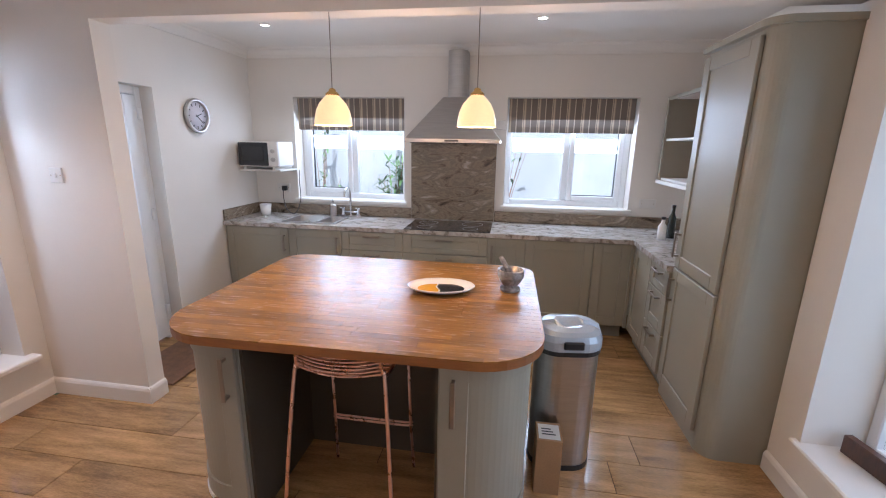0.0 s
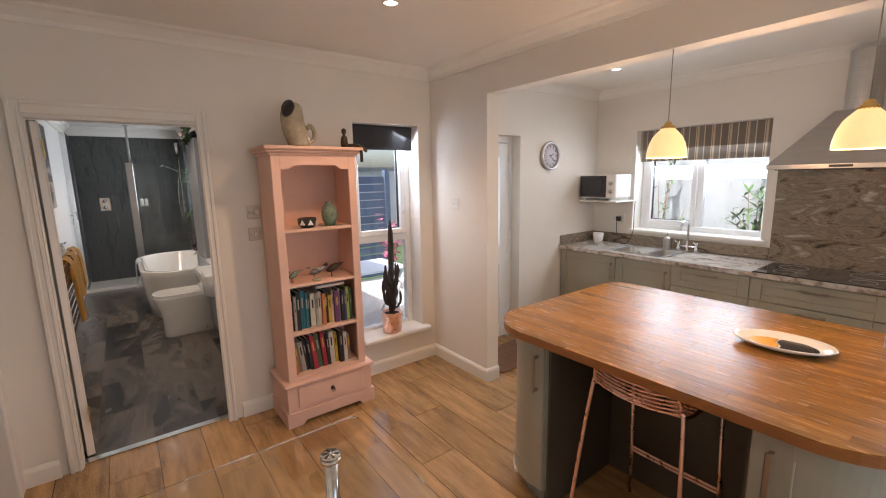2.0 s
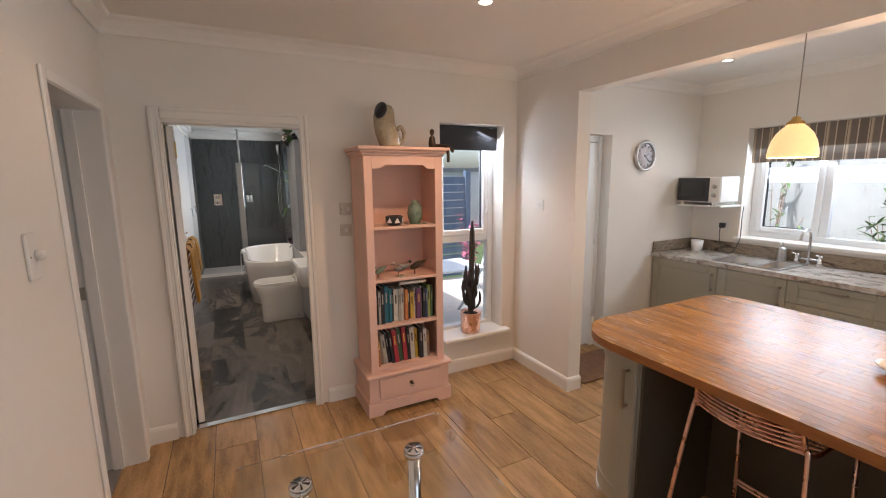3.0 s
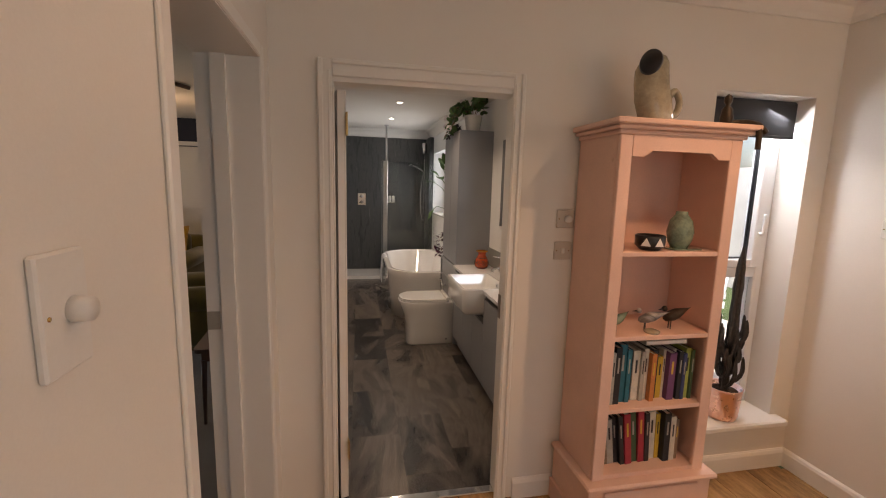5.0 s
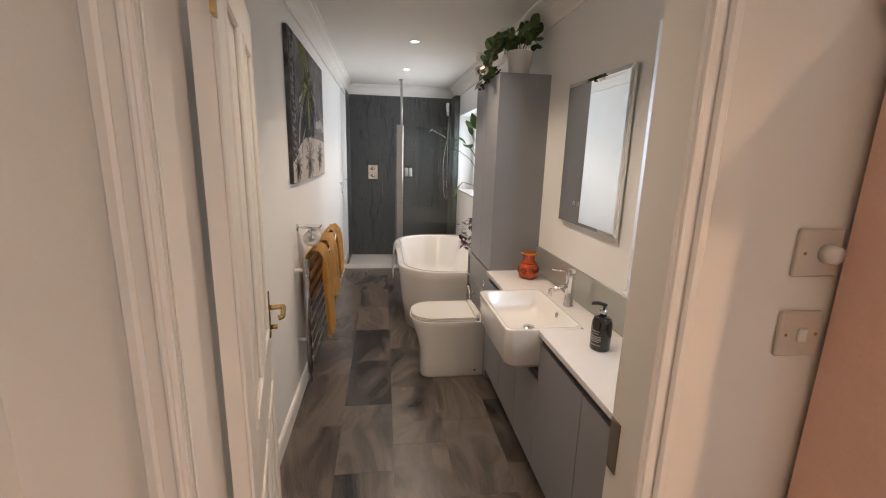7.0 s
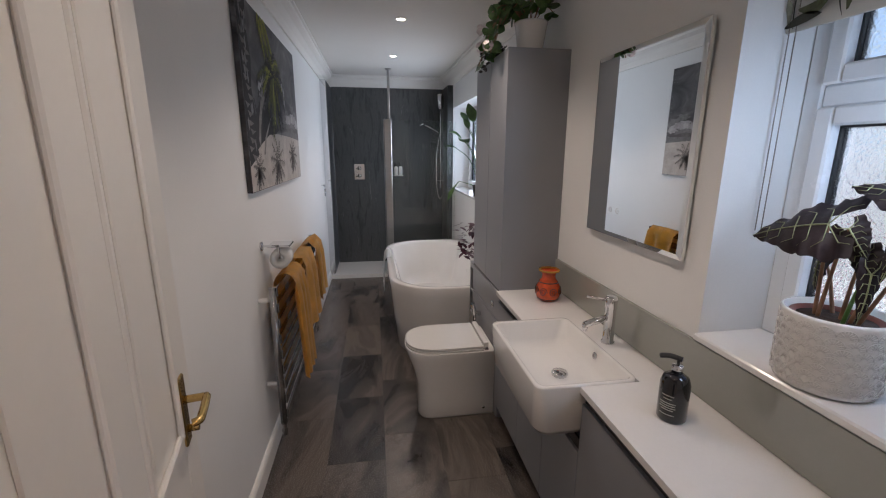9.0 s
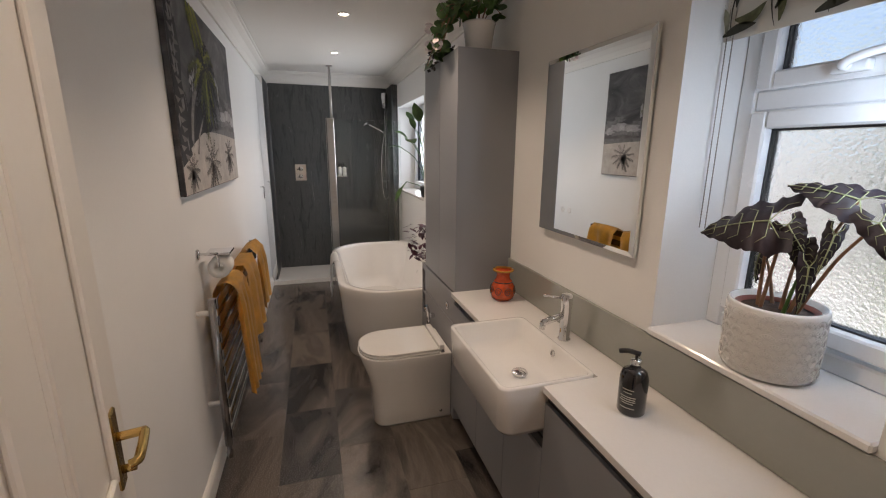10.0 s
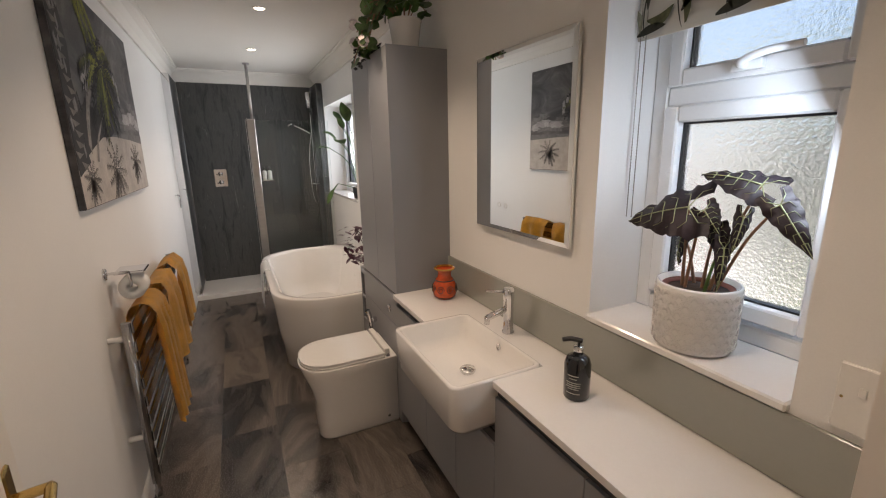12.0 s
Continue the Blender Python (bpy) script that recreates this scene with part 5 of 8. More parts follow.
def book(y, z, thick, tall, deep, key, lean=0.0, front=0.265):
    """A book standing with its spine to the room; y is its lower edge."""
    t = thing("book", NAMES[key] + " book standing on the pink shelf", "book", (BX + front, y, z), group="books in the bookcase")
    tilt = pose(0, 0, 0, -lean, 0, 0)
    for name, args, m in (("cover", (-0.001, 0, 0, thick, 0, tall), book_mats[key]), ("back_cover", (-deep, -0.001, 0, 0.003, 0, tall), book_mats[key]), ("front_cover", (-deep, -0.001, thick - 0.003, thick, 0, tall), book_mats[key]), ("page_block", (-deep + 0.004, -0.001, 0.003, thick - 0.003, 0.004, tall - 0.004), PAPER)):
        bm = boxed(*args)
        bmesh.ops.transform(bm, matrix=tilt, verts=bm.verts)
        part(name, bm, m, t)
    bm = boxed(-0.001, 0.0006, thick * 0.36, thick * 0.64, tall * 0.55, tall * 0.82)
    bmesh.ops.transform(bm, matrix=tilt, verts=bm.verts)
    part("spine_lettering", bm, book_mats["s" if key in "ktgb" else "y"] if key not in "wysl" else book_mats["k"], t)
    return t


random.seed(5)
y = -0.155
for key, th, h in (("k", 0.022, 0.255), ("s", 0.016, 0.24), ("k", 0.028, 0.265), ("t", 0.034, 0.27), ("t", 0.02, 0.25), ("k", 0.016, 0.24), ("w", 0.034, 0.235), ("s", 0.018, 0.235), ("w", 0.024, 0.24), ("o", 0.022, 0.225), ("k", 0.026, 0.235), ("y", 0.026, 0.20), ("w", 0.012, 0.23), ("p", 0.034, 0.225), ("w", 0.012, 0.235), ("k", 0.02, 0.23), ("b", 0.016, 0.22), ("l", 0.024, 0.24), ("g", 0.014, 0.235), ("y", 0.016, 0.22)):
    if y + th > 0.292:
        break
    book(y, 0.635, th, h, random.uniform(0.14, 0.19), key, front=random.uniform(0.235, 0.27))
    y += th + 0.0012
fb = thing("book", "flat grey book lying on the upright books", "book", (BX + 0.26, 0.03, 0.9), group="books in the bookcase")
part("cover", boxed(-0.16, 0, 0, 0.21, 0.0, 0.022, 0.001), book_mats["s"], fb)
part("pages", boxed(-0.158, 0.001, 0.003, 0.207, 0.004, 0.018), PAPER, fb)
y = -0.15
for key, th, h, lean in (("o", 0.018, 0.13, 3), ("n", 0.03, 0.22, 12), ("s", 0.03, 0.22, 12), ("k", 0.018, 0.23, 12), ("k", 0.02, 0.24, 12), ("r", 0.032, 0.25, 11), ("g", 0.03, 0.25, 10), ("r", 0.03, 0.26, 8), ("k", 0.022, 0.24, 6), ("w", 0.034, 0.24, 4), ("y", 0.02, 0.225, 3), ("k", 0.03, 0.24, 2), ("w", 0.026, 0.22, 2), ("n", 0.018, 0.20, 0), ("w", 0.03, 0.225, 0), ("s", 0.03, 0.23, 0)):
    if y + th > 0.285:
        break
    book(y, 0.325, th, h, random.uniform(0.14, 0.18), key, lean * 0.6 * -1, front=random.uniform(0.235, 0.27))
    y += th / math.cos(radians(lean)) + 0.0035

# ornaments on the bookcase
jug = thing("gurgle_jug", "cream glazed fish-shaped stoneware jug on the bookcase", "jug", (-4.48, 0.0, 1.859), 0)
bm = bmesh.new()
prev = None
for z, cy, ry, rx in ((0, 0.01, 0.065, 0.05), (0.02, 0.01, 0.075, 0.055), (0.09, -0.01, 0.08, 0.058), (0.16, -0.025, 0.075, 0.055), (0.21, -0.028, 0.072, 0.052), (0.245, -0.02, 0.062, 0.045), (0.27, -0.012, 0.042, 0.03), (0.28, -0.01, 0.02, 0.015)):
    ring = [bm.verts.new((rx * math.cos(a), cy + ry * math.sin(a), z)) for a in [math.tau * i / 20 for i in range(20)]]
    if prev:
        for i in range(20):
            f = bm.faces.new((prev[i], prev[(i + 1) % 20], ring[(i + 1) % 20], ring[i]))
            f.smooth = True
    else:
        bm.faces.new(list(reversed(ring)))
    prev = ring
bm.faces.new(prev)
part("body", bm, CREAM_GLAZE, jug)
# no hollow here: a black disc imitates the shade inside the mouth
part("mouth", lathe(bmesh.new(), [(0, 0), (0.056, 0), (0.05, 0.012), (0, 0.014)], 24, m=Matrix.Translation((0.030, -0.058, 0.238)) @ Vector((0.62, -0.62, 0.48)).to_track_quat("Z", "Y").to_matrix().to_4x4() @ Matrix.Diagonal((0.8, 1.15, 1, 1))), BLACK, jug, "black disc in place of the mouth's shaded hollow")
part("handle", rod(bent([(0, 0.06, 0.03), (0, 0.105, 0.05), (0, 0.115, 0.10), (0, 0.09, 0.14), (0, 0.065, 0.12)], 5), 0.014, 10), CREAM_GLAZE, jug)
bm = bmesh.new()
lathe(bm, [(0, 0), (0.022, 0.0), (0.026, 0.03), (0.02, 0.07), (0.008, 0.085), (0.016, 0.10), (0.016, 0.12), (0, 0.132)], 14)
tube(bm, bent([(0, 0.0, 0.015), (0.03, 0.06, 0.015), (0.06, 0.10, 0.004), (0.075, 0.13, -0.03)], 4), 0.011, 8)
tube(bm, bent([(0, 0.02, 0.015), (0.05, 0.07, 0.012), (0.085, 0.08, -0.02), (0.09, 0.08, -0.10)], 4), 0.011, 8)
single("figurine", bm, BRONZE, "dark patterned seated figurine on the bookcase's edge", "figurine", (-4.42, 0.30, 1.860), 0, smooth=True)
single("vase", turned([(0, 0), (0.035, 0), (0.05, 0.03), (0.056, 0.07), (0.046, 0.12), (0.026, 0.145), (0.024, 0.16), (0.018, 0.16), (0.02, 0.14), (0, 0.13)]), GREEN_GLAZE, "celadon green carved vase on the top shelf", "vase", (-4.47, 0.18, 1.336), smooth=True)
single("dish", boxed(-0.05, 0.05, -0.07, 0.07, 0, 0.005, 0.002), GREEN_GLAZE, "flat green tile under the vase", "tile", (-4.46, 0.18, 1.3305))
t = thing("bowl", "small black and cream patterned bowl on the shelf", "bowl", (-4.44, 0.01, 1.331))
part("body", lathe(bmesh.new(), [(0, 0), (0.04, 0), (0.06, 0.02), (0.062, 0.06), (0.055, 0.065), (0.05, 0.03), (0, 0.02)], 24), BLACK, t)
for a in (-50, 0, 50):
    part("cream_patch", prism(bmesh.new(), [(-0.02, 0.02), (0.02, 0.02), (0.0, 0.055)], 0.0615, 0.0635, pose(0, 0, 0, 0, 0, a) @ Matrix(((0, 0, 1, 0), (1, 0, 0, 0), (0, 1, 0, 0), (0, 0, 0, 1)))), CERAMIC, t)
t = thing("figurine", "dark tall carved bird on the top shelf", "figurine", (-4.44, -0.165, 1.331))
part("body", turned([(0, 0), (0.018, 0), (0.012, 0.02), (0.02, 0.07), (0.014, 0.12), (0, 0.14)], seg=14), BRONZE, t)


def bird(at, turn, length, material, label):
    t = thing("bird_ornament", label, "ornament", at, turn)
    bm = lathe(bmesh.new(), [(0, -0.5), (0.12, -0.42), (0.2, -0.15), (0.2, 0.1), (0.13, 0.32), (0.05, 0.55), (0, 0.75)], 14, m=pose(0, 0, 0.55 * length, 0, 0, 0) @ pose(0, 0, 0, 70, 0, 0) @ Matrix.Scale(length, 4))
    part("body", bm, material, t, smooth=True)
    part("head", lathe(bmesh.new(), [(0, -0.1), (0.09, -0.06), (0.11, 0.02), (0.06, 0.1), (0, 0.12)], 12, m=pose(0, 0.45 * length, 0.78 * length) @ Matrix.Scale(length, 4)), material, t)
    part("beak", rod([(0, 0.52 * length, 0.78 * length), (0, 0.72 * length, 0.75 * length)], 0.04 * length, 8, taper=0.005 * length), BLACK, t)
    for s in (-1, 1):
        part("leg", rod([(s * 0.06 * length, 0.02, 0.4 * length), (s * 0.06 * length, 0.02, 0)], 0.02 * length, 6), BLACK, t)
    return t


bird((-4.45, -0.10, 0.966), 200, 0.10, GREEN_GLAZE, "green glazed bird ornament on the shelf")
bird((-4.44, 0.05, 0.966), 160, 0.11, MARBLE, "brown speckled bird ornament on the shelf")
bird((-4.45, 0.18, 0.966), 180, 0.12, BRONZE, "dark bird ornament with spread wings on the shelf")
single("shelf_stone", lathe(bmesh.new(), [(0, 0), (0.03, 0), (0.035, 0.008), (0.02, 0.014), (0, 0.015)], 12), CREAM_GLAZE, "pale shell under the bird", "shell", (-4.41, 0.04, 0.966))

# window: roller blind, cactus
rb = thing("roller_blind", "charcoal roller blind at the top of the tall window", "blind", (-4.79, 0.80, 1.89))
part("cloth", boxed(-0.002, 0.002, -0.292, 0.292, 0.0, 0.17), BLIND_DARK, rb)
part("bottom_bar", boxed(-0.006, 0.006, -0.292, 0.292, -0.012, 0.004, 0.003), BLIND_DARK, rb)
part("roller", rod([(-0.02, -0.292, 0.165), (-0.02, 0.292, 0.165)], 0.022, 14), BLIND_DARK, rb)
cp = thing("cactus", "tall dark cactus in a copper pot on the sill", "plant", (-4.735, 0.80, 0.326))
part("pot", turned([(0, 0), (0.075, 0), (0.078, 0.012), (0.082, 0.02), (0.092, 0.17), (0.095, 0.18), (0.088, 0.18), (0.084, 0.16), (0, 0.155)], seg=32), COPPER, cp, "polished copper pot")
part("soil", turned([(0, 0.155), (0.084, 0.158), (0, 0.165)], seg=20), SOIL, cp)
CACT = surface("dark_cactus", (0.055, 0.050, 0.045), 0.7, vary=0.4, coarse=40, fine=160, bump=0.5)


def ribbed(points, radius, lobes=5, steps=4):
    bm = bmesh.new()
    line = bent(points, steps)
    prev = None
    for i, p in enumerate(line):
        u = i / (len(line) - 1)
        r = radius * min(1, (1 - u) * 5 + 0.25)
        ring = []
        for k in range(lobes * 4):
            a = math.tau * k / (lobes * 4)
            q = r * (0.75 + 0.25 * math.cos(lobes * a)) * (1 + 0.10 * math.sin(i * 2.4))
            ring.append(bm.verts.new((p.x + q * math.cos(a), p.y + q * math.sin(a), p.z)))
        if prev:
            n = len(ring)
            for k in range(n):
                bm.faces.new((prev[k], prev[(k + 1) % n], ring[(k + 1) % n], ring[k]))
        else:
            bm.faces.new(list(reversed(ring)))
        prev = ring
    bm.faces.new(prev)
    return bm


part("main_stem", ribbed([(0, 0, 0.15), (0, 0, 0.35), (0, 0.01, 0.6), (0.0, 0.015, 0.97)], 0.026, 5, 8), CACT, cp)
random.seed(11)
for i in range(24):
    a, base = math.tau * i / 13 * 2.4, 0.18 + 0.011 * i
    r, top = random.uniform(0.035, 0.085), base + random.uniform(0.12, 0.22)
    c, s = math.cos(a), math.sin(a)
    part("arm", ribbed([(0.01 * c, 0.01 * s, base), (r * c * 0.7, r * s * 0.7, base + 0.03), (r * c, r * s, (base + top) / 2), (r * c * 0.95, r * s * 0.95, top)], 0.014, 4, 4), CACT, cp)

# wall plates
plate_socket("dimmer_switch", "white dimmer switch beside the bathroom doorway", (-4.70, -0.262, 1.44), 90, kind="dimmer", material=PLATE)
plate_socket("fused_switch", "white fused switch plate under the dimmer", (-4.70, -0.265, 1.288), 90, kind="switch", material=PLATE)
plate_socket("light_switch", "white light switch on the wall stub", (-4.364, 1.235, 1.43), 0, kind="switch")
plate_socket("light_switch", "white dimmer switch beside the lounge doorway", (-3.40, -1.57, 1.42), 180, w=0.086, h=0.146, kind="dimmer")

# glass dining table
gt = thing("glass_table", "clear glass dining table with chrome legs", "table", (-2.5, -0.70, 0))
part("glass_top", prism(bmesh.new(), rounded(-0.56, 0.56, -0.36, 0.36, 0.02, 4), 0.728, 0.738), clear_glass("table_glass", (0.96, 0.985, 0.975)), gt, "clear glass top").visible_shadow = False
STAR = surface("cut_chrome_disc", (0.7, 0.7, 0.7), 0.2, 1.0, 0.1)
for x, y in ((-0.385, 0.185), (-0.385, -0.185), (0.385, 0.185), (0.385, -0.185)):
    lg = part("leg", rod([(x, y, 0.01), (x, y, 0.715)], 0.022, 20), CHROME, gt, "chrome tube leg")
    part("foot", turned([(0, 0), (0.03, 0), (0.03, 0.01), (0, 0.01)], at=(x, y, 0)), BLACK, lg)
    part("disc", turned([(0, 0.739), (0.034, 0.739), (0.032, 0.744), (0, 0.747)], at=(x, y, 0)), STAR, lg, "chrome fixing disc")
    for k in range(6):
        m = pose(x, y, 0, 0, 0, 60 * k)
        part("facet_line", prism(bmesh.new(), [(0.006, -0.0012), (0.03, -0.003), (0.03, 0.003), (0.006, 0.0012)], 0.7465, 0.7475, m), BLACK, lg)
    part("under_disc", turned([(0, 0.715), (0.034, 0.715), (0.034, 0.727), (0, 0.727)], at=(x, y, 0)), CHROME, lg)
single("window_seat_frame", boxed(-0.02, 0.02, -0.12, 0.12, 0, 0.09, 0.004), MAHOGANY, "small dark red wooden frame standing on the sill", "frame", (-0.20, 0.95, 0.305), 10)

# ---- garden ----
fence = thing("garden_fence", "slate blue horizontal slat fence", "fence", (-8.2, 2.3, -0.16))
for i in range(13):
    part("slat", boxed(-0.012, 0.012, -1.9, 0.42, 0.10 + 0.135 * i, 0.218 + 0.135 * i), BLUE_FENCE, fence)
for y in (-1.9, -0.7, 0.42):
    part("post", boxed(-0.05, 0.05, y, y + 0.09, 0, 1.95), BLUE_FENCE, fence)
bb = thing("garden_building", "pale rendered neighbouring outbuilding", "building", (-12.0, 4.0, -0.16))
part("wall", boxed(-0.2, 0, -4.5, 5.0, 0, 2.0), RENDER_WALL, bb)
part("roof_edge", boxed(-0.4, 0.1, -4.6, 5.1, 2.0, 2.1), surface("weathered_roof_felt", (0.2, 0.2, 0.2), 0.9, vary=0.2), bb)
single("patio", boxed(-8.2, -5.05, 0.40, 3.6, -0.16, -0.10), PAVING, "pale paved patio outside the dining window", "patio", kind="structure")
gtab = thing("garden_table", "white slatted folding garden table", "table", (-6.2, 1.35, -0.10))
part("top", boxed(-0.35, 0.35, -0.35, 0.35, 0.68, 0.70), UPVC, gtab)
for s in (-1, 1):
    part("leg", rod([(-0.3, 0.3 * s, 0.0), (0.3, 0.3 * s, 0.68)], 0.018), UPVC, gtab)
    part("leg", rod([(0.3, 0.3 * s, 0.0), (-0.3, 0.3 * s, 0.68)], 0.018), UPVC, gtab)
gch = thing("garden_chair", "white slatted folding garden chair", "chair", (-6.5, 2.2, -0.10), 30)
for i in range(5):
    part("seat_slat", boxed(-0.2, 0.2, -0.2 + 0.085 * i, -0.13 + 0.085 * i, 0.42, 0.436), UPVC, gch)
for i in range(4):
    part("back_slat", boxed(-0.2, 0.2, 0.21, 0.226, 0.5 + 0.1 * i, 0.57 + 0.1 * i), UPVC, gch)
for s in (-1, 1):
    part("leg", rod([(0.2 * s, -0.22, 0), (0.2 * s, 0.24, 0.9)], 0.014), UPVC, gch)
    part("leg", rod([(0.2 * s, 0.22, 0), (0.2 * s, -0.2, 0.44)], 0.014), UPVC, gch)


GARDEN_LEAF = surface("sunlit_garden_leaf", (0.11, 0.20, 0.06), 0.5, vary=0.4, coarse=20, fine=120, bump=0.1, island=0.4)


def shrub(name, at, height, spread, count, leaf, label, seed, width=0.03, mat=None):
    """A leafy shrub: several stems with many small blades."""
    rnd = random.Random(seed)
    t = thing(name, label, "plant", at)
    bm, stems = bmesh.new(), bmesh.new()
    for s in range(9):
        a, r = rnd.uniform(0, math.tau), spread * rnd.uniform(0.2, 1.0)
        top = Vector((r * math.cos(a), r * math.sin(a), height * rnd.uniform(0.6, 1.0)))
        line = bent([(0, 0, 0), (top.x * 0.3, top.y * 0.3, top.z * 0.5), top], 5)
        tube(stems, line, 0.007, 5, taper=0.003)
        for k in range(count // 9):
            p = line[rnd.randrange(3, len(line))]
            d = Vector((rnd.uniform(-1, 1), rnd.uniform(-1, 1), rnd.uniform(-0.4, 0.8))).normalized()
            leaf_blade(bm, p, p + d * leaf * rnd.uniform(0.6, 1.2), width * rnd.uniform(0.7, 1.2), 0.03, seg=3)
    part("stem", stems, STEM, t)
    tagged(part("foliage", bm, mat or LEAF, t), kind="stuff")
    return t


shrub("garden_shrub", (-3.45, 5.2, -0.16), 1.9, 0.36, 330, 0.17, "bushy green shrub by the garden wall", 3, 0.022, GARDEN_LEAF)
shrub("garden_shrub", (-4.6, 5.25, -0.16), 2.3, 0.5, 90, 0.16, "climbing green shrub on the garden wall", 4, 0.025, GARDEN_LEAF)
shrub("garden_shrub", (-2.95, 5.3, -0.16), 1.55, 0.2, 160, 0.14, "low green shrub by the garden wall", 5, 0.022, GARDEN_LEAF)
shrub("garden_shrub", (-1.9, 5.3, -0.16), 2.0, 0.5, 60, 0.14, "sparse climber on the garden wall", 6, 0.02, GARDEN_LEAF)
shrub("flowering_shrub", (-7.4, 2.35, -0.10), 1.2, 0.35, 260, 0.10, "pink flowering shrub on the patio", 7, 0.035, surface("pink_petals", (0.62, 0.16, 0.28), 0.7, vary=0.3, island=0.4))
shrub("garden_shrub", (-7.6, 5.1, -0.16), 2.6, 0.8, 420, 0.2, "tall green shrub beyond the bathroom window", 8, 0.05, GARDEN_LEAF)

shrub("garden_shrub", (-6.5, 5.0, -0.16), 3.4, 1.0, 1100, 0.24, "tall green hedge plant beyond the bathroom window", 12, 0.06, GARDEN_LEAF)
shrub("garden_shrub", (-5.5, 5.1, -0.16), 3.2, 0.8, 800, 0.22, "tall green hedge plant by the garden wall", 13, 0.06, GARDEN_LEAF)

# ---- bathroom ----
NW, SW_ = 0.04, -1.57
# vanity run
for x0, x1 in ((-6.80, -6.41), (-6.41, -6.095), (-6.095, -5.79), (-5.79, -5.365), (-5.365, -4.83)):
    t = thing("vanity_cabinet", "grey handleless vanity cabinet under the white top", "cabinet", (x0, -0.305, 0), group="bathroom units")
    w = x1 - x0
    low = 0.555 if -6.42 < x0 < -5.8 else 0.755
    part("body", boxed(0, w, 0.02, 0.34, 0.10, low + 0.01), GREY_CAB, t)
    part("kick_board", boxed(0, w, 0.05, 0.065, 0, 0.10), GREY_CAB, t)
    part("door", boxed(0.0015, w - 0.0015, 0, 0.019, 0.105, low, 0.0015), GREY_CAB, t)
    part("finger_rail", boxed(0, w, 0.012, 0.02, low + 0.001, low + 0.04), SHADOW_GAP, t, "dark finger rail")
part_top = prism(bmesh.new(), [(-6.80, -0.318), (-6.365, -0.318), (-6.365, -0.10), (-5.785, -0.10), (-5.785, -0.318), (-4.822, -0.318), (-4.822, 0.036), (-6.80, 0.036)], 0.797, 0.82)
single("bathroom_worktop", part_top, SOLID_TOP, "white solid vanity top with a basin cut-out", "worktop")
single("splash_strip", boxed(-6.80, -4.822, 0.026, 0.038, 0.8215, 0.998, 0.002), surface("grey_back_painted_glass", (0.30, 0.30, 0.27), 0.08, vary=0.02, bump=0.0, coat=0.6), "grey-green glass splashback strip above the vanity top", "splashback")

bs = thing("basin", "white semi-recessed square ceramic basin", "basin", (-6.075, -0.285, 0.5925))
bm = bmesh.new()


def loop_at(bm, x0, x1, y0, y1, r, z, seg=6):
    return [bm.verts.new((x, y, z)) for x, y in rounded(x0, x1, y0, y1, r, seg)]


rings = [loop_at(bm, -0.26, 0.26, -0.16, 0.16, 0.05, 0.03), loop_at(bm, -0.28, 0.28, -0.178, 0.18, 0.05, 0.06), loop_at(bm, -0.288, 0.288, -0.186, 0.186, 0.035, 0.225), loop_at(bm, -0.286, 0.286, -0.184, 0.184, 0.034, 0.232),
         loop_at(bm, -0.272, 0.272, -0.170, 0.176, 0.03, 0.232), loop_at(bm, -0.268, 0.268, -0.166, 0.172, 0.03, 0.226), loop_at(bm, -0.255, 0.255, -0.15, 0.16, 0.045, 0.15), loop_at(bm, -0.22, 0.22, -0.12, 0.13, 0.06, 0.115)]
for a, b in zip(rings, rings[1:]):
    n = len(a)
    for i in range(n):
        bm.faces.new((a[i], a[(i + 1) % n], b[(i + 1) % n], b[i]))
bm.faces.new(list(reversed(rings[0]))), bm.faces.new(rings[-1])
part("bowl", bm, CERAMIC, bs, smooth=True)
part("waste", turned([(0, 0.116), (0.03, 0.116), (0.034, 0.126), (0.030, 0.132), (0, 0.134)], at=(0.02, 0.02, 0), seg=24), CHROME, bs, "chrome waste plug")
part("overflow", lathe(bmesh.new(), [(0.008, 0), (0.014, 0), (0.014, 0.004), (0.008, 0.004)], 18, m=pose(0.03, 0.163, 0.195, 80, 0, 0)), CHROME, bs)
tp = thing("basin_tap", "chrome single-lever basin mixer tap", "tap", (-6.09, -0.045, 0.8205))
part("body", turned([(0, 0), (0.027, 0), (0.027, 0.006), (0.022, 0.01), (0.022, 0.15), (0.024, 0.152), (0.024, 0.19), (0.02, 0.2), (0, 0.2)]), CHROME, tp)
part("spout", rod([(0, -0.01, 0.11), (0, -0.11, 0.085)], 0.014, 14), CHROME, tp)
part("nozzle", rod([(0, -0.105, 0.09), (0, -0.108, 0.06)], 0.012, 14), CHROME, tp)
part("lever", rod([(0, -0.015, 0.185), (-0.015, -0.10, 0.20)], 0.005, 8), CHROME, tp)
sp = thing("soap_bottle", "black pump bottle with a silver-printed label", "bottle", (-5.588, -0.13, 0.8205), 20)
part("bottle", turned([(0, 0), (0.038, 0), (0.041, 0.006), (0.041, 0.115), (0.034, 0.135), (0.014, 0.148), (0, 0.148)], seg=32), surface("black_gloss_bottle", (0.008, 0.008, 0.01), 0.08, coat=0.6), sp)
part("collar", turned([(0, 0.148), (0.015, 0.148), (0.015, 0.172), (0, 0.172)]), CHROME, sp)
part("pump_stem", rod([(0, 0, 0.17), (0, 0, 0.19)], 0.005), BLACK, sp)
part("pump_head", rod(bent([(0.012, 0, 0.192), (-0.02, -0.01, 0.194), (-0.045, -0.018, 0.186)], 3), 0.008), BLACK, sp)
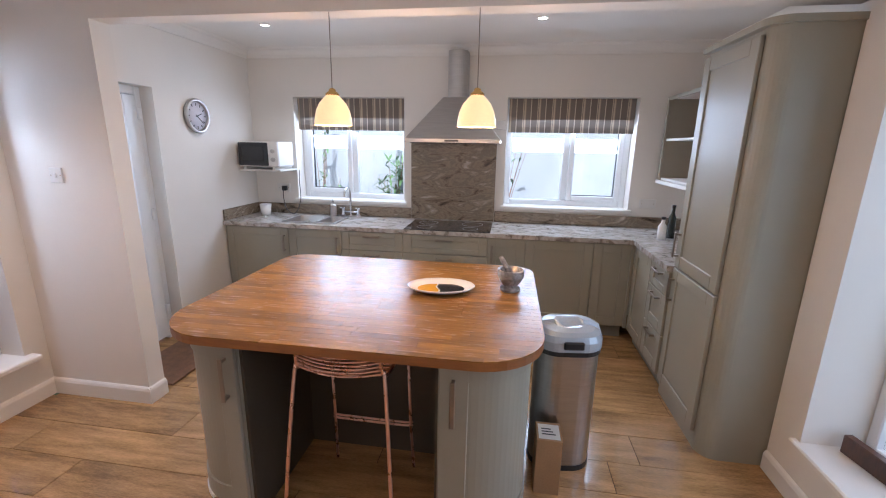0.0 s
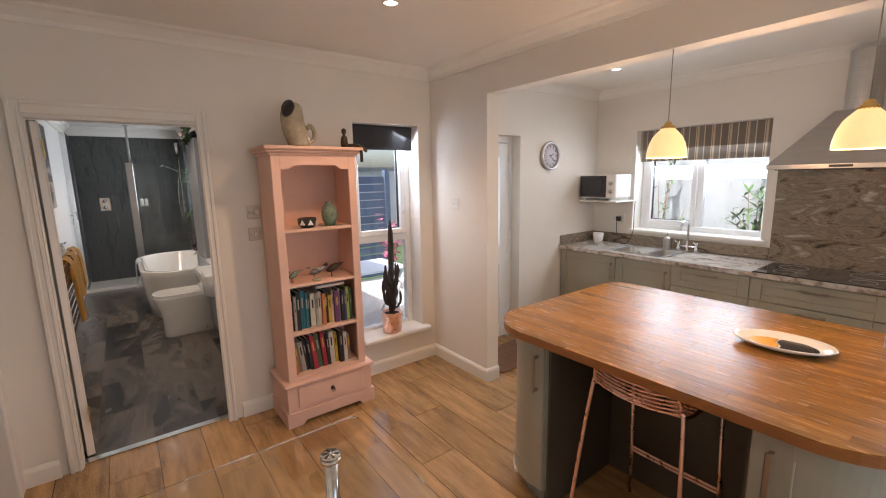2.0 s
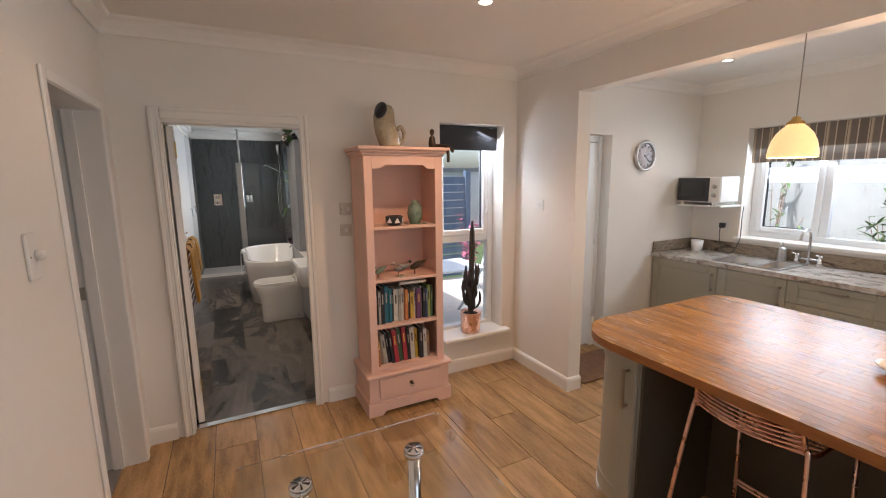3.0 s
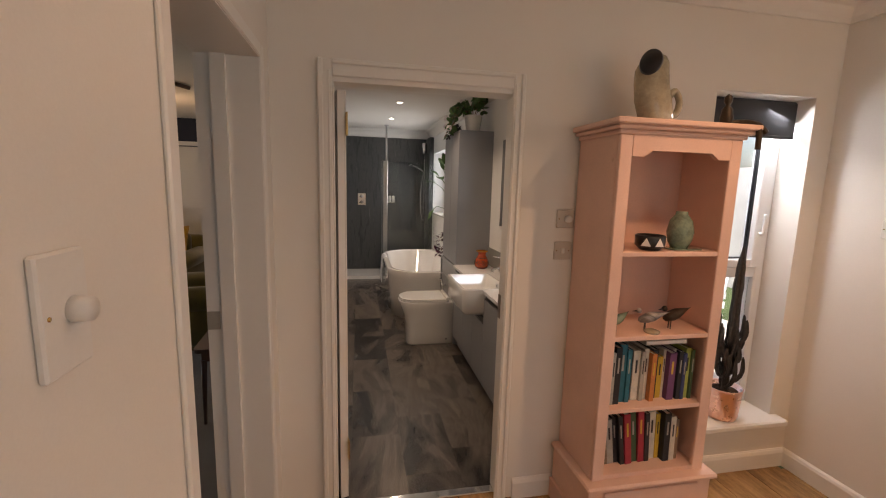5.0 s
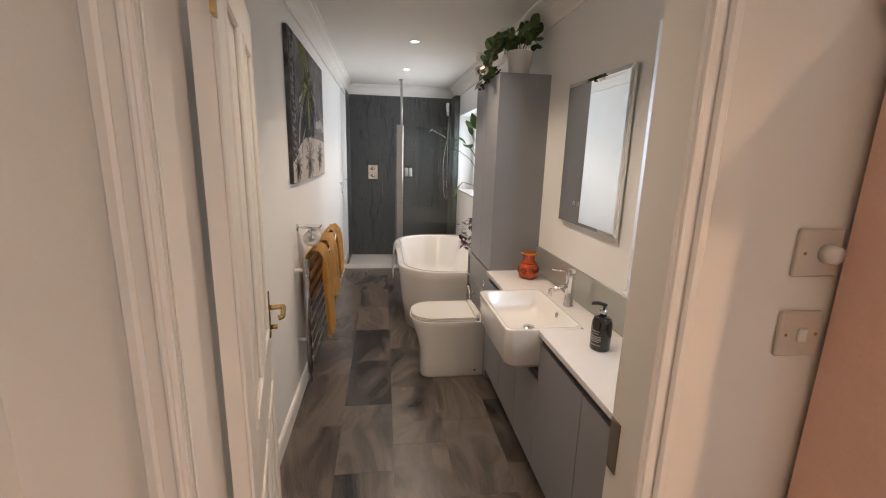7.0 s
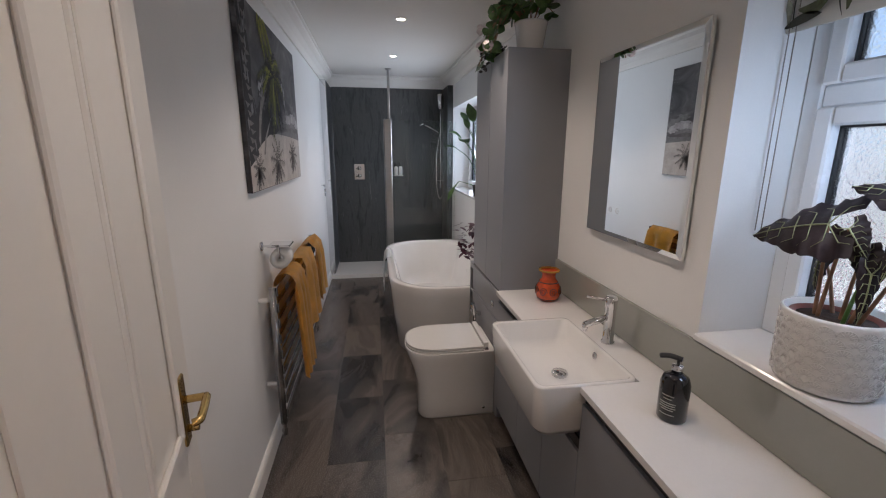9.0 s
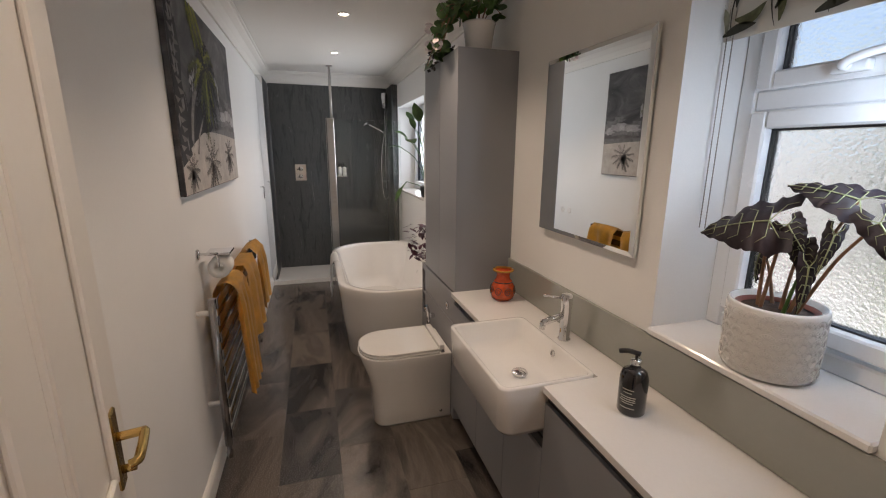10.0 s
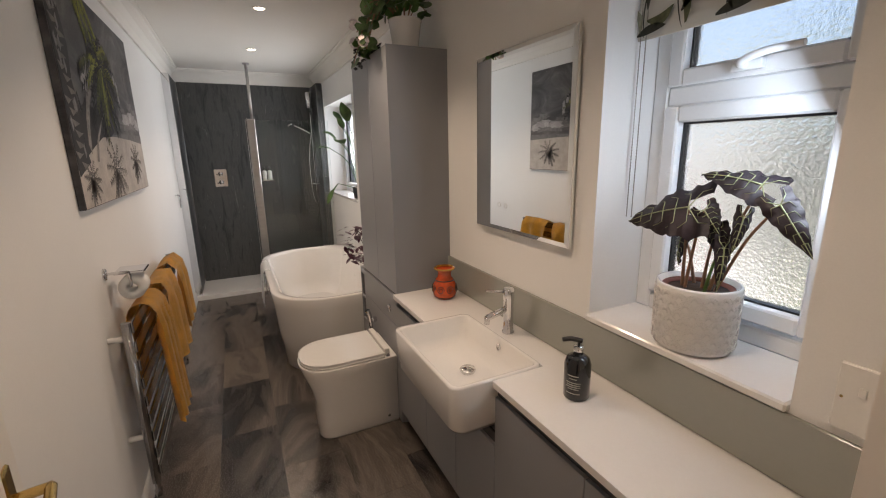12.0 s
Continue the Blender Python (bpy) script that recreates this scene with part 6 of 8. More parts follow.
for i, (wd, zz) in enumerate(((26, 0.085), (20, 0.075), (34, 0.062), (30, 0.055), (34, 0.048), (24, 0.041), (30, 0.026))):
    part("print_line", bowed([(0.0412 * math.cos(radians(a)), 0.0412 * math.sin(radians(a))) for a in range(-80 - wd, -79 + wd, 6)], zz, zz + 0.003, -0.0006), book_mats["s"], sp)
vs = thing("vase", "orange-red glazed vase with dark scrolled patterns on the vanity", "vase", (-6.625, -0.085, 0.8205))
part("body", turned([(0, 0), (0.044, 0), (0.050, 0.004), (0.062, 0.022), (0.067, 0.045), (0.062, 0.075), (0.047, 0.105), (0.037, 0.118), (0.035, 0.135), (0.040, 0.150), (0.052, 0.160), (0.047, 0.160), (0.03, 0.14), (0, 0.12)], seg=36), ORANGE_GLAZE, vs)
part("rim", turned([(0.044, 0.1595), (0.056, 0.1595), (0.055, 0.168), (0.044, 0.166)], seg=36), surface("mustard_glaze", (0.50, 0.24, 0.03), 0.2, coat=0.4), vs)
for z, r in ((0.012, 0.0565), (0.100, 0.0505)):
    part("dark_band", turned([(r - 0.003, z - 0.003), (r + 0.0012, z - 0.002), (r + 0.0002, z + 0.003), (r - 0.004, z + 0.003)], seg=32), BRONZE, vs)
for i in range(8):
    a0 = math.tau * i / 8
    line = []
    for k in range(15):
        q = k / 14 * 1.7 * math.tau
        a, z = a0 + (0.022 - 0.0012 * k) * math.cos(q) / 0.065, 0.055 + (0.024 - 0.0013 * k) * math.sin(q)
        r = 0.0675 - 5.0 * (z - 0.045) ** 2
        line.append((r * math.cos(a), r * math.sin(a), z))
    part("dark_scroll", rod(line, 0.0022, 5), BRONZE, vs)

# mirror with bevelled rim
mr = thing("wall_mirror", "rectangular wall mirror with a sloped edge above the basin", "mirror", (-6.13, NW - 0.001, 1.6125))
bm = bmesh.new()
o = [bm.verts.new(p) for p in ((-0.32, -0.026, -0.3725), (0.32, -0.026, -0.3725), (0.32, -0.026, 0.3725), (-0.32, -0.026, 0.3725))]
n = [bm.verts.new(p) for p in ((-0.302, -0.031, -0.3545), (0.302, -0.031, -0.3545), (0.302, -0.031, 0.3545), (-0.302, -0.031, 0.3545))]
k = [bm.verts.new((v.co.x, -0.012, v.co.z)) for v in o]
for i in range(4):
    j = (i + 1) % 4
    bm.faces.new((o[i], o[j], n[j], n[i])), bm.faces.new((k[i], k[j], o[j], o[i]))
bm.faces.new(n), bm.faces.new(list(reversed(k)))
part("glass", bm, MIRROR, mr)
part("backing", boxed(-0.29, 0.29, -0.012, 0, -0.34, 0.34), BLACK, mr)
for x in (-0.03, 0.02):
    part("touch_button", lathe(bmesh.new(), [(0.009, 0), (0.0115, 0), (0.0115, 0.0008), (0.009, 0.0008)], 20, m=pose(x - 0.09, -0.0311, -0.26, 90, 0, 0)), PAPER, mr)

# tall cupboard on the cistern unit
ci = thing("cistern_unit", "grey cistern housing beside the vanity", "cabinet", (-7.56, -0.295, 0), group="bathroom units")
part("body", boxed(0.0, 0.757, 0.019, 0.33, 0.0, 0.80), GREY_CAB, ci)
part("lower_panel", boxed(0.10, 0.757, 0, 0.018, 0.005, 0.615, 0.0015), GREY_CAB, ci)
part("upper_panel", boxed(0.10, 0.757, 0, 0.018, 0.62, 0.795, 0.0015), GREY_CAB, ci)
# shallow niche: its board's near-black colour imitates the shade of an open one
part("niche_back", boxed(0.012, 0.09, 0.012, 0.0185, 0.42, 0.76), SHADOW_GAP, ci, "near-black board in place of the niche's shaded depth")
for q in ((0.0, 0.012, 0, 0.80), (0.09, 0.10, 0, 0.80), (0.012, 0.09, 0.76, 0.80), (0.012, 0.09, 0.0, 0.42), (0.012, 0.09, 0.58, 0.592)):
    part("niche_frame", boxed(q[0], q[1], 0, 0.018, q[2], q[3]), GREY_CAB, ci)
part("flush_button", lathe(bmesh.new(), [(0, 0), (0.024, 0), (0.022, 0.008), (0, 0.009)], 24, m=pose(0.62, 0, 0.69, 90, 0, 0)), CHROME, ci, "chrome flush button")
tc = thing("tall_cabinet", "tall grey two-door bathroom cupboard", "cabinet", (-7.46, -0.295, 0.806), group="bathroom units")
part("body", boxed(0, 0.65, 0.02, 0.333, 0, 1.295), GREY_CAB, tc)
part("finger_rail", boxed(0, 0.65, 0.005, 0.02, -0.006, 0.003), SHADOW_GAP, tc)
for x0, x1 in ((0.0, 0.335), (0.338, 0.65)):
    part("door", boxed(x0 + 0.001, x1 - 0.001, 0, 0.019, 0.006, 1.295, 0.0015), GREY_CAB, tc)
part("end_panel", boxed(0.65, 0.66, -0.001, 0.334, -0.005, 1.296), GREY_CAB, tc)

# toilet
to = thing("toilet", "white back-to-wall toilet with a closed soft-close seat", "toilet", (-7.02, -0.30, 0))
bm = bmesh.new()


def pan_ring(bm, z, half, front, back=0.0, seg=14, square=0.85):
    pts = [(-half, back)] + [(-half * math.copysign(abs(math.cos(math.pi * i / seg)) ** square, math.cos(math.pi * i / seg)), front + half * 1.05 * (1 - math.sin(math.pi * i / seg) ** square)) for i in range(seg + 1)] + [(half, back)]
    return [bm.verts.new((x, y, z)) for x, y in pts]


rings = [pan_ring(bm, z, w, f, square=q) for z, w, f, q in ((0.0, 0.166, -0.455, 0.42), (0.012, 0.170, -0.46, 0.42), (0.10, 0.170, -0.455, 0.45), (0.20, 0.171, -0.46, 0.5), (0.29, 0.174, -0.48, 0.6), (0.37, 0.18, -0.512, 0.75), (0.425, 0.185, -0.53, 0.85), (0.432, 0.183, -0.528, 0.85))]
for a, b in zip(rings, rings[1:]):
    m_ = len(a)
    for i in range(m_):
        f = bm.faces.new((a[i], a[(i + 1) % m_], b[(i + 1) % m_], b[i]))
        f.smooth = True
bm.faces.new(list(reversed(rings[0]))), bm.faces.new(rings[-1])
part("pan", bm, CERAMIC, to)
for name, z0, z1, g in (("seat", 0.434, 0.448, 0.183), ("lid", 0.451, 0.466, 0.181)):
    bm = bmesh.new()
    a, b = pan_ring(bm, z0, g, -0.523, -0.07), pan_ring(bm, z1 - 0.004, g, -0.523, -0.07)
    c = pan_ring(bm, z1, g - 0.008, -0.515, -0.075)
    for p, q in ((a, b), (b, c)):
        for i in range(len(p)):
            bm.faces.new((p[i], p[(i + 1) % len(p)], q[(i + 1) % len(q)], q[i]))
    bm.faces.new(list(reversed(a))), bm.faces.new(c)
    part(name, bm, CERAMIC, to)
part("hinge_bar", boxed(-0.165, 0.165, -0.068, -0.035, 0.434, 0.48, 0.008, seg=2), CERAMIC, to)
for s in (-1, 1):
    part("hinge", rod([(s * 0.13, -0.05, 0.44), (s * 0.175, -0.05, 0.44)], 0.011, 10), CHROME, to)
part("fixing_cap", lathe(bmesh.new(), [(0, 0), (0.01, 0), (0.008, 0.004), (0, 0.004)], 14, m=pose(0.169, -0.06, 0.05, 0, 90, 0)), CHROME, to)
sy = thing("bidet_spray", "chrome hand spray on its wall holder", "spray", (-7.22, -0.297, 0.52))
part("holder", boxed(-0.012, 0.012, -0.03, 0, -0.015, 0.015, 0.004), CHROME, sy)
part("handset", rod([(0, -0.04, -0.07), (0, -0.045, 0.03), (0.0, -0.06, 0.07)], 0.012, 10, taper=0.017), CHROME, sy)
part("hose", rod(bent([(0, -0.04, -0.07), (-0.02, -0.05, -0.2), (-0.06, -0.04, -0.26), (-0.08, -0.02, -0.15), (-0.08, 0.0, -0.1)], 5), 0.006), CHROME, sy)

# bath
tb = thing("bathtub", "white freestanding bath with rounded ends against the wall", "bathtub", (-8.49, -0.415, 0))
bm = bmesh.new()


def tub_ring(z, grow):
    return loop_at(bm, -0.90 - grow, 0.90 + grow, -0.47 - grow, 0.452, (0.40 + grow, 0.40 + grow, 0.02, 0.02), z, 14)


rings = [tub_ring(0.0, -0.06), tub_ring(0.25, -0.035), tub_ring(0.50, -0.01), tub_ring(0.575, 0.0), tub_ring(0.583, -0.006)]
inner = [loop_at(bm, -0.86, 0.86, -0.415, 0.34, (0.37, 0.37, 0.30, 0.30), 0.583, 14), loop_at(bm, -0.84, 0.84, -0.40, 0.325, (0.36, 0.36, 0.29, 0.29), 0.56, 14), loop_at(bm, -0.72, 0.74, -0.32, 0.26, (0.27, 0.27, 0.24, 0.24), 0.25, 14), loop_at(bm, -0.6, 0.64, -0.24, 0.19, (0.2, 0.2, 0.18, 0.18), 0.15, 14)]
rings = rings + inner
for a, b in zip(rings, rings[1:]):
    if len(a) == len(b):
        for i in range(len(a)):
            f = bm.faces.new((a[i], a[(i + 1) % len(a)], b[(i + 1) % len(b)], b[i]))
            f.smooth = True
bm.faces.new(list(reversed(rings[0]))), bm.faces.new(rings[-1])
part("shell", bm, CERAMIC, tb)
part("overflow", lathe(bmesh.new(), [(0, 0), (0.03, 0), (0.03, 0.01), (0, 0.012)], 20, m=pose(0.0, 0.318, 0.47, 75, 0, 0)), CHROME, tb)
bt = thing("bath_tap", "chrome deck-mounted bath tap", "tap", (-8.7, -0.035, 0.5845))
for s in (-0.08, 0.08):
    part("valve", turned([(0, 0), (0.022, 0), (0.02, 0.04), (0.026, 0.045), (0.026, 0.07), (0, 0.072)], at=(s, 0, 0)), CHROME, bt)
part("spout", rod(bent([(0, 0, 0), (0, 0, 0.08), (0, -0.04, 0.10), (0, -0.12, 0.08)], 4), 0.014, 10), CHROME, bt)


def draped(width, front, back, thick, top, folds=3, amp=0.012, seed=1, bulge=0.03, ribs=0):
    """A towel over a rail that runs along x at height top: falls by front on the -y... +y side and by back behind."""
    rnd = random.Random(seed)
    bm = bmesh.new()
    ph = rnd.uniform(0, 6)
    rows, nx, nz = [], 16, 160 if ribs else 30
    for i in range(nz + 1):
        u = i / nz
        s = -back + (front + back) * u
        row = []
        for k in range(nx + 1):
            x = width * (k / nx - 0.5)
            wave = amp * math.sin(folds * math.tau * k / nx + ph) * min(1, abs(s) / 0.12)
            if s < -0.03:
                y, z = -bulge - wave * 0.5, s
            elif s > 0.03:
                y, z = bulge + wave + 0.05 * s, -s
            else:
                a = s / 0.03 * math.pi / 2
                y, z = bulge * math.sin(a), -0.03 + bulge * math.cos(a)
            if ribs and abs(s) > 0.03:
                y += math.copysign(0.0035 * abs(math.sin(s * ribs)), s)
            row.append(bm.verts.new((x * (1 - 0.06 * abs(s)), y, top + z + 0.004 * math.sin(9 * x + ph))))
        rows.append(row)
    for a, b in zip(rows, rows[1:]):
        for k in range(nx):
            f = bm.faces.new((a[k], a[k + 1], b[k + 1], b[k]))
            f.smooth = True
    bmesh.ops.solidify(bm, geom=bm.faces[:], thickness=thick)
    return bm


single("bath_mat", draped(0.36, 0.36, 0.14, 0.014, 0.0, 2, 0.006, 3, 0.036), WHITE_CLOTH, "white bath mat hung over the bath's rim", "bath mat", (-8.78, -0.862, 0.590), 180)
tw = thing("towel_radiator", "wide chrome flat-bar towel radiator on the wall", "radiator", (-7.38, -1.52, 0.17))
for x in (-0.68, 0.68):
    part("manifold", rod([(x, 0.02, 0.0), (x, 0.02, 0.76)], 0.017, 14), DULL_CHROME, tw)
    part("valve", turned([(0, -0.07), (0.012, -0.07), (0.016, -0.04), (0.011, -0.03), (0.011, 0)], at=(x, 0.02, 0), seg=14), DULL_CHROME, tw)
    for z in (0.23, 0.69):
        part("bracket", rod([(x - 0.01, -0.05, z), (x - 0.01, 0.02, z)], 0.012, 10), WHITE_PLASTIC, tw)
for i in range(9):
    z = 0.03 + 0.085 * i
    part("bar", boxed(-0.68, 0.68, 0.036, 0.046, z, z + 0.05, 0.003), DULL_CHROME, tw)
for x, w, fr, bk, sd, rib in ((-6.98, 0.28, 0.60, 0.40, 1, 1), (-7.38, 0.36, 0.44, 0.36, 2, 0), (-7.82, 0.34, 0.42, 0.36, 4, 0)):
    single("hand_towel", draped(w, fr, bk, 0.010, 0.0, 2 + sd % 2, 0.018, sd, 0.046 + 0.006 * (sd % 3), 170 * rib), MUSTARD, ("ribbed" if rib else "plush") + " mustard towel over the radiator", "towel", (x, -1.47, 0.935), group="towels on the radiator")
tr = thing("toilet_roll_holder", "chrome toilet roll holder with a part-used roll", "toilet roll holder", (-6.84, -1.57, 1.11))
part("rose", lathe(bmesh.new(), [(0, 0), (0.026, 0), (0.024, 0.008), (0, 0.01)], 20, m=pose(0, 0, 0, -90, 0, 0)), CHROME, tr)
part("arm", rod(bent([(0, 0.0, 0), (0, 0.075, 0), (-0.01, 0.085, -0.01), (-0.01, 0.085, -0.07)], 4), 0.006), CHROME, tr)
part("flap", boxed(-0.13, -0.005, 0.03, 0.14, -0.01, 0.0, 0.002), CHROME, tr)
part("roll", lathe(bmesh.new(), [(0.02, -0.05), (0.052, -0.05), (0.052, 0.05), (0.02, 0.05), (0.02, -0.05)], 28, m=pose(-0.065, 0.085, -0.075, 0, 90, 0)), PAPER, tr, "white paper roll")

# canvas print: beach with palms, in painted shapes
cv = thing("canvas_print", "large canvas print of a grey beach with lime-tinted palms", "picture", (-7.385, -1.569, 1.835))
CW, CH = 0.685, 0.44
part("canvas", boxed(-CW, CW, 0, 0.024, -CH, CH, 0.003), veined("stormy_sky_print", [(0.022, 0.020, 0.022), (0.05, 0.046, 0.047), (0.085, 0.08, 0.08), (0.15, 0.142, 0.14)], 3.0, 1.0, (1, 1, 1.8), 0.6), cv)
INK = {n: surface("print_" + n, c, 0.7, vary=v, coarse=14, fine=70, bump=0.05) for n, c, v in (("sand", (0.47, 0.43, 0.39), 0.16), ("lime", (0.30, 0.31, 0.05), 0.4), ("cloud", (0.42, 0.40, 0.40), 0.3), ("mist", (0.20, 0.19, 0.19), 0.4), ("dark", (0.014, 0.013, 0.013), 0.4), ("sea", (0.16, 0.155, 0.155), 0.3), ("leaf", (0.10, 0.11, 0.025), 0.4), ("shade", (0.15, 0.135, 0.125), 0.35), ("bark", (0.26, 0.24, 0.225), 0.5))}
ON_CANVAS = Matrix(((1, 0, 0, 0), (0, 0, 1, 0), (0, 1, 0, 0), (0, 0, 0, 1)))


def painted(name, outlines, layer, ink):
    """Flat painted areas on the canvas; outlines in shares of its width and height, from the top at its near end."""
    bm = bmesh.new()
    for outline in outlines:
        flat_line = [(CW - 2 * CW * max(0.003, min(0.997, u)), CH - 2 * CH * max(0.004, min(0.996, v))) for u, v in outline]
        prism(bm, flat_line, 0.0242 + 0.0004 * layer, 0.0245 + 0.0004 * layer, ON_CANVAS)
    ob = part(name, bm, INK[ink], cv)
    return tagged(ob, kind="stuff") if len(outlines) > 1 else ob


def blot(cu, cv_, w, h, rnd, points=18, rough=0.3):
    return [(cu + w * math.cos(a) * k, cv_ + h * math.sin(a) * k) for a, k in ((math.tau * i / points, 1 + rnd.uniform(-rough, rough)) for i in range(points))]


def frond(cu, cv_, angle, length, rnd, droop=0.35, leaflets=11):
    """The leaflets of one palm frond along its drooping midrib."""
    out = []
    for k in range(leaflets):
        w = (k + 1) / leaflets
        u, v = cu + length * w * math.cos(angle), cv_ - length * 1.2 * w * math.sin(angle) + droop * length * w * w * 0.9
        l = length * 0.30 * (1 - 0.55 * w)
        for side in (-1, 1):
            a = angle + side * rnd.uniform(0.5, 0.9)
            tip = (u + l * math.cos(a), v - l * 1.5 * math.sin(a) + l * rnd.uniform(0.5, 1.1))
            out.append([(u - 0.006, v), (u + 0.006, v + 0.008), tip])
    return out


rnd = random.Random(9)
painted("beach", [[(0, 1), (0, 0.83), (0.10, 0.76), (0.22, 0.715), (0.34, 0.675), (0.50, 0.665), (0.75, 0.672), (1, 0.69), (1, 1)]], 1, "sand")
painted("sea", [[(0.36, 0.672), (0.62, 0.645), (1, 0.635), (1, 0.692), (0.75, 0.675), (0.5, 0.668)]], 2, "sea")
painted("far_cloud", [blot(0.80, 0.56, 0.20, 0.055, rnd), blot(0.93, 0.51, 0.08, 0.05, rnd), blot(0.70, 0.52, 0.07, 0.045, rnd), blot(0.86, 0.46, 0.05, 0.03, rnd)], 1, "mist")
painted("bright_cloud", [blot(0.74, 0.55, 0.07, 0.035, rnd), blot(0.86, 0.535, 0.08, 0.04, rnd), blot(0.95, 0.57, 0.05, 0.03, rnd), blot(0.67, 0.40, 0.016, 0.06, rnd), blot(0.64, 0.33, 0.012, 0.035, rnd), blot(0.30, 0.36, 0.05, 0.06, rnd), blot(0.24, 0.43, 0.04, 0.045, rnd)], 2, "cloud")
painted("tree_line", [[(0.10, 0.78), (0.12, 0.60), (0.20, 0.50), (0.27, 0.55), (0.33, 0.50), (0.40, 0.57), (0.46, 0.58), (0.50, 0.64), (0.44, 0.67), (0.32, 0.68), (0.20, 0.73)]], 3, "dark")
painted("undergrowth", [t for k in range(14) for t in frond(rnd.uniform(0.12, 0.42), rnd.uniform(0.54, 0.68), rnd.uniform(0.3, 2.8), rnd.uniform(0.06, 0.11), rnd, 0.2, 6)], 4, "dark")
painted("near_trunk", [[(0, 0), (0.11, 0), (0.10, 0.15), (0.125, 0.3), (0.10, 0.45), (0.13, 0.6), (0.10, 0.72), (0.13, 0.80), (0, 0.86)]], 4, "dark")
painted("bark_ring", [[(u, v), (u + 0.05, v + 0.012), (u + 0.07, v + rnd.uniform(0.0, 0.03)), (u + 0.02, v + 0.035)] for u, v in ((rnd.uniform(0.0, 0.05), 0.03 + 0.045 * k) for k in range(18))], 5, "shade")
painted("bark_glint", [[(u, v), (u + 0.012, v - 0.02), (u + 0.02, v + 0.03), (u + 0.008, v + 0.05)] for u, v in ((rnd.uniform(0.01, 0.09), rnd.uniform(0.02, 0.78)) for k in range(16))], 6, "mist")
arc_in = [(0.14, 0.72), (0.17, 0.60), (0.21, 0.50), (0.28, 0.41), (0.36, 0.355), (0.45, 0.33)]
painted("palm_trunk", [arc_in + [(u + 0.02, v + 0.045 - 0.02 * k / 5) for k, (u, v) in reversed(list(enumerate(arc_in)))]], 5, "bark")
painted("slim_trunk", [[(0.20, 0.80), (0.24, 0.70), (0.31, 0.62), (0.38, 0.555), (0.385, 0.56), (0.32, 0.63), (0.255, 0.71), (0.22, 0.80)]], 5, "bark")
for ink, layer, count, reach in (("dark", 6, 15, 0.27), ("leaf", 7, 11, 0.25), ("lime", 8, 7, 0.19), ("dark", 9, 5, 0.22)):
    for k in range(count):
        a = math.tau * k / count + rnd.uniform(-0.2, 0.2)
        painted("palm_frond", frond(0.45 + rnd.uniform(-0.03, 0.03), 0.29 + rnd.uniform(-0.03, 0.03), a, reach * rnd.uniform(0.55, 1.0), rnd, 0.5), layer + 0.08 * k, ink)
painted("high_frond", [t for k in range(3) for t in frond(0.26 + 0.04 * k, -0.02, -1.1 + 0.2 * k, 0.16, rnd, 0.3)], 9, "lime")
for cu, cv_, k in ((0.44, 0.84, 1.0), (0.80, 0.80, 0.72), (0.12, 0.87, 0.6)):
    painted("palm_shadow", [[(cu - 0.012, cv_), (cu + 0.012, cv_), (cu - 0.05 * k, cv_ + 0.16), (cu - 0.075 * k, cv_ + 0.16)]] + [t for q in range(11) for t in frond(cu, cv_, math.tau * q / 11, 0.13 * k, rnd, 0.15, 7)], 3, "shade")

# shower
for i, q in enumerate(((-10.549, -10.535, -1.568, 0.038), (-10.534, -9.95, -1.569, -1.505), (-10.534, -10.14, -0.030, 0.039))):
    setting("wall_shower_%d" % (i + 1), boxed(*q, 0.05, 2.394), SHOWER_PANEL, "charcoal stone-effect shower wall board", "wall panel")
single("shower_trim", boxed(-10.535, -10.525, -1.505, -1.495, 0.05, 2.394), CHROME, "slim metal corner trim of the shower", "trim")
single("shower_trim", boxed(-10.534, -10.526, -0.038, -0.0305, 0.05, 2.394), CHROME, "slim metal corner trim of the shower", "trim")
single("shower_trim", boxed(-9.952, -9.94, -1.569, -1.501, 0.05, 2.394), CHROME, "slim metal end trim of the shower board", "trim")
single("shower_tray", prism(bmesh.new(), rounded(-10.549, -9.90, -1.569, 0.038, 0.01, 2), 0.0, 0.05), CERAMIC, "low white shower tray", "shower tray")
ss = thing("shower_screen", "clear glass shower screen with a chrome post", "shower screen", (-9.93, -0.80, 0.05))
part("glass", boxed(-0.004, 0.004, 0.05, 0.83, 0.0, 1.90), SCREEN_GLASS, ss).visible_shadow = False
part("post", boxed(-0.02, 0.02, -0.05, 0.045, 0.0, 1.91, 0.006), STEEL, ss)
part("return_glass", boxed(0.0, 0.30, -0.048, -0.040, 0.0, 1.90), SCREEN_GLASS, ss).visible_shadow = False
part("ceiling_pole", rod([(0, 0.02, 1.90), (0, 0.02, 2.478)], 0.016, 14), STEEL, ss)
part("ceiling_flange", turned([(0, 2.465), (0.035, 2.465), (0.035, 2.479), (0, 2.479)], at=(0, 0.02, 0)), STEEL, ss)
vv = thing("shower_valve", "square chrome shower control with two levers", "shower control", (-10.534, -1.172, 1.31))
part("plate", boxed(0, 0.010, -0.072, 0.072, -0.105, 0.105, 0.006), CHROME, vv)
for z in (-0.05, 0.05):
    part("knob", lathe(bmesh.new(), [(0, 0), (0.028, 0), (0.026, 0.03), (0, 0.032)], 20, m=pose(0.008, 0, z, 0, 90, 0)), CHROME, vv)
    part("knob_lever", rod([(0.03, 0, z), (0.035, -0.045, z - 0.01)], 0.006), CHROME, vv)
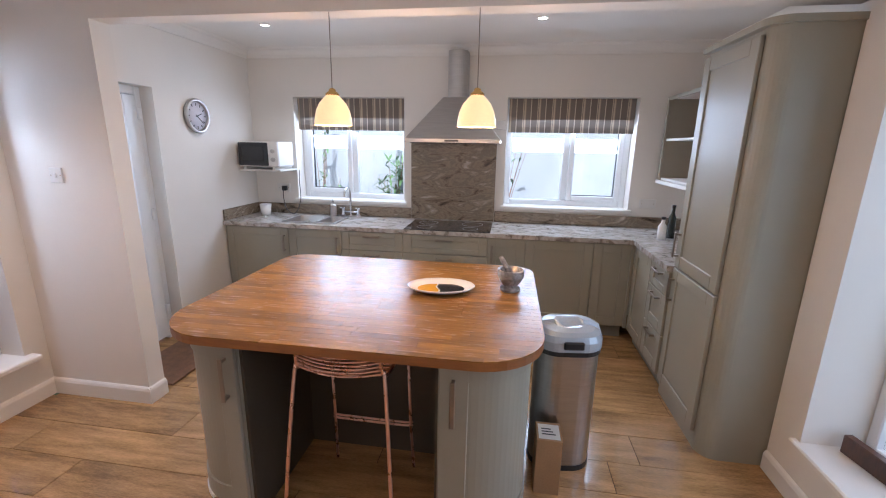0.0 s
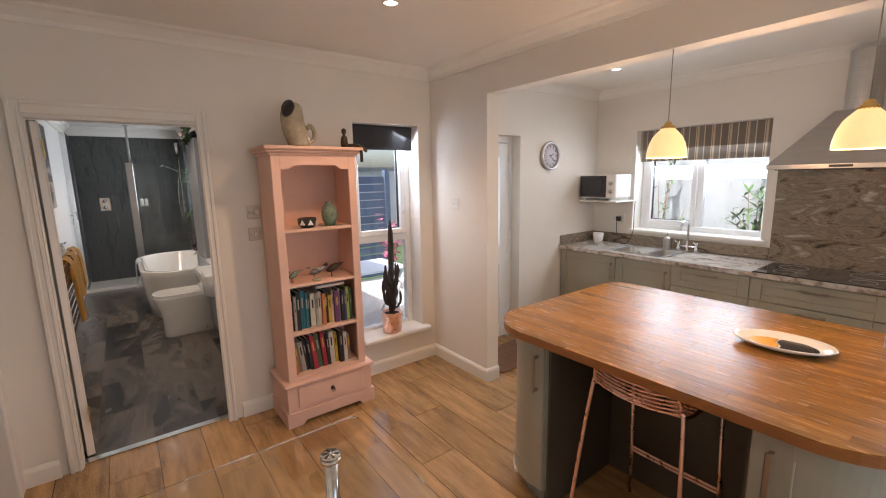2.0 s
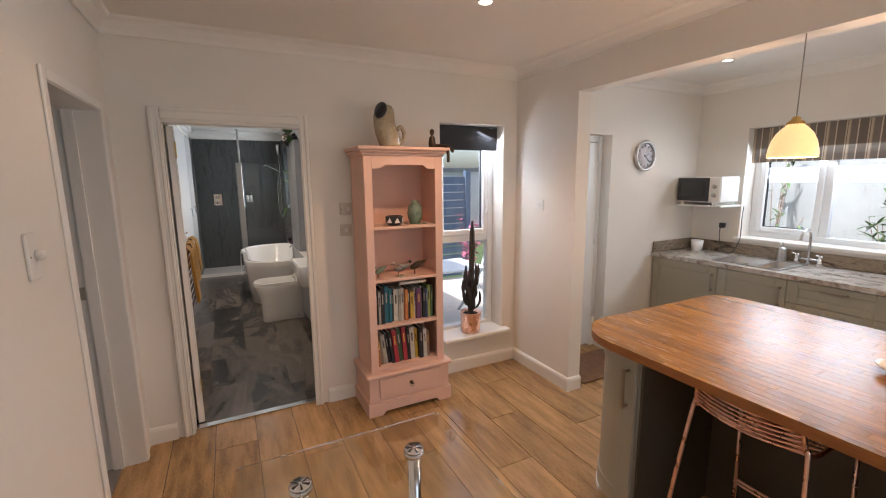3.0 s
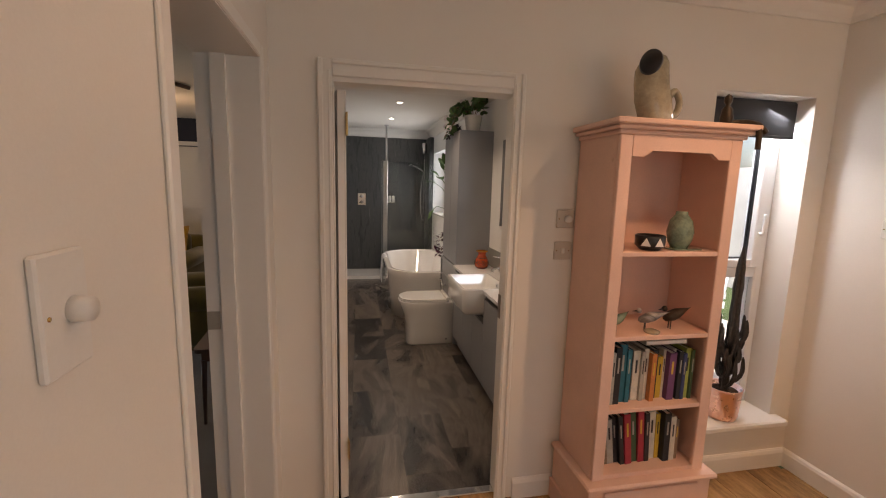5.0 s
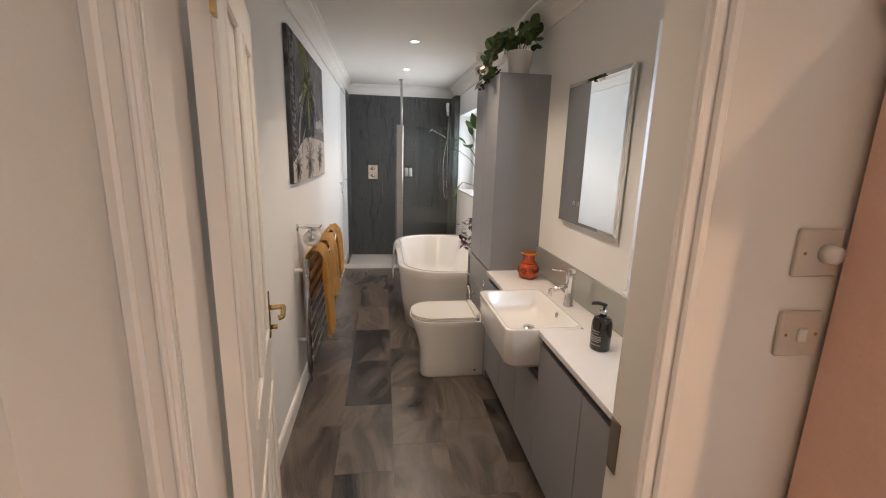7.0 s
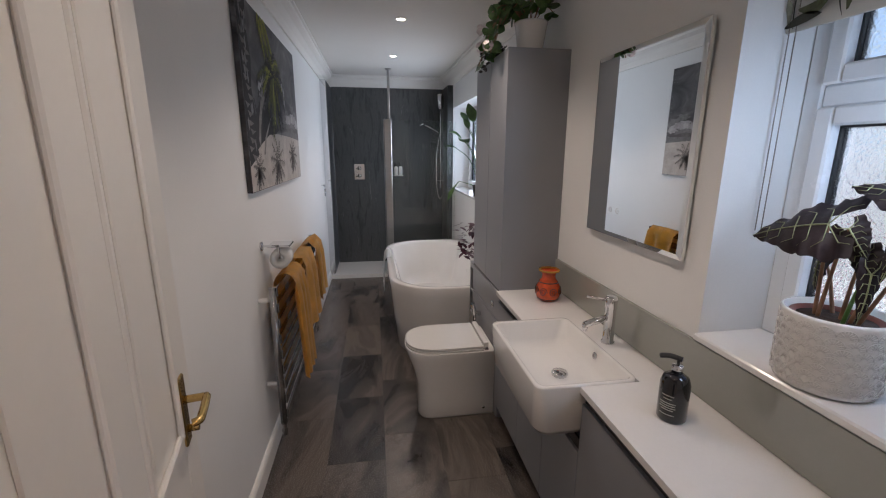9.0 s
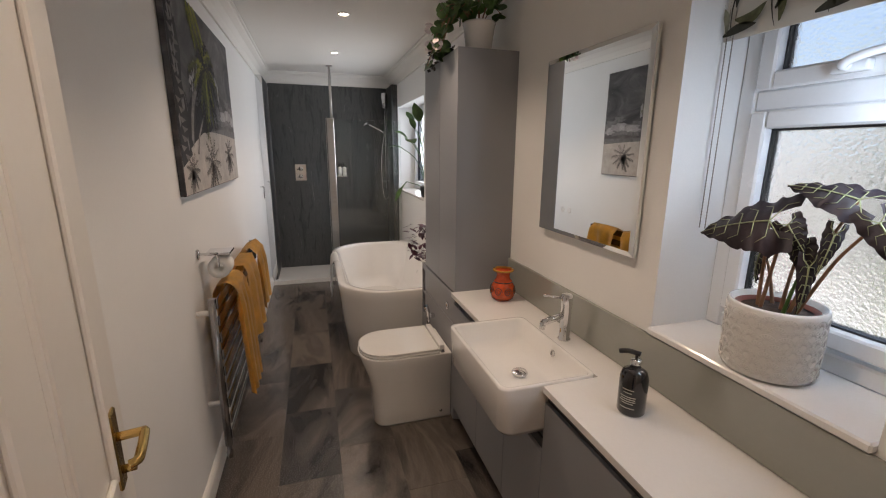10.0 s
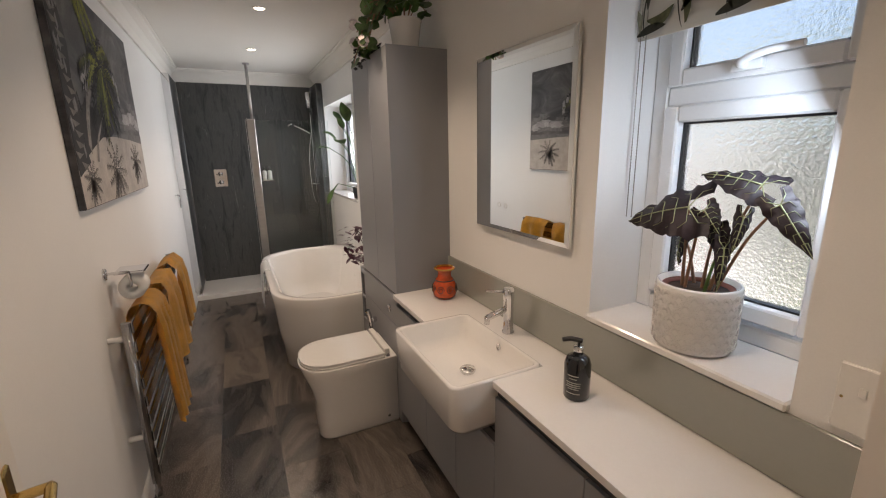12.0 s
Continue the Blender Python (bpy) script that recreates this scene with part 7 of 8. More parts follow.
for y in (-0.68, -0.62):
    t = thing("shower_bottle", "white bottle with a black cap on the wall holder", "bottle", (-10.49, y, 1.27), group="bottles in the shower")
    part("body", turned([(0, 0), (0.026, 0), (0.026, 0.10), (0.012, 0.115), (0, 0.115)], seg=18), WHITE_PLASTIC, t)
    part("cap", turned([(0, 0.115), (0.013, 0.115), (0.011, 0.16), (0, 0.165)], seg=14), BLACK, t)
single("bottle_holder", boxed(-10.534, -10.45, -0.72, -0.58, 1.255, 1.269, 0.003), CHROME, "chrome bottle holder on the shower board", "holder")
sr = thing("shower_riser", "chrome shower riser rail with a hand shower", "shower", (-10.36, -0.045, 1.1))
part("rail", rod([(0, -0.04, 0), (0, -0.04, 1.0)], 0.010, 12), CHROME, sr)
part("control_head", lathe(bmesh.new(), [(0, -0.10), (0.04, -0.09), (0.045, 0), (0.04, 0.09), (0, 0.10)], 20, m=pose(0, -0.045, 1.12)), CHROME, sr)
part("hand_shower", rod(bent([(0, -0.05, 0.72), (0.0, -0.16, 0.78), (0, -0.25, 0.82)], 4), 0.013, 10), CHROME, sr)
part("rose", lathe(bmesh.new(), [(0, 0), (0.05, 0), (0.045, 0.015), (0, 0.02)], 24, m=pose(0, -0.29, 0.82, 30, 0, 0)), CHROME, sr)
part("shelf", boxed(-0.08, 0.08, -0.11, -0.01, 0.10, 0.108), CHROME, sr)
part("hose", rod(bent([(0, -0.05, 0.72), (0.03, -0.10, 0.4), (0.02, -0.09, 0.0), (0.0, -0.05, -0.15), (0, -0.01, -0.1)], 6), 0.007, 8), CHROME, sr)
gh = thing("grab_handle", "small chrome hook on the wall before the shower", "hook", (-9.55, -1.57, 1.15))
part("ring", tube(bmesh.new(), [(0.0 + 0.02 * math.sin(a), 0.035, 0.06 * math.cos(a)) for a in [math.tau * i / 18 for i in range(18)]], 0.005, 6, True), CHROME, gh)
part("mount", rod([(0, 0, 0.06), (0, 0.035, 0.06)], 0.006), CHROME, gh)

# window dressing and alocasia
fl = surface("leaf_print_linen", (0.66, 0.64, 0.58), 0.9, vary=0.04, fine=320, bump=0.2)
bl = roman_blind(-5.715, -5.11, 0.17, 2.12, 1.915, "cream roman blind printed with green leaves", fl, "")
rnd = random.Random(4)
SPRIG = [surface("printed_" + n, c, 0.9, vary=0.35, coarse=30) for n, c in (("sage", (0.30, 0.31, 0.23)), ("olive", (0.13, 0.14, 0.07)), ("dusk", (0.055, 0.055, 0.04)))]
ON_BLIND = Matrix(((1, 0, 0, 0), (0, 0, -1, 0), (0, 1, 0, 0), (0, 0, 0, 1)))


def printed_leaf(x, z, angle, length, width, bow, ink):
    """A long curved leaf printed on the blind, kept inside its edges."""
    c, s_ = math.cos(angle), math.sin(angle)
    line = [(length * k / 8, bow * math.sin(math.pi * k / 8), width * math.sin(math.pi * (0.04 + 0.96 * k / 8)) ** 0.8) for k in range(9)]
    pts = [(p, q + w) for p, q, w in line] + [(p, q - w) for p, q, w in reversed(line)]
    pts = [(max(-0.300, min(0.300, x + p * c - q * s_)), max(0.004, min(0.20, z + p * s_ + q * c))) for p, q in pts]
    if max(p for p, _ in pts) - min(p for p, _ in pts) > 0.012 and max(q for _, q in pts) - min(q for _, q in pts) > 0.012:
        part("printed_leaf", prism(bmesh.new(), pts, 0.0135, 0.0142, ON_BLIND), SPRIG[ink], bl)


for k in range(5):
    x0 = -0.27 + 0.125 * k
    for q in range(5):
        a = radians(rnd.uniform(15, 75)) if q % 2 else radians(rnd.uniform(105, 165))
        printed_leaf(x0 + rnd.uniform(-0.02, 0.03), 0.015 + 0.034 * q, a, rnd.uniform(0.075, 0.13), rnd.uniform(0.009, 0.015), rnd.choice((-0.018, 0.018)), (k + q) % 3)
    printed_leaf(x0, 0.0, radians(80 + 10 * (k % 2)), 0.20, 0.0022, 0.02, 2)
for x0 in (-0.295, -0.05, 0.16):
    printed_leaf(x0, 0.012, radians(8), 0.10, 0.013, 0.006, 2)
ch = thing("blind_chain", "beaded blind chain hanging in the reveal", "chain", (-5.695, 0.17, 1.36))
for s in (-1, 1):
    part("cord", rod([(s * 0.01, 0, 0), (s * 0.01, 0, 0.74)], 0.0015, 5), NICKEL, ch)
bm = bmesh.new()
for s in (-1, 1):
    for i in range(74):
        lathe(bm, [(0, -0.0028), (0.0028, 0), (0, 0.0028)], 6, (s * 0.01, 0, 0.01 * i))
tagged(part("beads", bm, NICKEL, ch), kind="stuff")
plate_socket("shaver_socket", "white shaver point beside the window", (-4.99, NW, 1.09), 0, 0.086, 0.146, kind="socket")

al = thing("alocasia", "dark-leaved alocasia in a white scallop-patterned pot", "plant", (-5.40, 0.125, 1.0245))
part("pot", turned([(0, 0), (0.092, 0), (0.103, 0.006), (0.107, 0.020), (0.109, 0.185), (0.107, 0.191), (0.101, 0.191), (0.098, 0.165), (0, 0.16)], seg=56), CERAMIC, al, "white scallop-embossed pot")
bm = bmesh.new()
for row in range(7):
    for i in range(18):
        a0, z0, r = math.tau * (i + 0.5 * (row % 2)) / 18, 0.018 + 0.0235 * row, 0.1085 + 0.0012 * row / 7
        fan = [(a0 + q_r * math.cos(q) / r, z0 + q_r * math.sin(q)) for q_r in (0.006, 0.0185) for q in [math.pi * k / 8 for k in range(9)]]
        for k in range(9):
            tube(bm, [(r * math.cos(a), r * math.sin(a), z) for a, z in (fan[k], fan[9 + k])], 0.0010, 4)
        tube(bm, [(r * math.cos(a), r * math.sin(a), z) for a, z in [(a0 + 0.0195 * math.cos(q) / r, z0 + 0.0195 * math.sin(q)) for q in [math.pi * k / 8 for k in range(9)]]], 0.0012, 4)
tagged(part("embossing", bm, CERAMIC, al), kind="stuff")
part("soil", turned([(0, 0.162), (0.098, 0.164), (0.05, 0.172), (0, 0.175)], seg=24), SOIL, al)
part("inner_rim", turned([(0.078, 0.166), (0.090, 0.166), (0.092, 0.178), (0.088, 0.178), (0.078, 0.170)], seg=32), surface("terracotta_plastic", (0.20, 0.055, 0.03), 0.5, vary=0.1), al, "brown nursery pot inside")


def arrow_leaf(parent, base, tip, facing, width, seg=32):
    """A large scalloped arrow-shaped leaf with pale veins, from the stalk's end to its tip."""
    a, b = Vector(base), Vector(tip)
    d = (b - a)
    ln = d.length
    d.normalize()
    up = (Vector(facing) - d * Vector(facing).dot(d)).normalized()
    side = d.cross(up)
    bm, vb = bmesh.new(), bmesh.new()
    rows = []
    lobe = round(0.3 * seg)
    for i in range(-lobe, seg + 1):
        u = i / seg
        w = width * (1 - max(0, u) ** 1.5) * (1.0 if i >= 0 else 1 + 0.30 * u / 0.3)
        w *= 1 + 0.045 * math.cos(i * math.tau / 7.3) + 0.015 * math.cos(i * math.tau / 4.1 + ln * 40)
        gap = 0.0 if i >= 0 else -0.30 * width * u / 0.3
        droop = -0.22 * ln * max(0, u) ** 2
        row = []
        for k in (-4, -3, -2, -1, 0, 1, 2, 3, 4):
            v = k / 4
            x = v * w + (gap if v > 0 else -gap if v < 0 else 0)
            ripple = width * (0.05 * math.cos(i * math.tau / 7.3 + 0.9 * v) + 0.08 * math.cos(i * math.tau / 15.0 + 2.2 * v)) * abs(v) ** 1.6
            row.append(bm.verts.new(a + d * (u * ln) + side * x + up * (ripple + droop - 0.25 * w * v * v)))
        rows.append(row)
    for r, s in zip(rows, rows[1:]):
        neg = rows.index(s) <= lobe
        for k in range(8):
            if neg and k in (3, 4):
                continue
            f = bm.faces.new((r[k], r[k + 1], s[k + 1], s[k]))
            f.smooth = True
    mid = [rows[i][4].co + up * 0.0015 for i in range(lobe, len(rows))]
    tube(vb, mid, 0.0022, 5, taper=0.0008)
    for i in range(lobe, len(rows) - 6, 6):
        for s in (1, -1):
            tube(vb, [rows[i][4].co + up * 0.0015, rows[i][4 + 2 * s].co + up * 0.002, rows[min(i + 4, len(rows) - 1)][4 + 3 * s].co + up * 0.002], 0.0013, 4, taper=0.0006)
    for s in (1, -1):
        tube(vb, [rows[lobe][4].co + up * 0.0015, rows[lobe // 2][4 + 2 * s].co + up * 0.002, rows[1][4 + 2 * s].co + up * 0.002], 0.0016, 4, taper=0.0006)
    lf = part("leaf", bm, LEAF_DARK, parent, "dark scalloped leaf with pale veins")
    part("vein", vb, LEAF_VEIN, lf)
    return lf


for base, joint, tip, facing, w in (
        ((-0.035, -0.02, 0.165), (-0.015, -0.06, 0.405), (-0.185, -0.11, 0.37), (-0.05, -0.88, 0.66), 0.086),
        ((-0.02, -0.03, 0.165), (0.02, -0.045, 0.40), (0.07, -0.055, 0.345), (0.1, -0.85, 0.5), 0.034),
        ((0.03, 0.0, 0.165), (0.120, 0.01, 0.470), (-0.015, -0.02, 0.515), (0.1, -0.62, 0.85), 0.056),
        ((0.04, 0.01, 0.165), (0.185, -0.03, 0.43), (0.275, -0.06, 0.335), (0.3, -0.85, 0.5), 0.036),
        ((0.03, -0.02, 0.165), (0.085, -0.05, 0.31), (0.105, -0.07, 0.20), (0.9, -0.5, 0.2), 0.022),
        ((0.01, 0.0, 0.165), (0.050, -0.03, 0.345), (0.09, -0.05, 0.275), (0.1, -0.9, 0.5), 0.030),
        ((0.02, 0.02, 0.165), (0.105, -0.02, 0.39), (0.115, -0.06, 0.30), (0.7, -0.7, 0.2), 0.020),
        ((-0.03, 0.03, 0.165), (-0.085, 0.03, 0.305), (-0.10, 0.02, 0.215), (-0.4, -0.8, 0.3), 0.034)):
    p, q = Vector(base), Vector(joint)
    part("stalk", rod(bent([p, p.lerp(q, 0.5) + Vector((0, 0, 0.03)), q], 6), 0.005, 8, taper=0.003), STEM if w > 0.025 else LEAF, al)
    arrow_leaf(al, joint, tip, facing, w)

# plants on and beyond the tall cupboard
def round_leaf(bm, centre, facing, r, rnd):
    """A rounded, shallowly scalloped leaf with a notch at its stalk, slightly cupped."""
    n = Vector(facing).normalized()
    e = n.cross(Vector((rnd.uniform(-1, 1), rnd.uniform(-1, 1), 0.3))).normalized()
    f = n.cross(e)
    c = Vector(centre)
    mid = bm.verts.new(c - n * r * 0.12)
    ring = []
    for k in range(15):
        a = 0.25 + (math.tau - 0.5) * k / 14
        q = r * (1 + 0.07 * math.cos(k * 2.1)) * (0.62 if k in (0, 14) else 1.0)
        ring.append(bm.verts.new(c + e * q * math.cos(a) + f * q * math.sin(a) + n * r * 0.10 * math.sin(2 * a + 1)))
    for a, b in zip(ring, ring[1:]):
        face = bm.faces.new((mid, a, b))
        face.smooth = True


iv = thing("trailing_plant", "trailing round-leaved plant with white flowers in a white pot", "plant", (-6.95, -0.13, 2.1025))
part("pot", turned([(0, 0), (0.060, 0), (0.066, 0.01), (0.084, 0.14), (0.088, 0.145), (0.088, 0.155), (0.080, 0.155), (0.076, 0.12), (0, 0.12)], seg=32), CERAMIC, iv, "white glazed pot")
part("soil", turned([(0, 0.121), (0.075, 0.122), (0, 0.13)], seg=20), SOIL, iv)
rnd = random.Random(21)
bm, sm, fm = bmesh.new(), bmesh.new(), bmesh.new()
for k in range(22):
    a = rnd.uniform(0, math.tau)
    if k < 11:
        end = Vector((0.15 * math.cos(a), 0.13 * math.sin(a) - 0.02, rnd.uniform(0.17, 0.30)))
    else:
        end = Vector((rnd.uniform(-0.17, 0.10), rnd.uniform(-0.25, -0.17), rnd.uniform(-0.07, 0.18)))
    line = bent([(0, 0, 0.12), (end.x * 0.5, end.y * 0.6, max(0.22, end.z + 0.03)), end], 6)
    tube(sm, line, 0.0025, 5)
    for q in range(4):
        p = line[rnd.randrange(4, len(line))] + Vector((rnd.uniform(-0.03, 0.03), rnd.uniform(-0.03, 0.03), rnd.uniform(-0.03, 0.03)))
        round_leaf(bm, p, (rnd.uniform(-0.2, 1.0), rnd.uniform(-1.0, 0.1), rnd.uniform(-0.1, 0.8)), rnd.uniform(0.026, 0.045), rnd)
    if k in (3, 7, 12, 13, 16, 19):
        p = line[-1] + Vector((0.02, -0.02, 0.03))
        for q in range(18):
            d = Vector((rnd.uniform(-1, 1), rnd.uniform(-1, 1), rnd.uniform(-1, 1))).normalized()
            round_leaf(fm, p + d * 0.026, d, 0.011, rnd)
part("stem", sm, STEM, iv)
tagged(part("foliage", bm, surface("round_leaf_green", (0.085, 0.165, 0.042), 0.42, vary=0.4, coarse=25, fine=120, bump=0.1, island=0.35), iv), kind="stuff")
tagged(part("blossom", fm, surface("white_petals", (0.75, 0.66, 0.66), 0.7, island=0.2), iv), kind="stuff")
dk = thing("dark_trailing_plant", "small dark-leaved trailing plant on the tall cupboard", "plant", (-7.22, -0.22, 2.1025))
part("pot", turned([(0, 0), (0.035, 0), (0.042, 0.06), (0.038, 0.06), (0, 0.05)], seg=20), BLACK, dk)
bm = bmesh.new()
for k in range(70):
    p = Vector((rnd.uniform(-0.16, 0.08), rnd.uniform(-0.10, 0.02), rnd.uniform(0.04, 0.11)))
    if p.y < -0.06:
        p.z -= rnd.uniform(0.0, 0.10)
        p.y = min(p.y, -0.085)
    round_leaf(bm, p, (rnd.uniform(-0.3, 1.0), rnd.uniform(-1.0, 0.1), rnd.uniform(-0.1, 0.8)), rnd.uniform(0.010, 0.018), rnd)
tagged(part("foliage", bm, surface("blackish_leaf", (0.018, 0.014, 0.016), 0.5, island=0.3), dk), kind="stuff")

bp = thing("banana_plant", "tall arching green plant on the far window sill", "plant", (-9.0, 0.12, 1.1245))
part("pot", turned([(0, 0), (0.06, 0), (0.075, 0.12), (0.068, 0.12), (0.065, 0.1), (0, 0.1)]), BLACK, bp)
for tip, w in (((-0.45, -0.25, 0.72), 0.05), ((-0.62, -0.30, 0.55), 0.055), ((0.05, -0.22, 0.85), 0.06), ((0.25, -0.28, 0.62), 0.07), ((0.05, -0.35, 0.0), 0.06), ((-0.3, -0.15, 0.92), 0.05), ((0.3, -0.2, 0.95), 0.06)):
    q = Vector(tip)
    joint = q * 0.62 + Vector((0, 0, 0.16))
    part("stalk", rod(bent([(0, 0, 0.1), (joint.x * 0.4, joint.y * 0.4, joint.z * 0.75), joint], 5), 0.006, 7, taper=0.003), LEAF, bp)
    part("leaf", leaf_blade(bmesh.new(), joint, q, w, 0.04, 0.25, 1, 8), LEAF, bp)
pp = thing("purple_plant", "purple-leaved plant in a cream pot on the bath's rim", "plant", (-8.02, -0.05, 0.585))
part("pot", turned([(0, 0), (0.045, 0), (0.055, 0.09), (0.05, 0.09), (0.047, 0.08), (0, 0.08)]), CREAM_GLAZE, pp)
PLUM = surface("plum_leaves", (0.075, 0.012, 0.035), 0.4, vary=0.3, island=0.4)
bm = bmesh.new()
for i in range(130):
    p = Vector((rnd.uniform(-0.18, 0.10), rnd.uniform(-0.22, 0.02), rnd.uniform(0.1, 0.40)))
    d = Vector((rnd.uniform(-1, 1), rnd.uniform(-1, 1), rnd.uniform(-0.4, 0.7))).normalized()
    leaf_blade(bm, p, p + d * rnd.uniform(0.05, 0.08), rnd.uniform(0.014, 0.022), 0.01, seg=4)
tagged(part("foliage", bm, PLUM, pp), kind="stuff")
bm = bmesh.new()
for i in range(6):
    tube(bm, bent([(0, 0, 0.08), (rnd.uniform(-0.05, 0.03), rnd.uniform(-0.1, 0), 0.22), (rnd.uniform(-0.1, 0.06), rnd.uniform(-0.18, 0), 0.4)], 4), 0.003, 5)
part("stem", bm, PLUM, pp)

# bathroom door, swung in
bd = thing("door_3", "white panelled bathroom door with a brass lever, open", "door", (-4.825, -1.277, 0.008), 11.5, kind="structure")
W_ = 0.765
part("leaf", boxed(-W_, 0, -0.036, -0.006, 0, 1.975), GLOSS, bd)
for q in ((-W_, -W_ + 0.105, 0, 1.975), (-0.105, 0, 0, 1.975), (-W_ + 0.105, -0.105, 0, 0.22), (-W_ + 0.105, -0.105, 0.80, 0.98), (-W_ + 0.105, -0.105, 1.86, 1.975), (-0.43, -0.335, 0.22, 0.80), (-0.43, -0.335, 0.98, 1.86)):
    part("rail", boxed(q[0], q[1], -0.006, 0.002, q[2], q[3], 0.002), GLOSS, bd)
for x0, x1 in ((-W_ + 0.105, -0.43), (-0.335, -0.105)):
    for z0, z1 in ((0.22, 0.80), (0.98, 1.86)):
        bm = bmesh.new()
        for q in ((x0, x0 + 0.018, z0, z1), (x1 - 0.018, x1, z0, z1), (x0 + 0.018, x1 - 0.018, z0, z0 + 0.018), (x0 + 0.018, x1 - 0.018, z1 - 0.018, z1)):
            box(bm, q[0], q[1], -0.006, 0.006, q[2], q[3], 0.004)
        part("panel_moulding", bm, GLOSS, bd)
        part("raised_panel", boxed(x0 + 0.05, x1 - 0.05, -0.008, -0.002, z0 + 0.05, z1 - 0.05, 0.003), GLOSS, bd)
hn = part("handle_plate", boxed(-0.695, -0.655, 0.002, 0.009, 0.955, 1.115, 0.003), BRASS, bd, "brass lever handle")
part("lever", rod(bent([(-0.675, 0.009, 1.06), (-0.675, 0.046, 1.06), (-0.668, 0.052, 1.06), (-0.60, 0.052, 1.057), (-0.588, 0.047, 1.056), (-0.585, 0.038, 1.055)], 4), 0.0085, 10), BRASS, hn)
part("thumb_turn", rod([(-0.675, 0.009, 0.99), (-0.675, 0.03, 0.99)], 0.008, 10), BRASS, hn)
for z in (0.22, 1.78):
    part("hinge", boxed(-0.005, 0.03, -0.002, 0.004, z, z + 0.10), BRASS, bd, "brass butt hinge")

# ---- lounge ----
def cushion(bm, x0, x1, y0, y1, z0, z1, r=0.05):
    """A soft upholstered block with rounded edges and a slight crown."""
    start = len(bm.verts)
    box(bm, x0, x1, y0, y1, z0, z1, r, 3)
    for v in list(bm.verts)[start:]:
        u, w = (v.co.x - (x0 + x1) / 2) / (x1 - x0), (v.co.y - (y0 + y1) / 2) / (y1 - y0)
        if v.co.z > (z0 + z1) / 2:
            v.co.z += 0.18 * r * (1 - 4 * u * u) + 0.18 * r * (1 - 4 * w * w)
    return bm


def upholstered(name, label, at, turn, width, depth, seats):
    """A low-armed velvet seat, its front towards -y."""
    t = thing(name, label, "sofa" if seats > 1 else "armchair", at, turn)
    part("base", boxed(-width / 2 + 0.03, width / 2 - 0.03, -depth / 2 + 0.06, depth / 2 - 0.05, 0.14, 0.32, 0.03, seg=2), VELVET, t, smooth=False)
    inner = width - 0.36
    for i in range(seats):
        a = -inner / 2 + inner * i / seats
        part("seat_cushion", cushion(bmesh.new(), a + 0.004, a + inner / seats - 0.004, -depth / 2, depth / 2 - 0.22, 0.32, 0.49, 0.06), VELVET, t, smooth=True)
        part("back_cushion", cushion(bmesh.new(), a + 0.004, a + inner / seats - 0.004, depth / 2 - 0.30, depth / 2 - 0.12, 0.48, 0.86, 0.06), VELVET, t, smooth=True)
    part("backrest", boxed(-width / 2 + 0.06, width / 2 - 0.06, depth / 2 - 0.14, depth / 2, 0.2, 0.84, 0.06, seg=3), VELVET, t, smooth=True)
    for s in (-1, 1):
        x = s * (width / 2 - 0.10)
        bm = boxed(x - 0.085, x + 0.085, -depth / 2 + 0.05, depth / 2 - 0.04, 0.18, 0.56, 0.04, seg=2)
        lathe(bm, [(0, -depth / 2 + 0.04), (0.10, -depth / 2 + 0.045), (0.115, -depth / 2 + 0.07), (0.115, depth / 2 - 0.06), (0, depth / 2 - 0.05)], 20, m=pose(x, 0, 0.57, -90, 0, 0))
        part("arm", bm, VELVET, t, smooth=True)
        for y in (-depth / 2 + 0.12, depth / 2 - 0.1):
            part("foot", turned([(0, 0), (0.018, 0), (0.022, 0.02), (0.02, 0.05), (0.034, 0.11), (0.03, 0.145), (0, 0.145)], at=(x, y, 0), seg=16), MAHOGANY, t, "turned dark wood foot")
    return t


upholstered("sofa", "olive green velvet sofa with rolled arms", (-8.72, -4.22, 0), 90, 1.95, 0.92, 2)
upholstered("armchair", "olive green velvet armchair with turned feet", (-6.98, -2.55, 0), 10, 0.86, 0.86, 1)


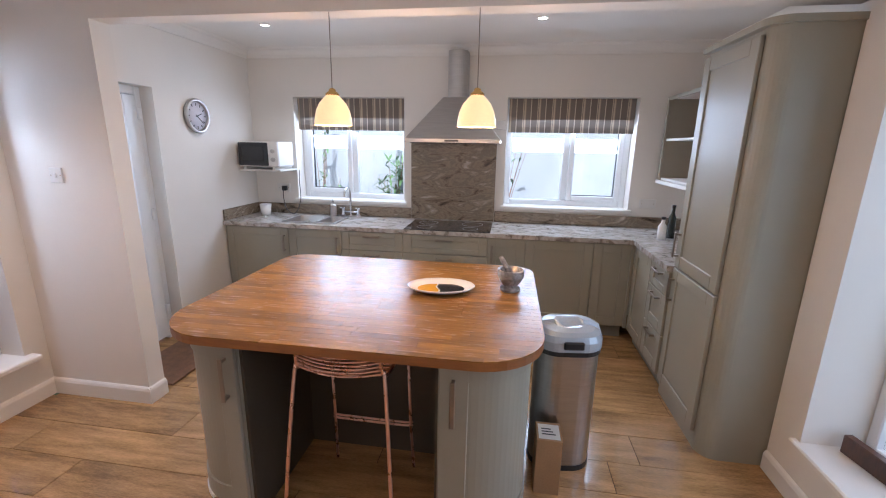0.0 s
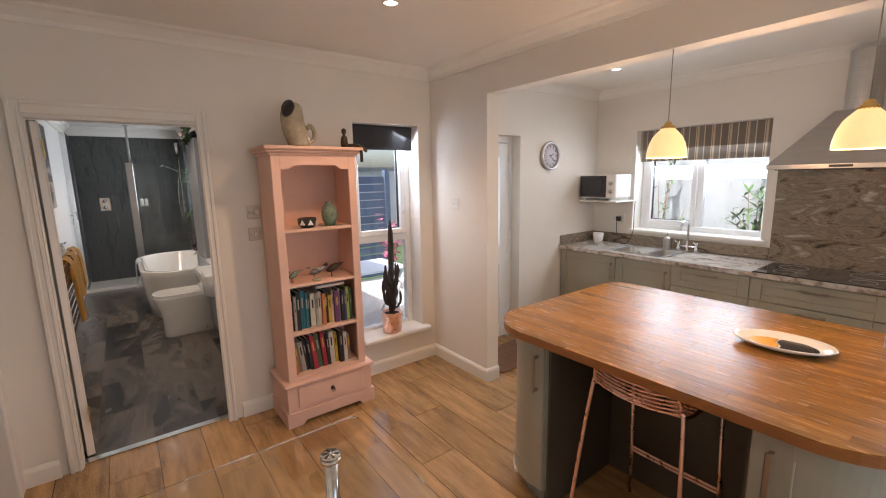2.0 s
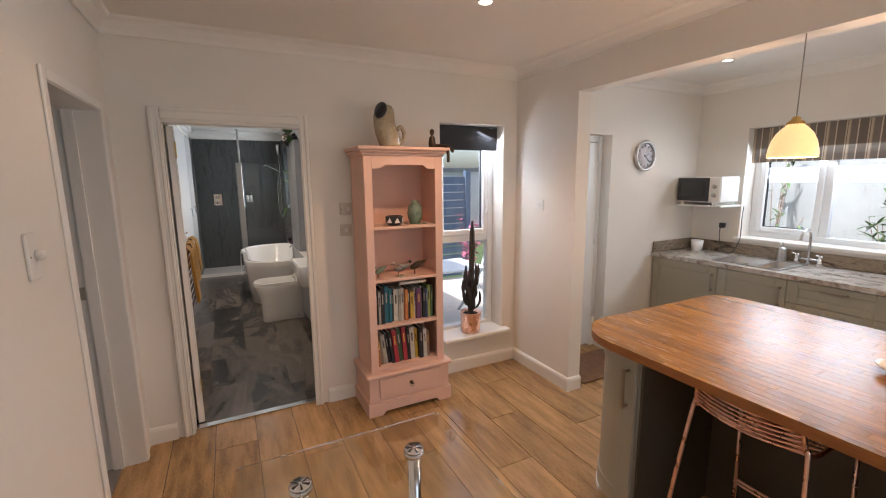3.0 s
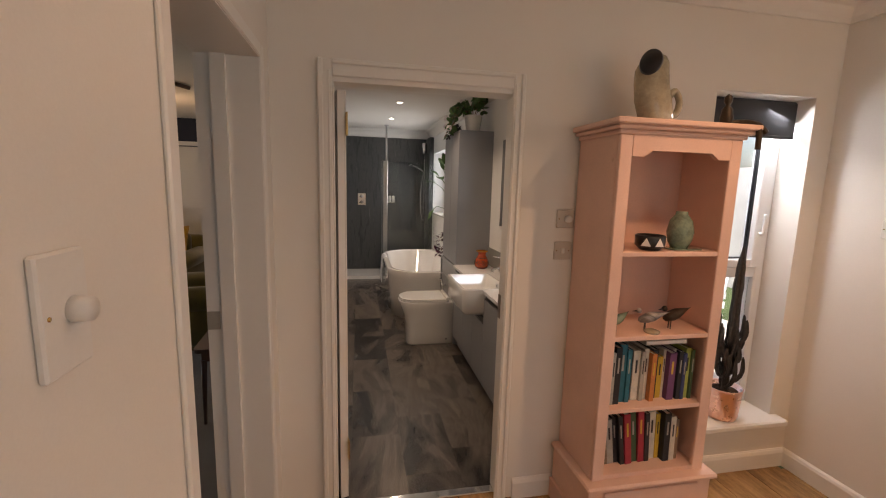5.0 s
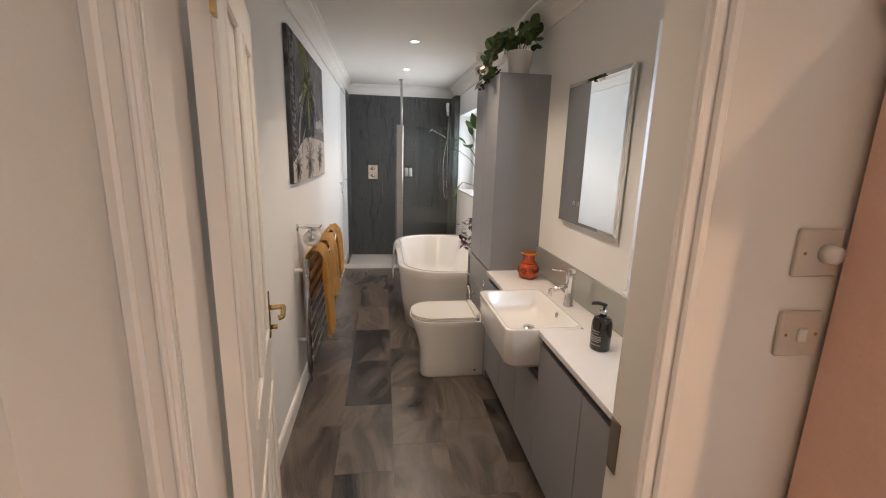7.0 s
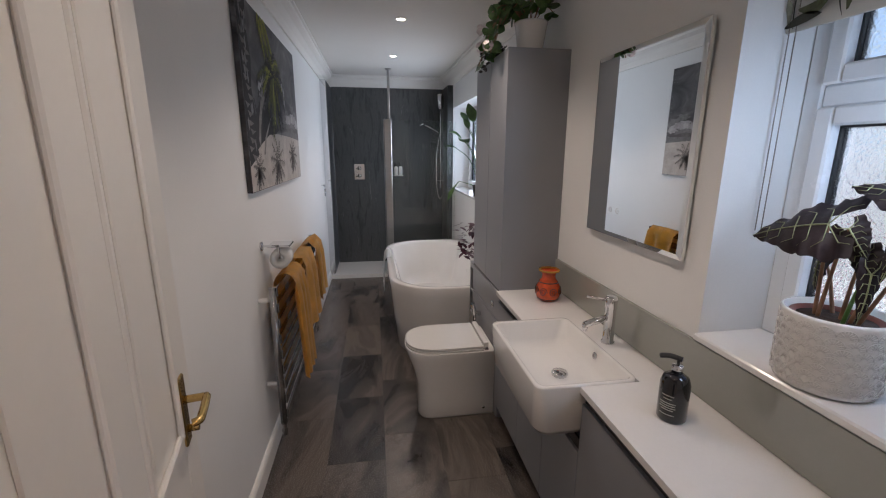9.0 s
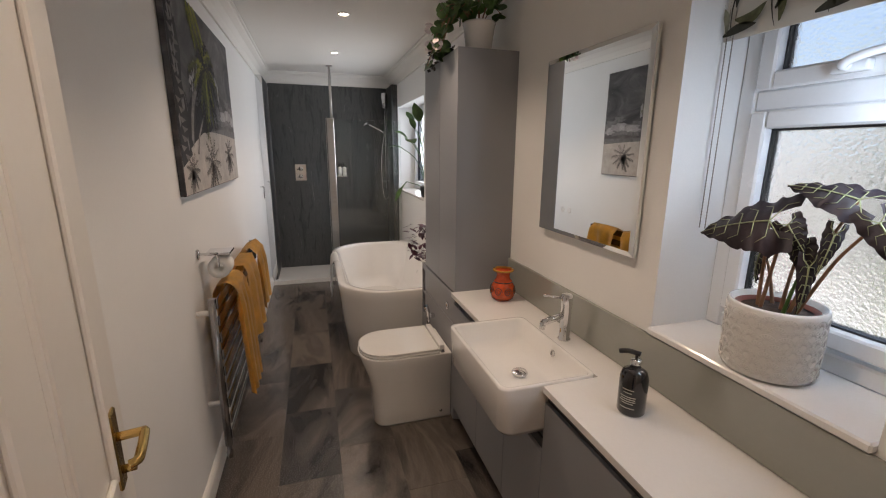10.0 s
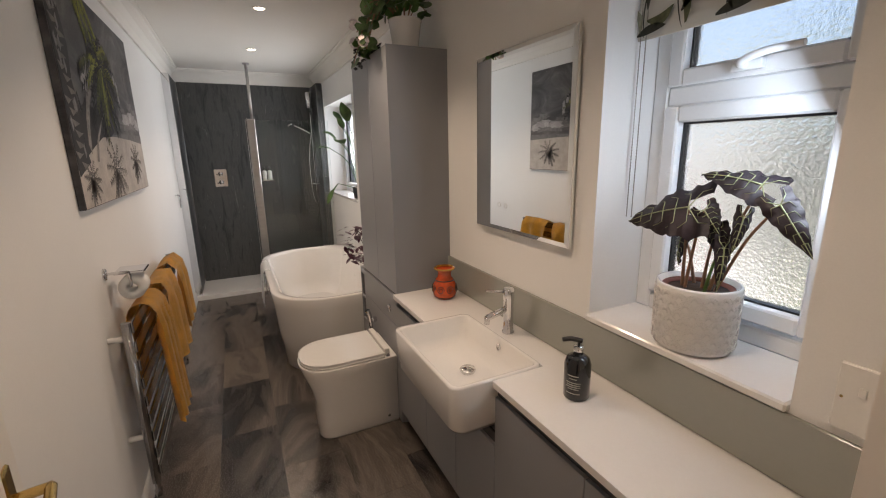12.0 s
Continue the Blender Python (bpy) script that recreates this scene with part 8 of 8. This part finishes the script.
def pillow(name, label, at, turn, tilt, size, material, deco=None):
    t = thing(name, label, "cushion", at, turn)
    bm = bmesh.new()
    n, rows = 10, []
    for side in (1, -1):
        grid = []
        for i in range(n + 1):
            row = []
            for k in range(n + 1):
                u, v = 2 * i / n - 1, 2 * k / n - 1
                bulge = 0.085 * ((1 - u ** 4) * (1 - v ** 4)) ** 0.6
                pinch = 1 - 0.10 * (1 - abs(u) ** 2) * 0 - 0.06 * (1 - u * u) * abs(v) - 0.06 * (1 - v * v) * abs(u)
                row.append(bm.verts.new((u * size / 2 * pinch, side * bulge, v * size / 2 * pinch + size / 2)))
            grid.append(row)
        rows.append(grid)
        for i in range(n):
            for k in range(n):
                f = bm.faces.new((grid[i][k], grid[i + 1][k], grid[i + 1][k + 1], grid[i][k + 1]))
                f.smooth = True
    bmesh.ops.remove_doubles(bm, verts=bm.verts, dist=0.0005)
    bmesh.ops.transform(bm, matrix=pose(0, 0, 0, tilt, 0, 0), verts=bm.verts)
    part("cover", bm, material, t)
    if deco:
        rnd = random.Random(deco)
        for i in range(46):
            u, v = rnd.uniform(-0.8, 0.8), rnd.uniform(-0.8, 0.8)
            bulge = 0.085 * ((1 - u ** 4) * (1 - v ** 4)) ** 0.6
            c = (u * size / 2, -bulge - 0.003, v * size / 2 + size / 2)
            bm = bmesh.new()
            leaf_blade(bm, c, (c[0] + rnd.uniform(-0.08, 0.08), c[1], c[2] + rnd.uniform(-0.08, 0.08)), 0.026, seg=3)
            bmesh.ops.transform(bm, matrix=pose(0, 0, 0, tilt, 0, 0), verts=bm.verts)
            part("printed_petal", bm, rnd.choice(PETALS), t)
    return t


KNIT = surface("mustard_cable_knit", (0.62, 0.34, 0.02), 0.95, vary=0.3, coarse=30, fine=120, bump=1.0, sheen=0.3)
FLORAL = surface("dark_floral_velvet", (0.02, 0.022, 0.045), 0.8, vary=0.4, coarse=25, fine=120)
PETALS = [surface("petal_" + n, c, 0.8, vary=0.2) for n, c in (("rose", (0.35, 0.06, 0.12)), ("pale", (0.45, 0.42, 0.40)), ("teal", (0.05, 0.16, 0.18)), ("violet", (0.16, 0.06, 0.22)))]
for y in (-4.10, -3.62):
    pillow("cushion", "mustard cable-knit cushion on the sofa", (-8.66, y, 0.51), 90, -18, 0.50, KNIT)
for i, y in enumerate((-4.27, -3.77)):
    pillow("cushion", "dark floral velvet cushion on the sofa", (-8.50, y, 0.52), 88, -20, 0.40, FLORAL, 31 + i)

sd = thing("sideboard", "dark mahogany sideboard behind the sofa", "sideboard", (-9.50, -4.62, 0))
part("carcass", boxed(-0.22, 0.20, -0.58, 0.58, 0.08, 0.95), MAHOGANY, sd)
part("top", boxed(-0.23, 0.24, -0.62, 0.62, 0.95, 0.99, 0.008, seg=2), MAHOGANY, sd)
part("plinth", boxed(-0.22, 0.215, -0.60, 0.60, 0, 0.08), MAHOGANY, sd)
for y in (-0.38, 0.0, 0.38):
    bm = boxed(0.20, 0.215, y - 0.17, y + 0.17, 0.12, 0.90, 0.004)
    prism(bm, [(q * 0.12, 0.18 + (0.62 if abs(q) > 0.99 else 0.62 + 0.08 * math.cos(q * math.pi / 2))) for q in (1, 0.5, 0, -0.5, -1)] + [(-0.12, 0.18), (0.12, 0.18)], 0.215, 0.222, pose(0, y, 0) @ Matrix(((0, 0, 1, 0), (1, 0, 0, 0), (0, 1, 0, 0), (0, 0, 0, 1))))
    part("door", bm, MAHOGANY, sd)
cs = thing("writing_box", "dark mahogany writing box on the sideboard", "box", (-9.52, -4.42, 0.991))
part("case", boxed(-0.14, 0.14, -0.28, 0.28, 0, 0.16, 0.006), MAHOGANY, cs)
part("lid", boxed(-0.15, 0.15, -0.29, 0.29, 0.162, 0.21, 0.012, seg=2), MAHOGANY, cs)
single("glass_tumbler", turned([(0, 0), (0.03, 0), (0.034, 0.1), (0.031, 0.1), (0.027, 0.01), (0, 0.01)]), SCREEN_GLASS, "cut glass tumbler on the sideboard", "glass", (-9.36, -4.22, 0.991))
bm = lathe(bmesh.new(), [(0, 0), (0.08, 0), (0.08, 0.03), (0.035, 0.06), (0.045, 0.2), (0.065, 0.34), (0.05, 0.46), (0.02, 0.50), (0.035, 0.55), (0.03, 0.60), (0, 0.62)], 18)
tube(bm, bent([(0.0, 0.05, 0.42), (0.03, 0.10, 0.34), (0.03, 0.08, 0.24)], 4), 0.016, 8)
tube(bm, bent([(0.0, -0.05, 0.44), (0.0, -0.06, 0.58), (0.0, -0.02, 0.72)], 4), 0.016, 8)
single("statuette", bm, BRONZE, "dark bronze statuette on the sideboard", "statuette", (-9.42, -5.02, 0.991), smooth=True)
gl = thing("globe_lamp", "small clear glass globe lamp held by the statuette", "lamp", (-9.42, -5.04, 1.71))
part("globe", turned([(0, 0), (0.05, 0.02), (0.075, 0.075), (0.05, 0.13), (0, 0.15)], seg=20), surface("milky_globe", (0.55, 0.57, 0.60), 0.2), gl)
pc = thing("framed_painting", "still life painting in a cream wooden frame", "picture", (-9.748, -4.565, 1.69))
fw = surface("cream_gilt_frame", (0.50, 0.40, 0.26), 0.5, vary=0.2, coarse=25)
for q in ((-0.32, 0.32, -0.25, -0.17), (-0.32, 0.32, 0.17, 0.25), (-0.32, -0.24, -0.17, 0.17), (0.24, 0.32, -0.17, 0.17)):
    part("frame", boxed(0, 0.035, *q, bevel=0.01, seg=2), fw, pc)
part("canvas", boxed(0.004, 0.012, -0.24, 0.24, -0.17, 0.17), veined("dark_still_life", [(0.04, 0.04, 0.035), (0.12, 0.13, 0.11), (0.22, 0.24, 0.21)], 4.0, 0.8), pc)
tabm, jugm = surface("painted_cloth", (0.30, 0.25, 0.18), 0.7, vary=0.5, coarse=30), surface("painted_bottle", (0.06, 0.05, 0.03), 0.6, vary=0.4)
flat = Matrix(((0, 0, 1, 0), (1, 0, 0, 0), (0, 1, 0, 0), (0, 0, 0, 1)))
part("painted_table", prism(bmesh.new(), [(-0.24, -0.17), (0.24, -0.17), (0.24, -0.06), (0.05, -0.03), (-0.24, -0.08)], 0.0122, 0.0132, flat), tabm, pc)
part("painted_bottle", prism(bmesh.new(), [(0.02, -0.08), (0.11, -0.08), (0.10, 0.0), (0.075, 0.04), (0.075, 0.09), (0.055, 0.09), (0.055, 0.04), (0.03, 0.0)], 0.0134, 0.0142, flat), jugm, pc)
plate_socket("thermostat", "small white thermostat on the navy wall", (-9.75, -4.12, 1.47), 90, 0.09, 0.09, kind="switch")

tbm = MAHOGANY
ct = thing("coffee_table", "dark wood coffee table with a glass top", "table", (-7.80, -4.50, 0), 88)
ring = rounded(-0.68, 0.68, -0.28, 0.28, 0.14, 8)
hole = rounded(-0.60, 0.60, -0.21, 0.21, 0.09, 8)
bm = bmesh.new()
for z0, z1 in ((0.375, 0.41),):
    o0, o1 = [bm.verts.new((x, y, z0)) for x, y in ring], [bm.verts.new((x, y, z1)) for x, y in ring]
    h0, h1 = [bm.verts.new((x, y, z0)) for x, y in hole], [bm.verts.new((x, y, z1)) for x, y in hole]
    m_ = len(ring)
    for i in range(m_):
        j = (i + 1) % m_
        bm.faces.new((o0[i], o0[j], o1[j], o1[i])), bm.faces.new((h0[j], h0[i], h1[i], h1[j])), bm.faces.new((o1[i], o1[j], h1[j], h1[i])), bm.faces.new((o0[j], o0[i], h0[i], h0[j]))
part("frame", bm, tbm, ct)
part("glass_top", prism(bmesh.new(), hole, 0.398, 0.406), SCREEN_GLASS, ct).visible_shadow = False
for x in (-0.56, 0.56):
    part("leg_loop", rod(bent([(x, -0.23, 0.38), (x, -0.21, 0.15), (x, -0.17, 0.025), (x, 0, 0.02), (x, 0.17, 0.025), (x, 0.21, 0.15), (x, 0.23, 0.38)], 5), 0.02, 8), tbm, ct)
single("folded_papers", boxed(-0.14, 0.14, -0.09, 0.09, 0, 0.02, 0.004), PAPER, "folded white papers on the coffee table", "papers", (-7.82, -4.25, 0.411), 25)
stb = thing("side_table", "small dark wood side table with slim legs", "table", (-5.85, -2.06, 0), 4)
part("top", prism(bmesh.new(), rounded(-0.24, 0.24, -0.2, 0.2, 0.04, 4), 0.50, 0.525), MAHOGANY, stb)
part("apron", boxed(-0.2, 0.2, -0.16, 0.16, 0.43, 0.50), MAHOGANY, stb)
for x in (-0.19, 0.19):
    for y in (-0.15, 0.15):
        part("leg", rod([(x, y, 0.44), (x * 1.05, y * 1.05, 0)], 0.019, 10, taper=0.010), MAHOGANY, stb)
oc = thing("wooden_chair", "dark wood frame chair beside the coffee table", "chair", (-5.95, -4.35, 0), 200)
for x in (-0.27, 0.27):
    part("front_leg", rod([(x, -0.28, 0), (x * 0.97, -0.25, 0.55)], 0.018, 10, taper=0.022), MAHOGANY, oc)
    part("back_leg", rod([(x, 0.32, 0), (x, 0.24, 0.40), (x, 0.34, 0.85)], 0.02, 10), MAHOGANY, oc)
    part("arm_rest", boxed(x - 0.03, x + 0.03, -0.30, 0.30, 0.55, 0.575, 0.008, seg=2), MAHOGANY, oc)
part("seat", cushion(bmesh.new(), -0.25, 0.25, -0.26, 0.24, 0.34, 0.44, 0.04), BLACK, oc, smooth=True)
part("backrest", boxed(-0.25, 0.25, 0.24, 0.32, 0.46, 0.85, 0.03, seg=2), BLACK, oc, smooth=True)

cl = thing("ceiling_lamp", "gilt ceiling lamp with a ring of lit glass pieces", "ceiling lamp", (-8.0, -3.45, 2.02))
part("ceiling_cup", turned([(0, 0.36), (0.02, 0.36), (0.05, 0.43), (0, 0.43)]), BRASS, cl)
part("stem", rod([(0, 0, 0.10), (0, 0, 0.37)], 0.006), BRASS, cl)
part("gallery", turned([(0.165, 0.10), (0.175, 0.10), (0.175, 0.115), (0.165, 0.115), (0.165, 0.10)], seg=32), BRASS, cl)
for a in (0, 120, 240):
    part("spoke", rod([(0, 0, 0.107), (0.17 * math.cos(radians(a)), 0.17 * math.sin(radians(a)), 0.107)], 0.004), BRASS, cl)
GEM = surface("lit_amber_glass", (1.0, 0.72, 0.34), 0.2, vary=0.5, coarse=40, glow=1.2)
for i in range(18):
    a = math.tau * i / 18
    part("glass_drop", lathe(bmesh.new(), [(0, 0), (0.026, 0.02), (0.03, 0.05), (0.02, 0.085), (0, 0.095)], 8, (0.18 * math.cos(a), 0.18 * math.sin(a), 0.008 * (i % 2))), GEM, cl).visible_shadow = False
single("ceiling_track", rod([(-7.10, -4.6, 2.435), (-7.07, -3.65, 2.435), (-7.04, -2.95, 2.435), (-7.42, -2.80, 2.435)], 0.02, 6), MAHOGANY, "dark curved track across the lounge ceiling", "track")

# ---- floor pieces ----
def laid(name, label, shape, u, v, gap, top, material, base_material, stagger, piece_name, along_x=True, seed=1):
    """A floor of rectangular pieces inside a flat outline, each with its own edges over a joint bed."""
    xs, ys = [p[0] for p in shape], [p[1] for p in shape]
    bed = setting(name, prism(bmesh.new(), shape, -0.1, top - 0.004), base_material, label)
    row, b = 0, min(ys if along_x else xs)
    end_b, start_a, end_a = max(ys if along_x else xs), min(xs if along_x else ys), max(xs if along_x else ys)
    shared = {}
    while b < end_b - 1e-4:
        a = start_a - u * ((row * stagger) % 1.0)
        while a < end_a - 1e-4:
            rect = (a, a + u, b, b + v) if along_x else (b, b + v, a, a + u)
            cut = clip(shape, rect[0] + gap / 2, rect[1] - gap / 2, rect[2] + gap / 2, rect[3] - gap / 2)
            if len(cut) >= 3:
                area = abs(sum(p[0] * q[1] - q[0] * p[1] for p, q in zip(cut, cut[1:] + cut[:1]))) / 2
                if area > 2e-4:
                    cx, cy = (rect[0] + rect[1]) / 2, (rect[2] + rect[3]) / 2
                    key = tuple(round(c, 4) for p in cut for c in (p[0] - cx, p[1] - cy))
                    if key not in shared:
                        shared[key] = meshed(piece_name, prism(bmesh.new(), [(x - cx, y - cy) for x, y in cut], -0.004, 0.0), material)
                    ob = new(piece_name, shared[key])
                    ob.location, ob.parent = (cx, cy, top), bed
            a += u
        b += v
        row += 1
    return bed


laid("floor_dining", "wood-effect plank floor with dark joints", [(-4.745, -1.69), (-0.38, -1.69), (-0.38, 1.19), (-4.745, 1.19)], 1.21, 0.242, 0.004, 0.0, PLANK, GROUT, 0.37, "plank")
laid("floor_kitchen", "wood-effect plank floor with dark joints in the kitchen", [(-4.66, 1.19), (-0.10, 1.19), (-0.10, 3.365), (-4.66, 3.365)], 1.21, 0.242, 0.004, 0.0, PLANK, GROUT, 0.37, "plank")
laid("floor_bath", "smoky stone-effect tile floor", [(-10.55, -1.57), (-4.785, -1.57), (-4.785, 0.04), (-10.55, 0.04)], 0.60, 0.30, 0.0014, 0.0, STONE_TILE, surface("tile_joint", (0.05, 0.043, 0.038), 0.8, vary=0.1), 0.33, "tile")
# staves of the butcher block
rnd = random.Random(2)
b = 0.44
while b < 1.70:
    a = -3.20 - rnd.uniform(0, 0.4)
    while a < -1.62:
        l = rnd.choice((0.30, 0.38, 0.45, 0.52))
        cut = clip(TOP, a + 0.0004, a + l - 0.0004, b + 0.0004, b + 0.0412)
        if len(cut) >= 3:
            part("stave", prism(bmesh.new(), [(x, y) for x, y in cut], 0.9161, 0.92), OAK, wt)
        a += l
    b += 0.0416
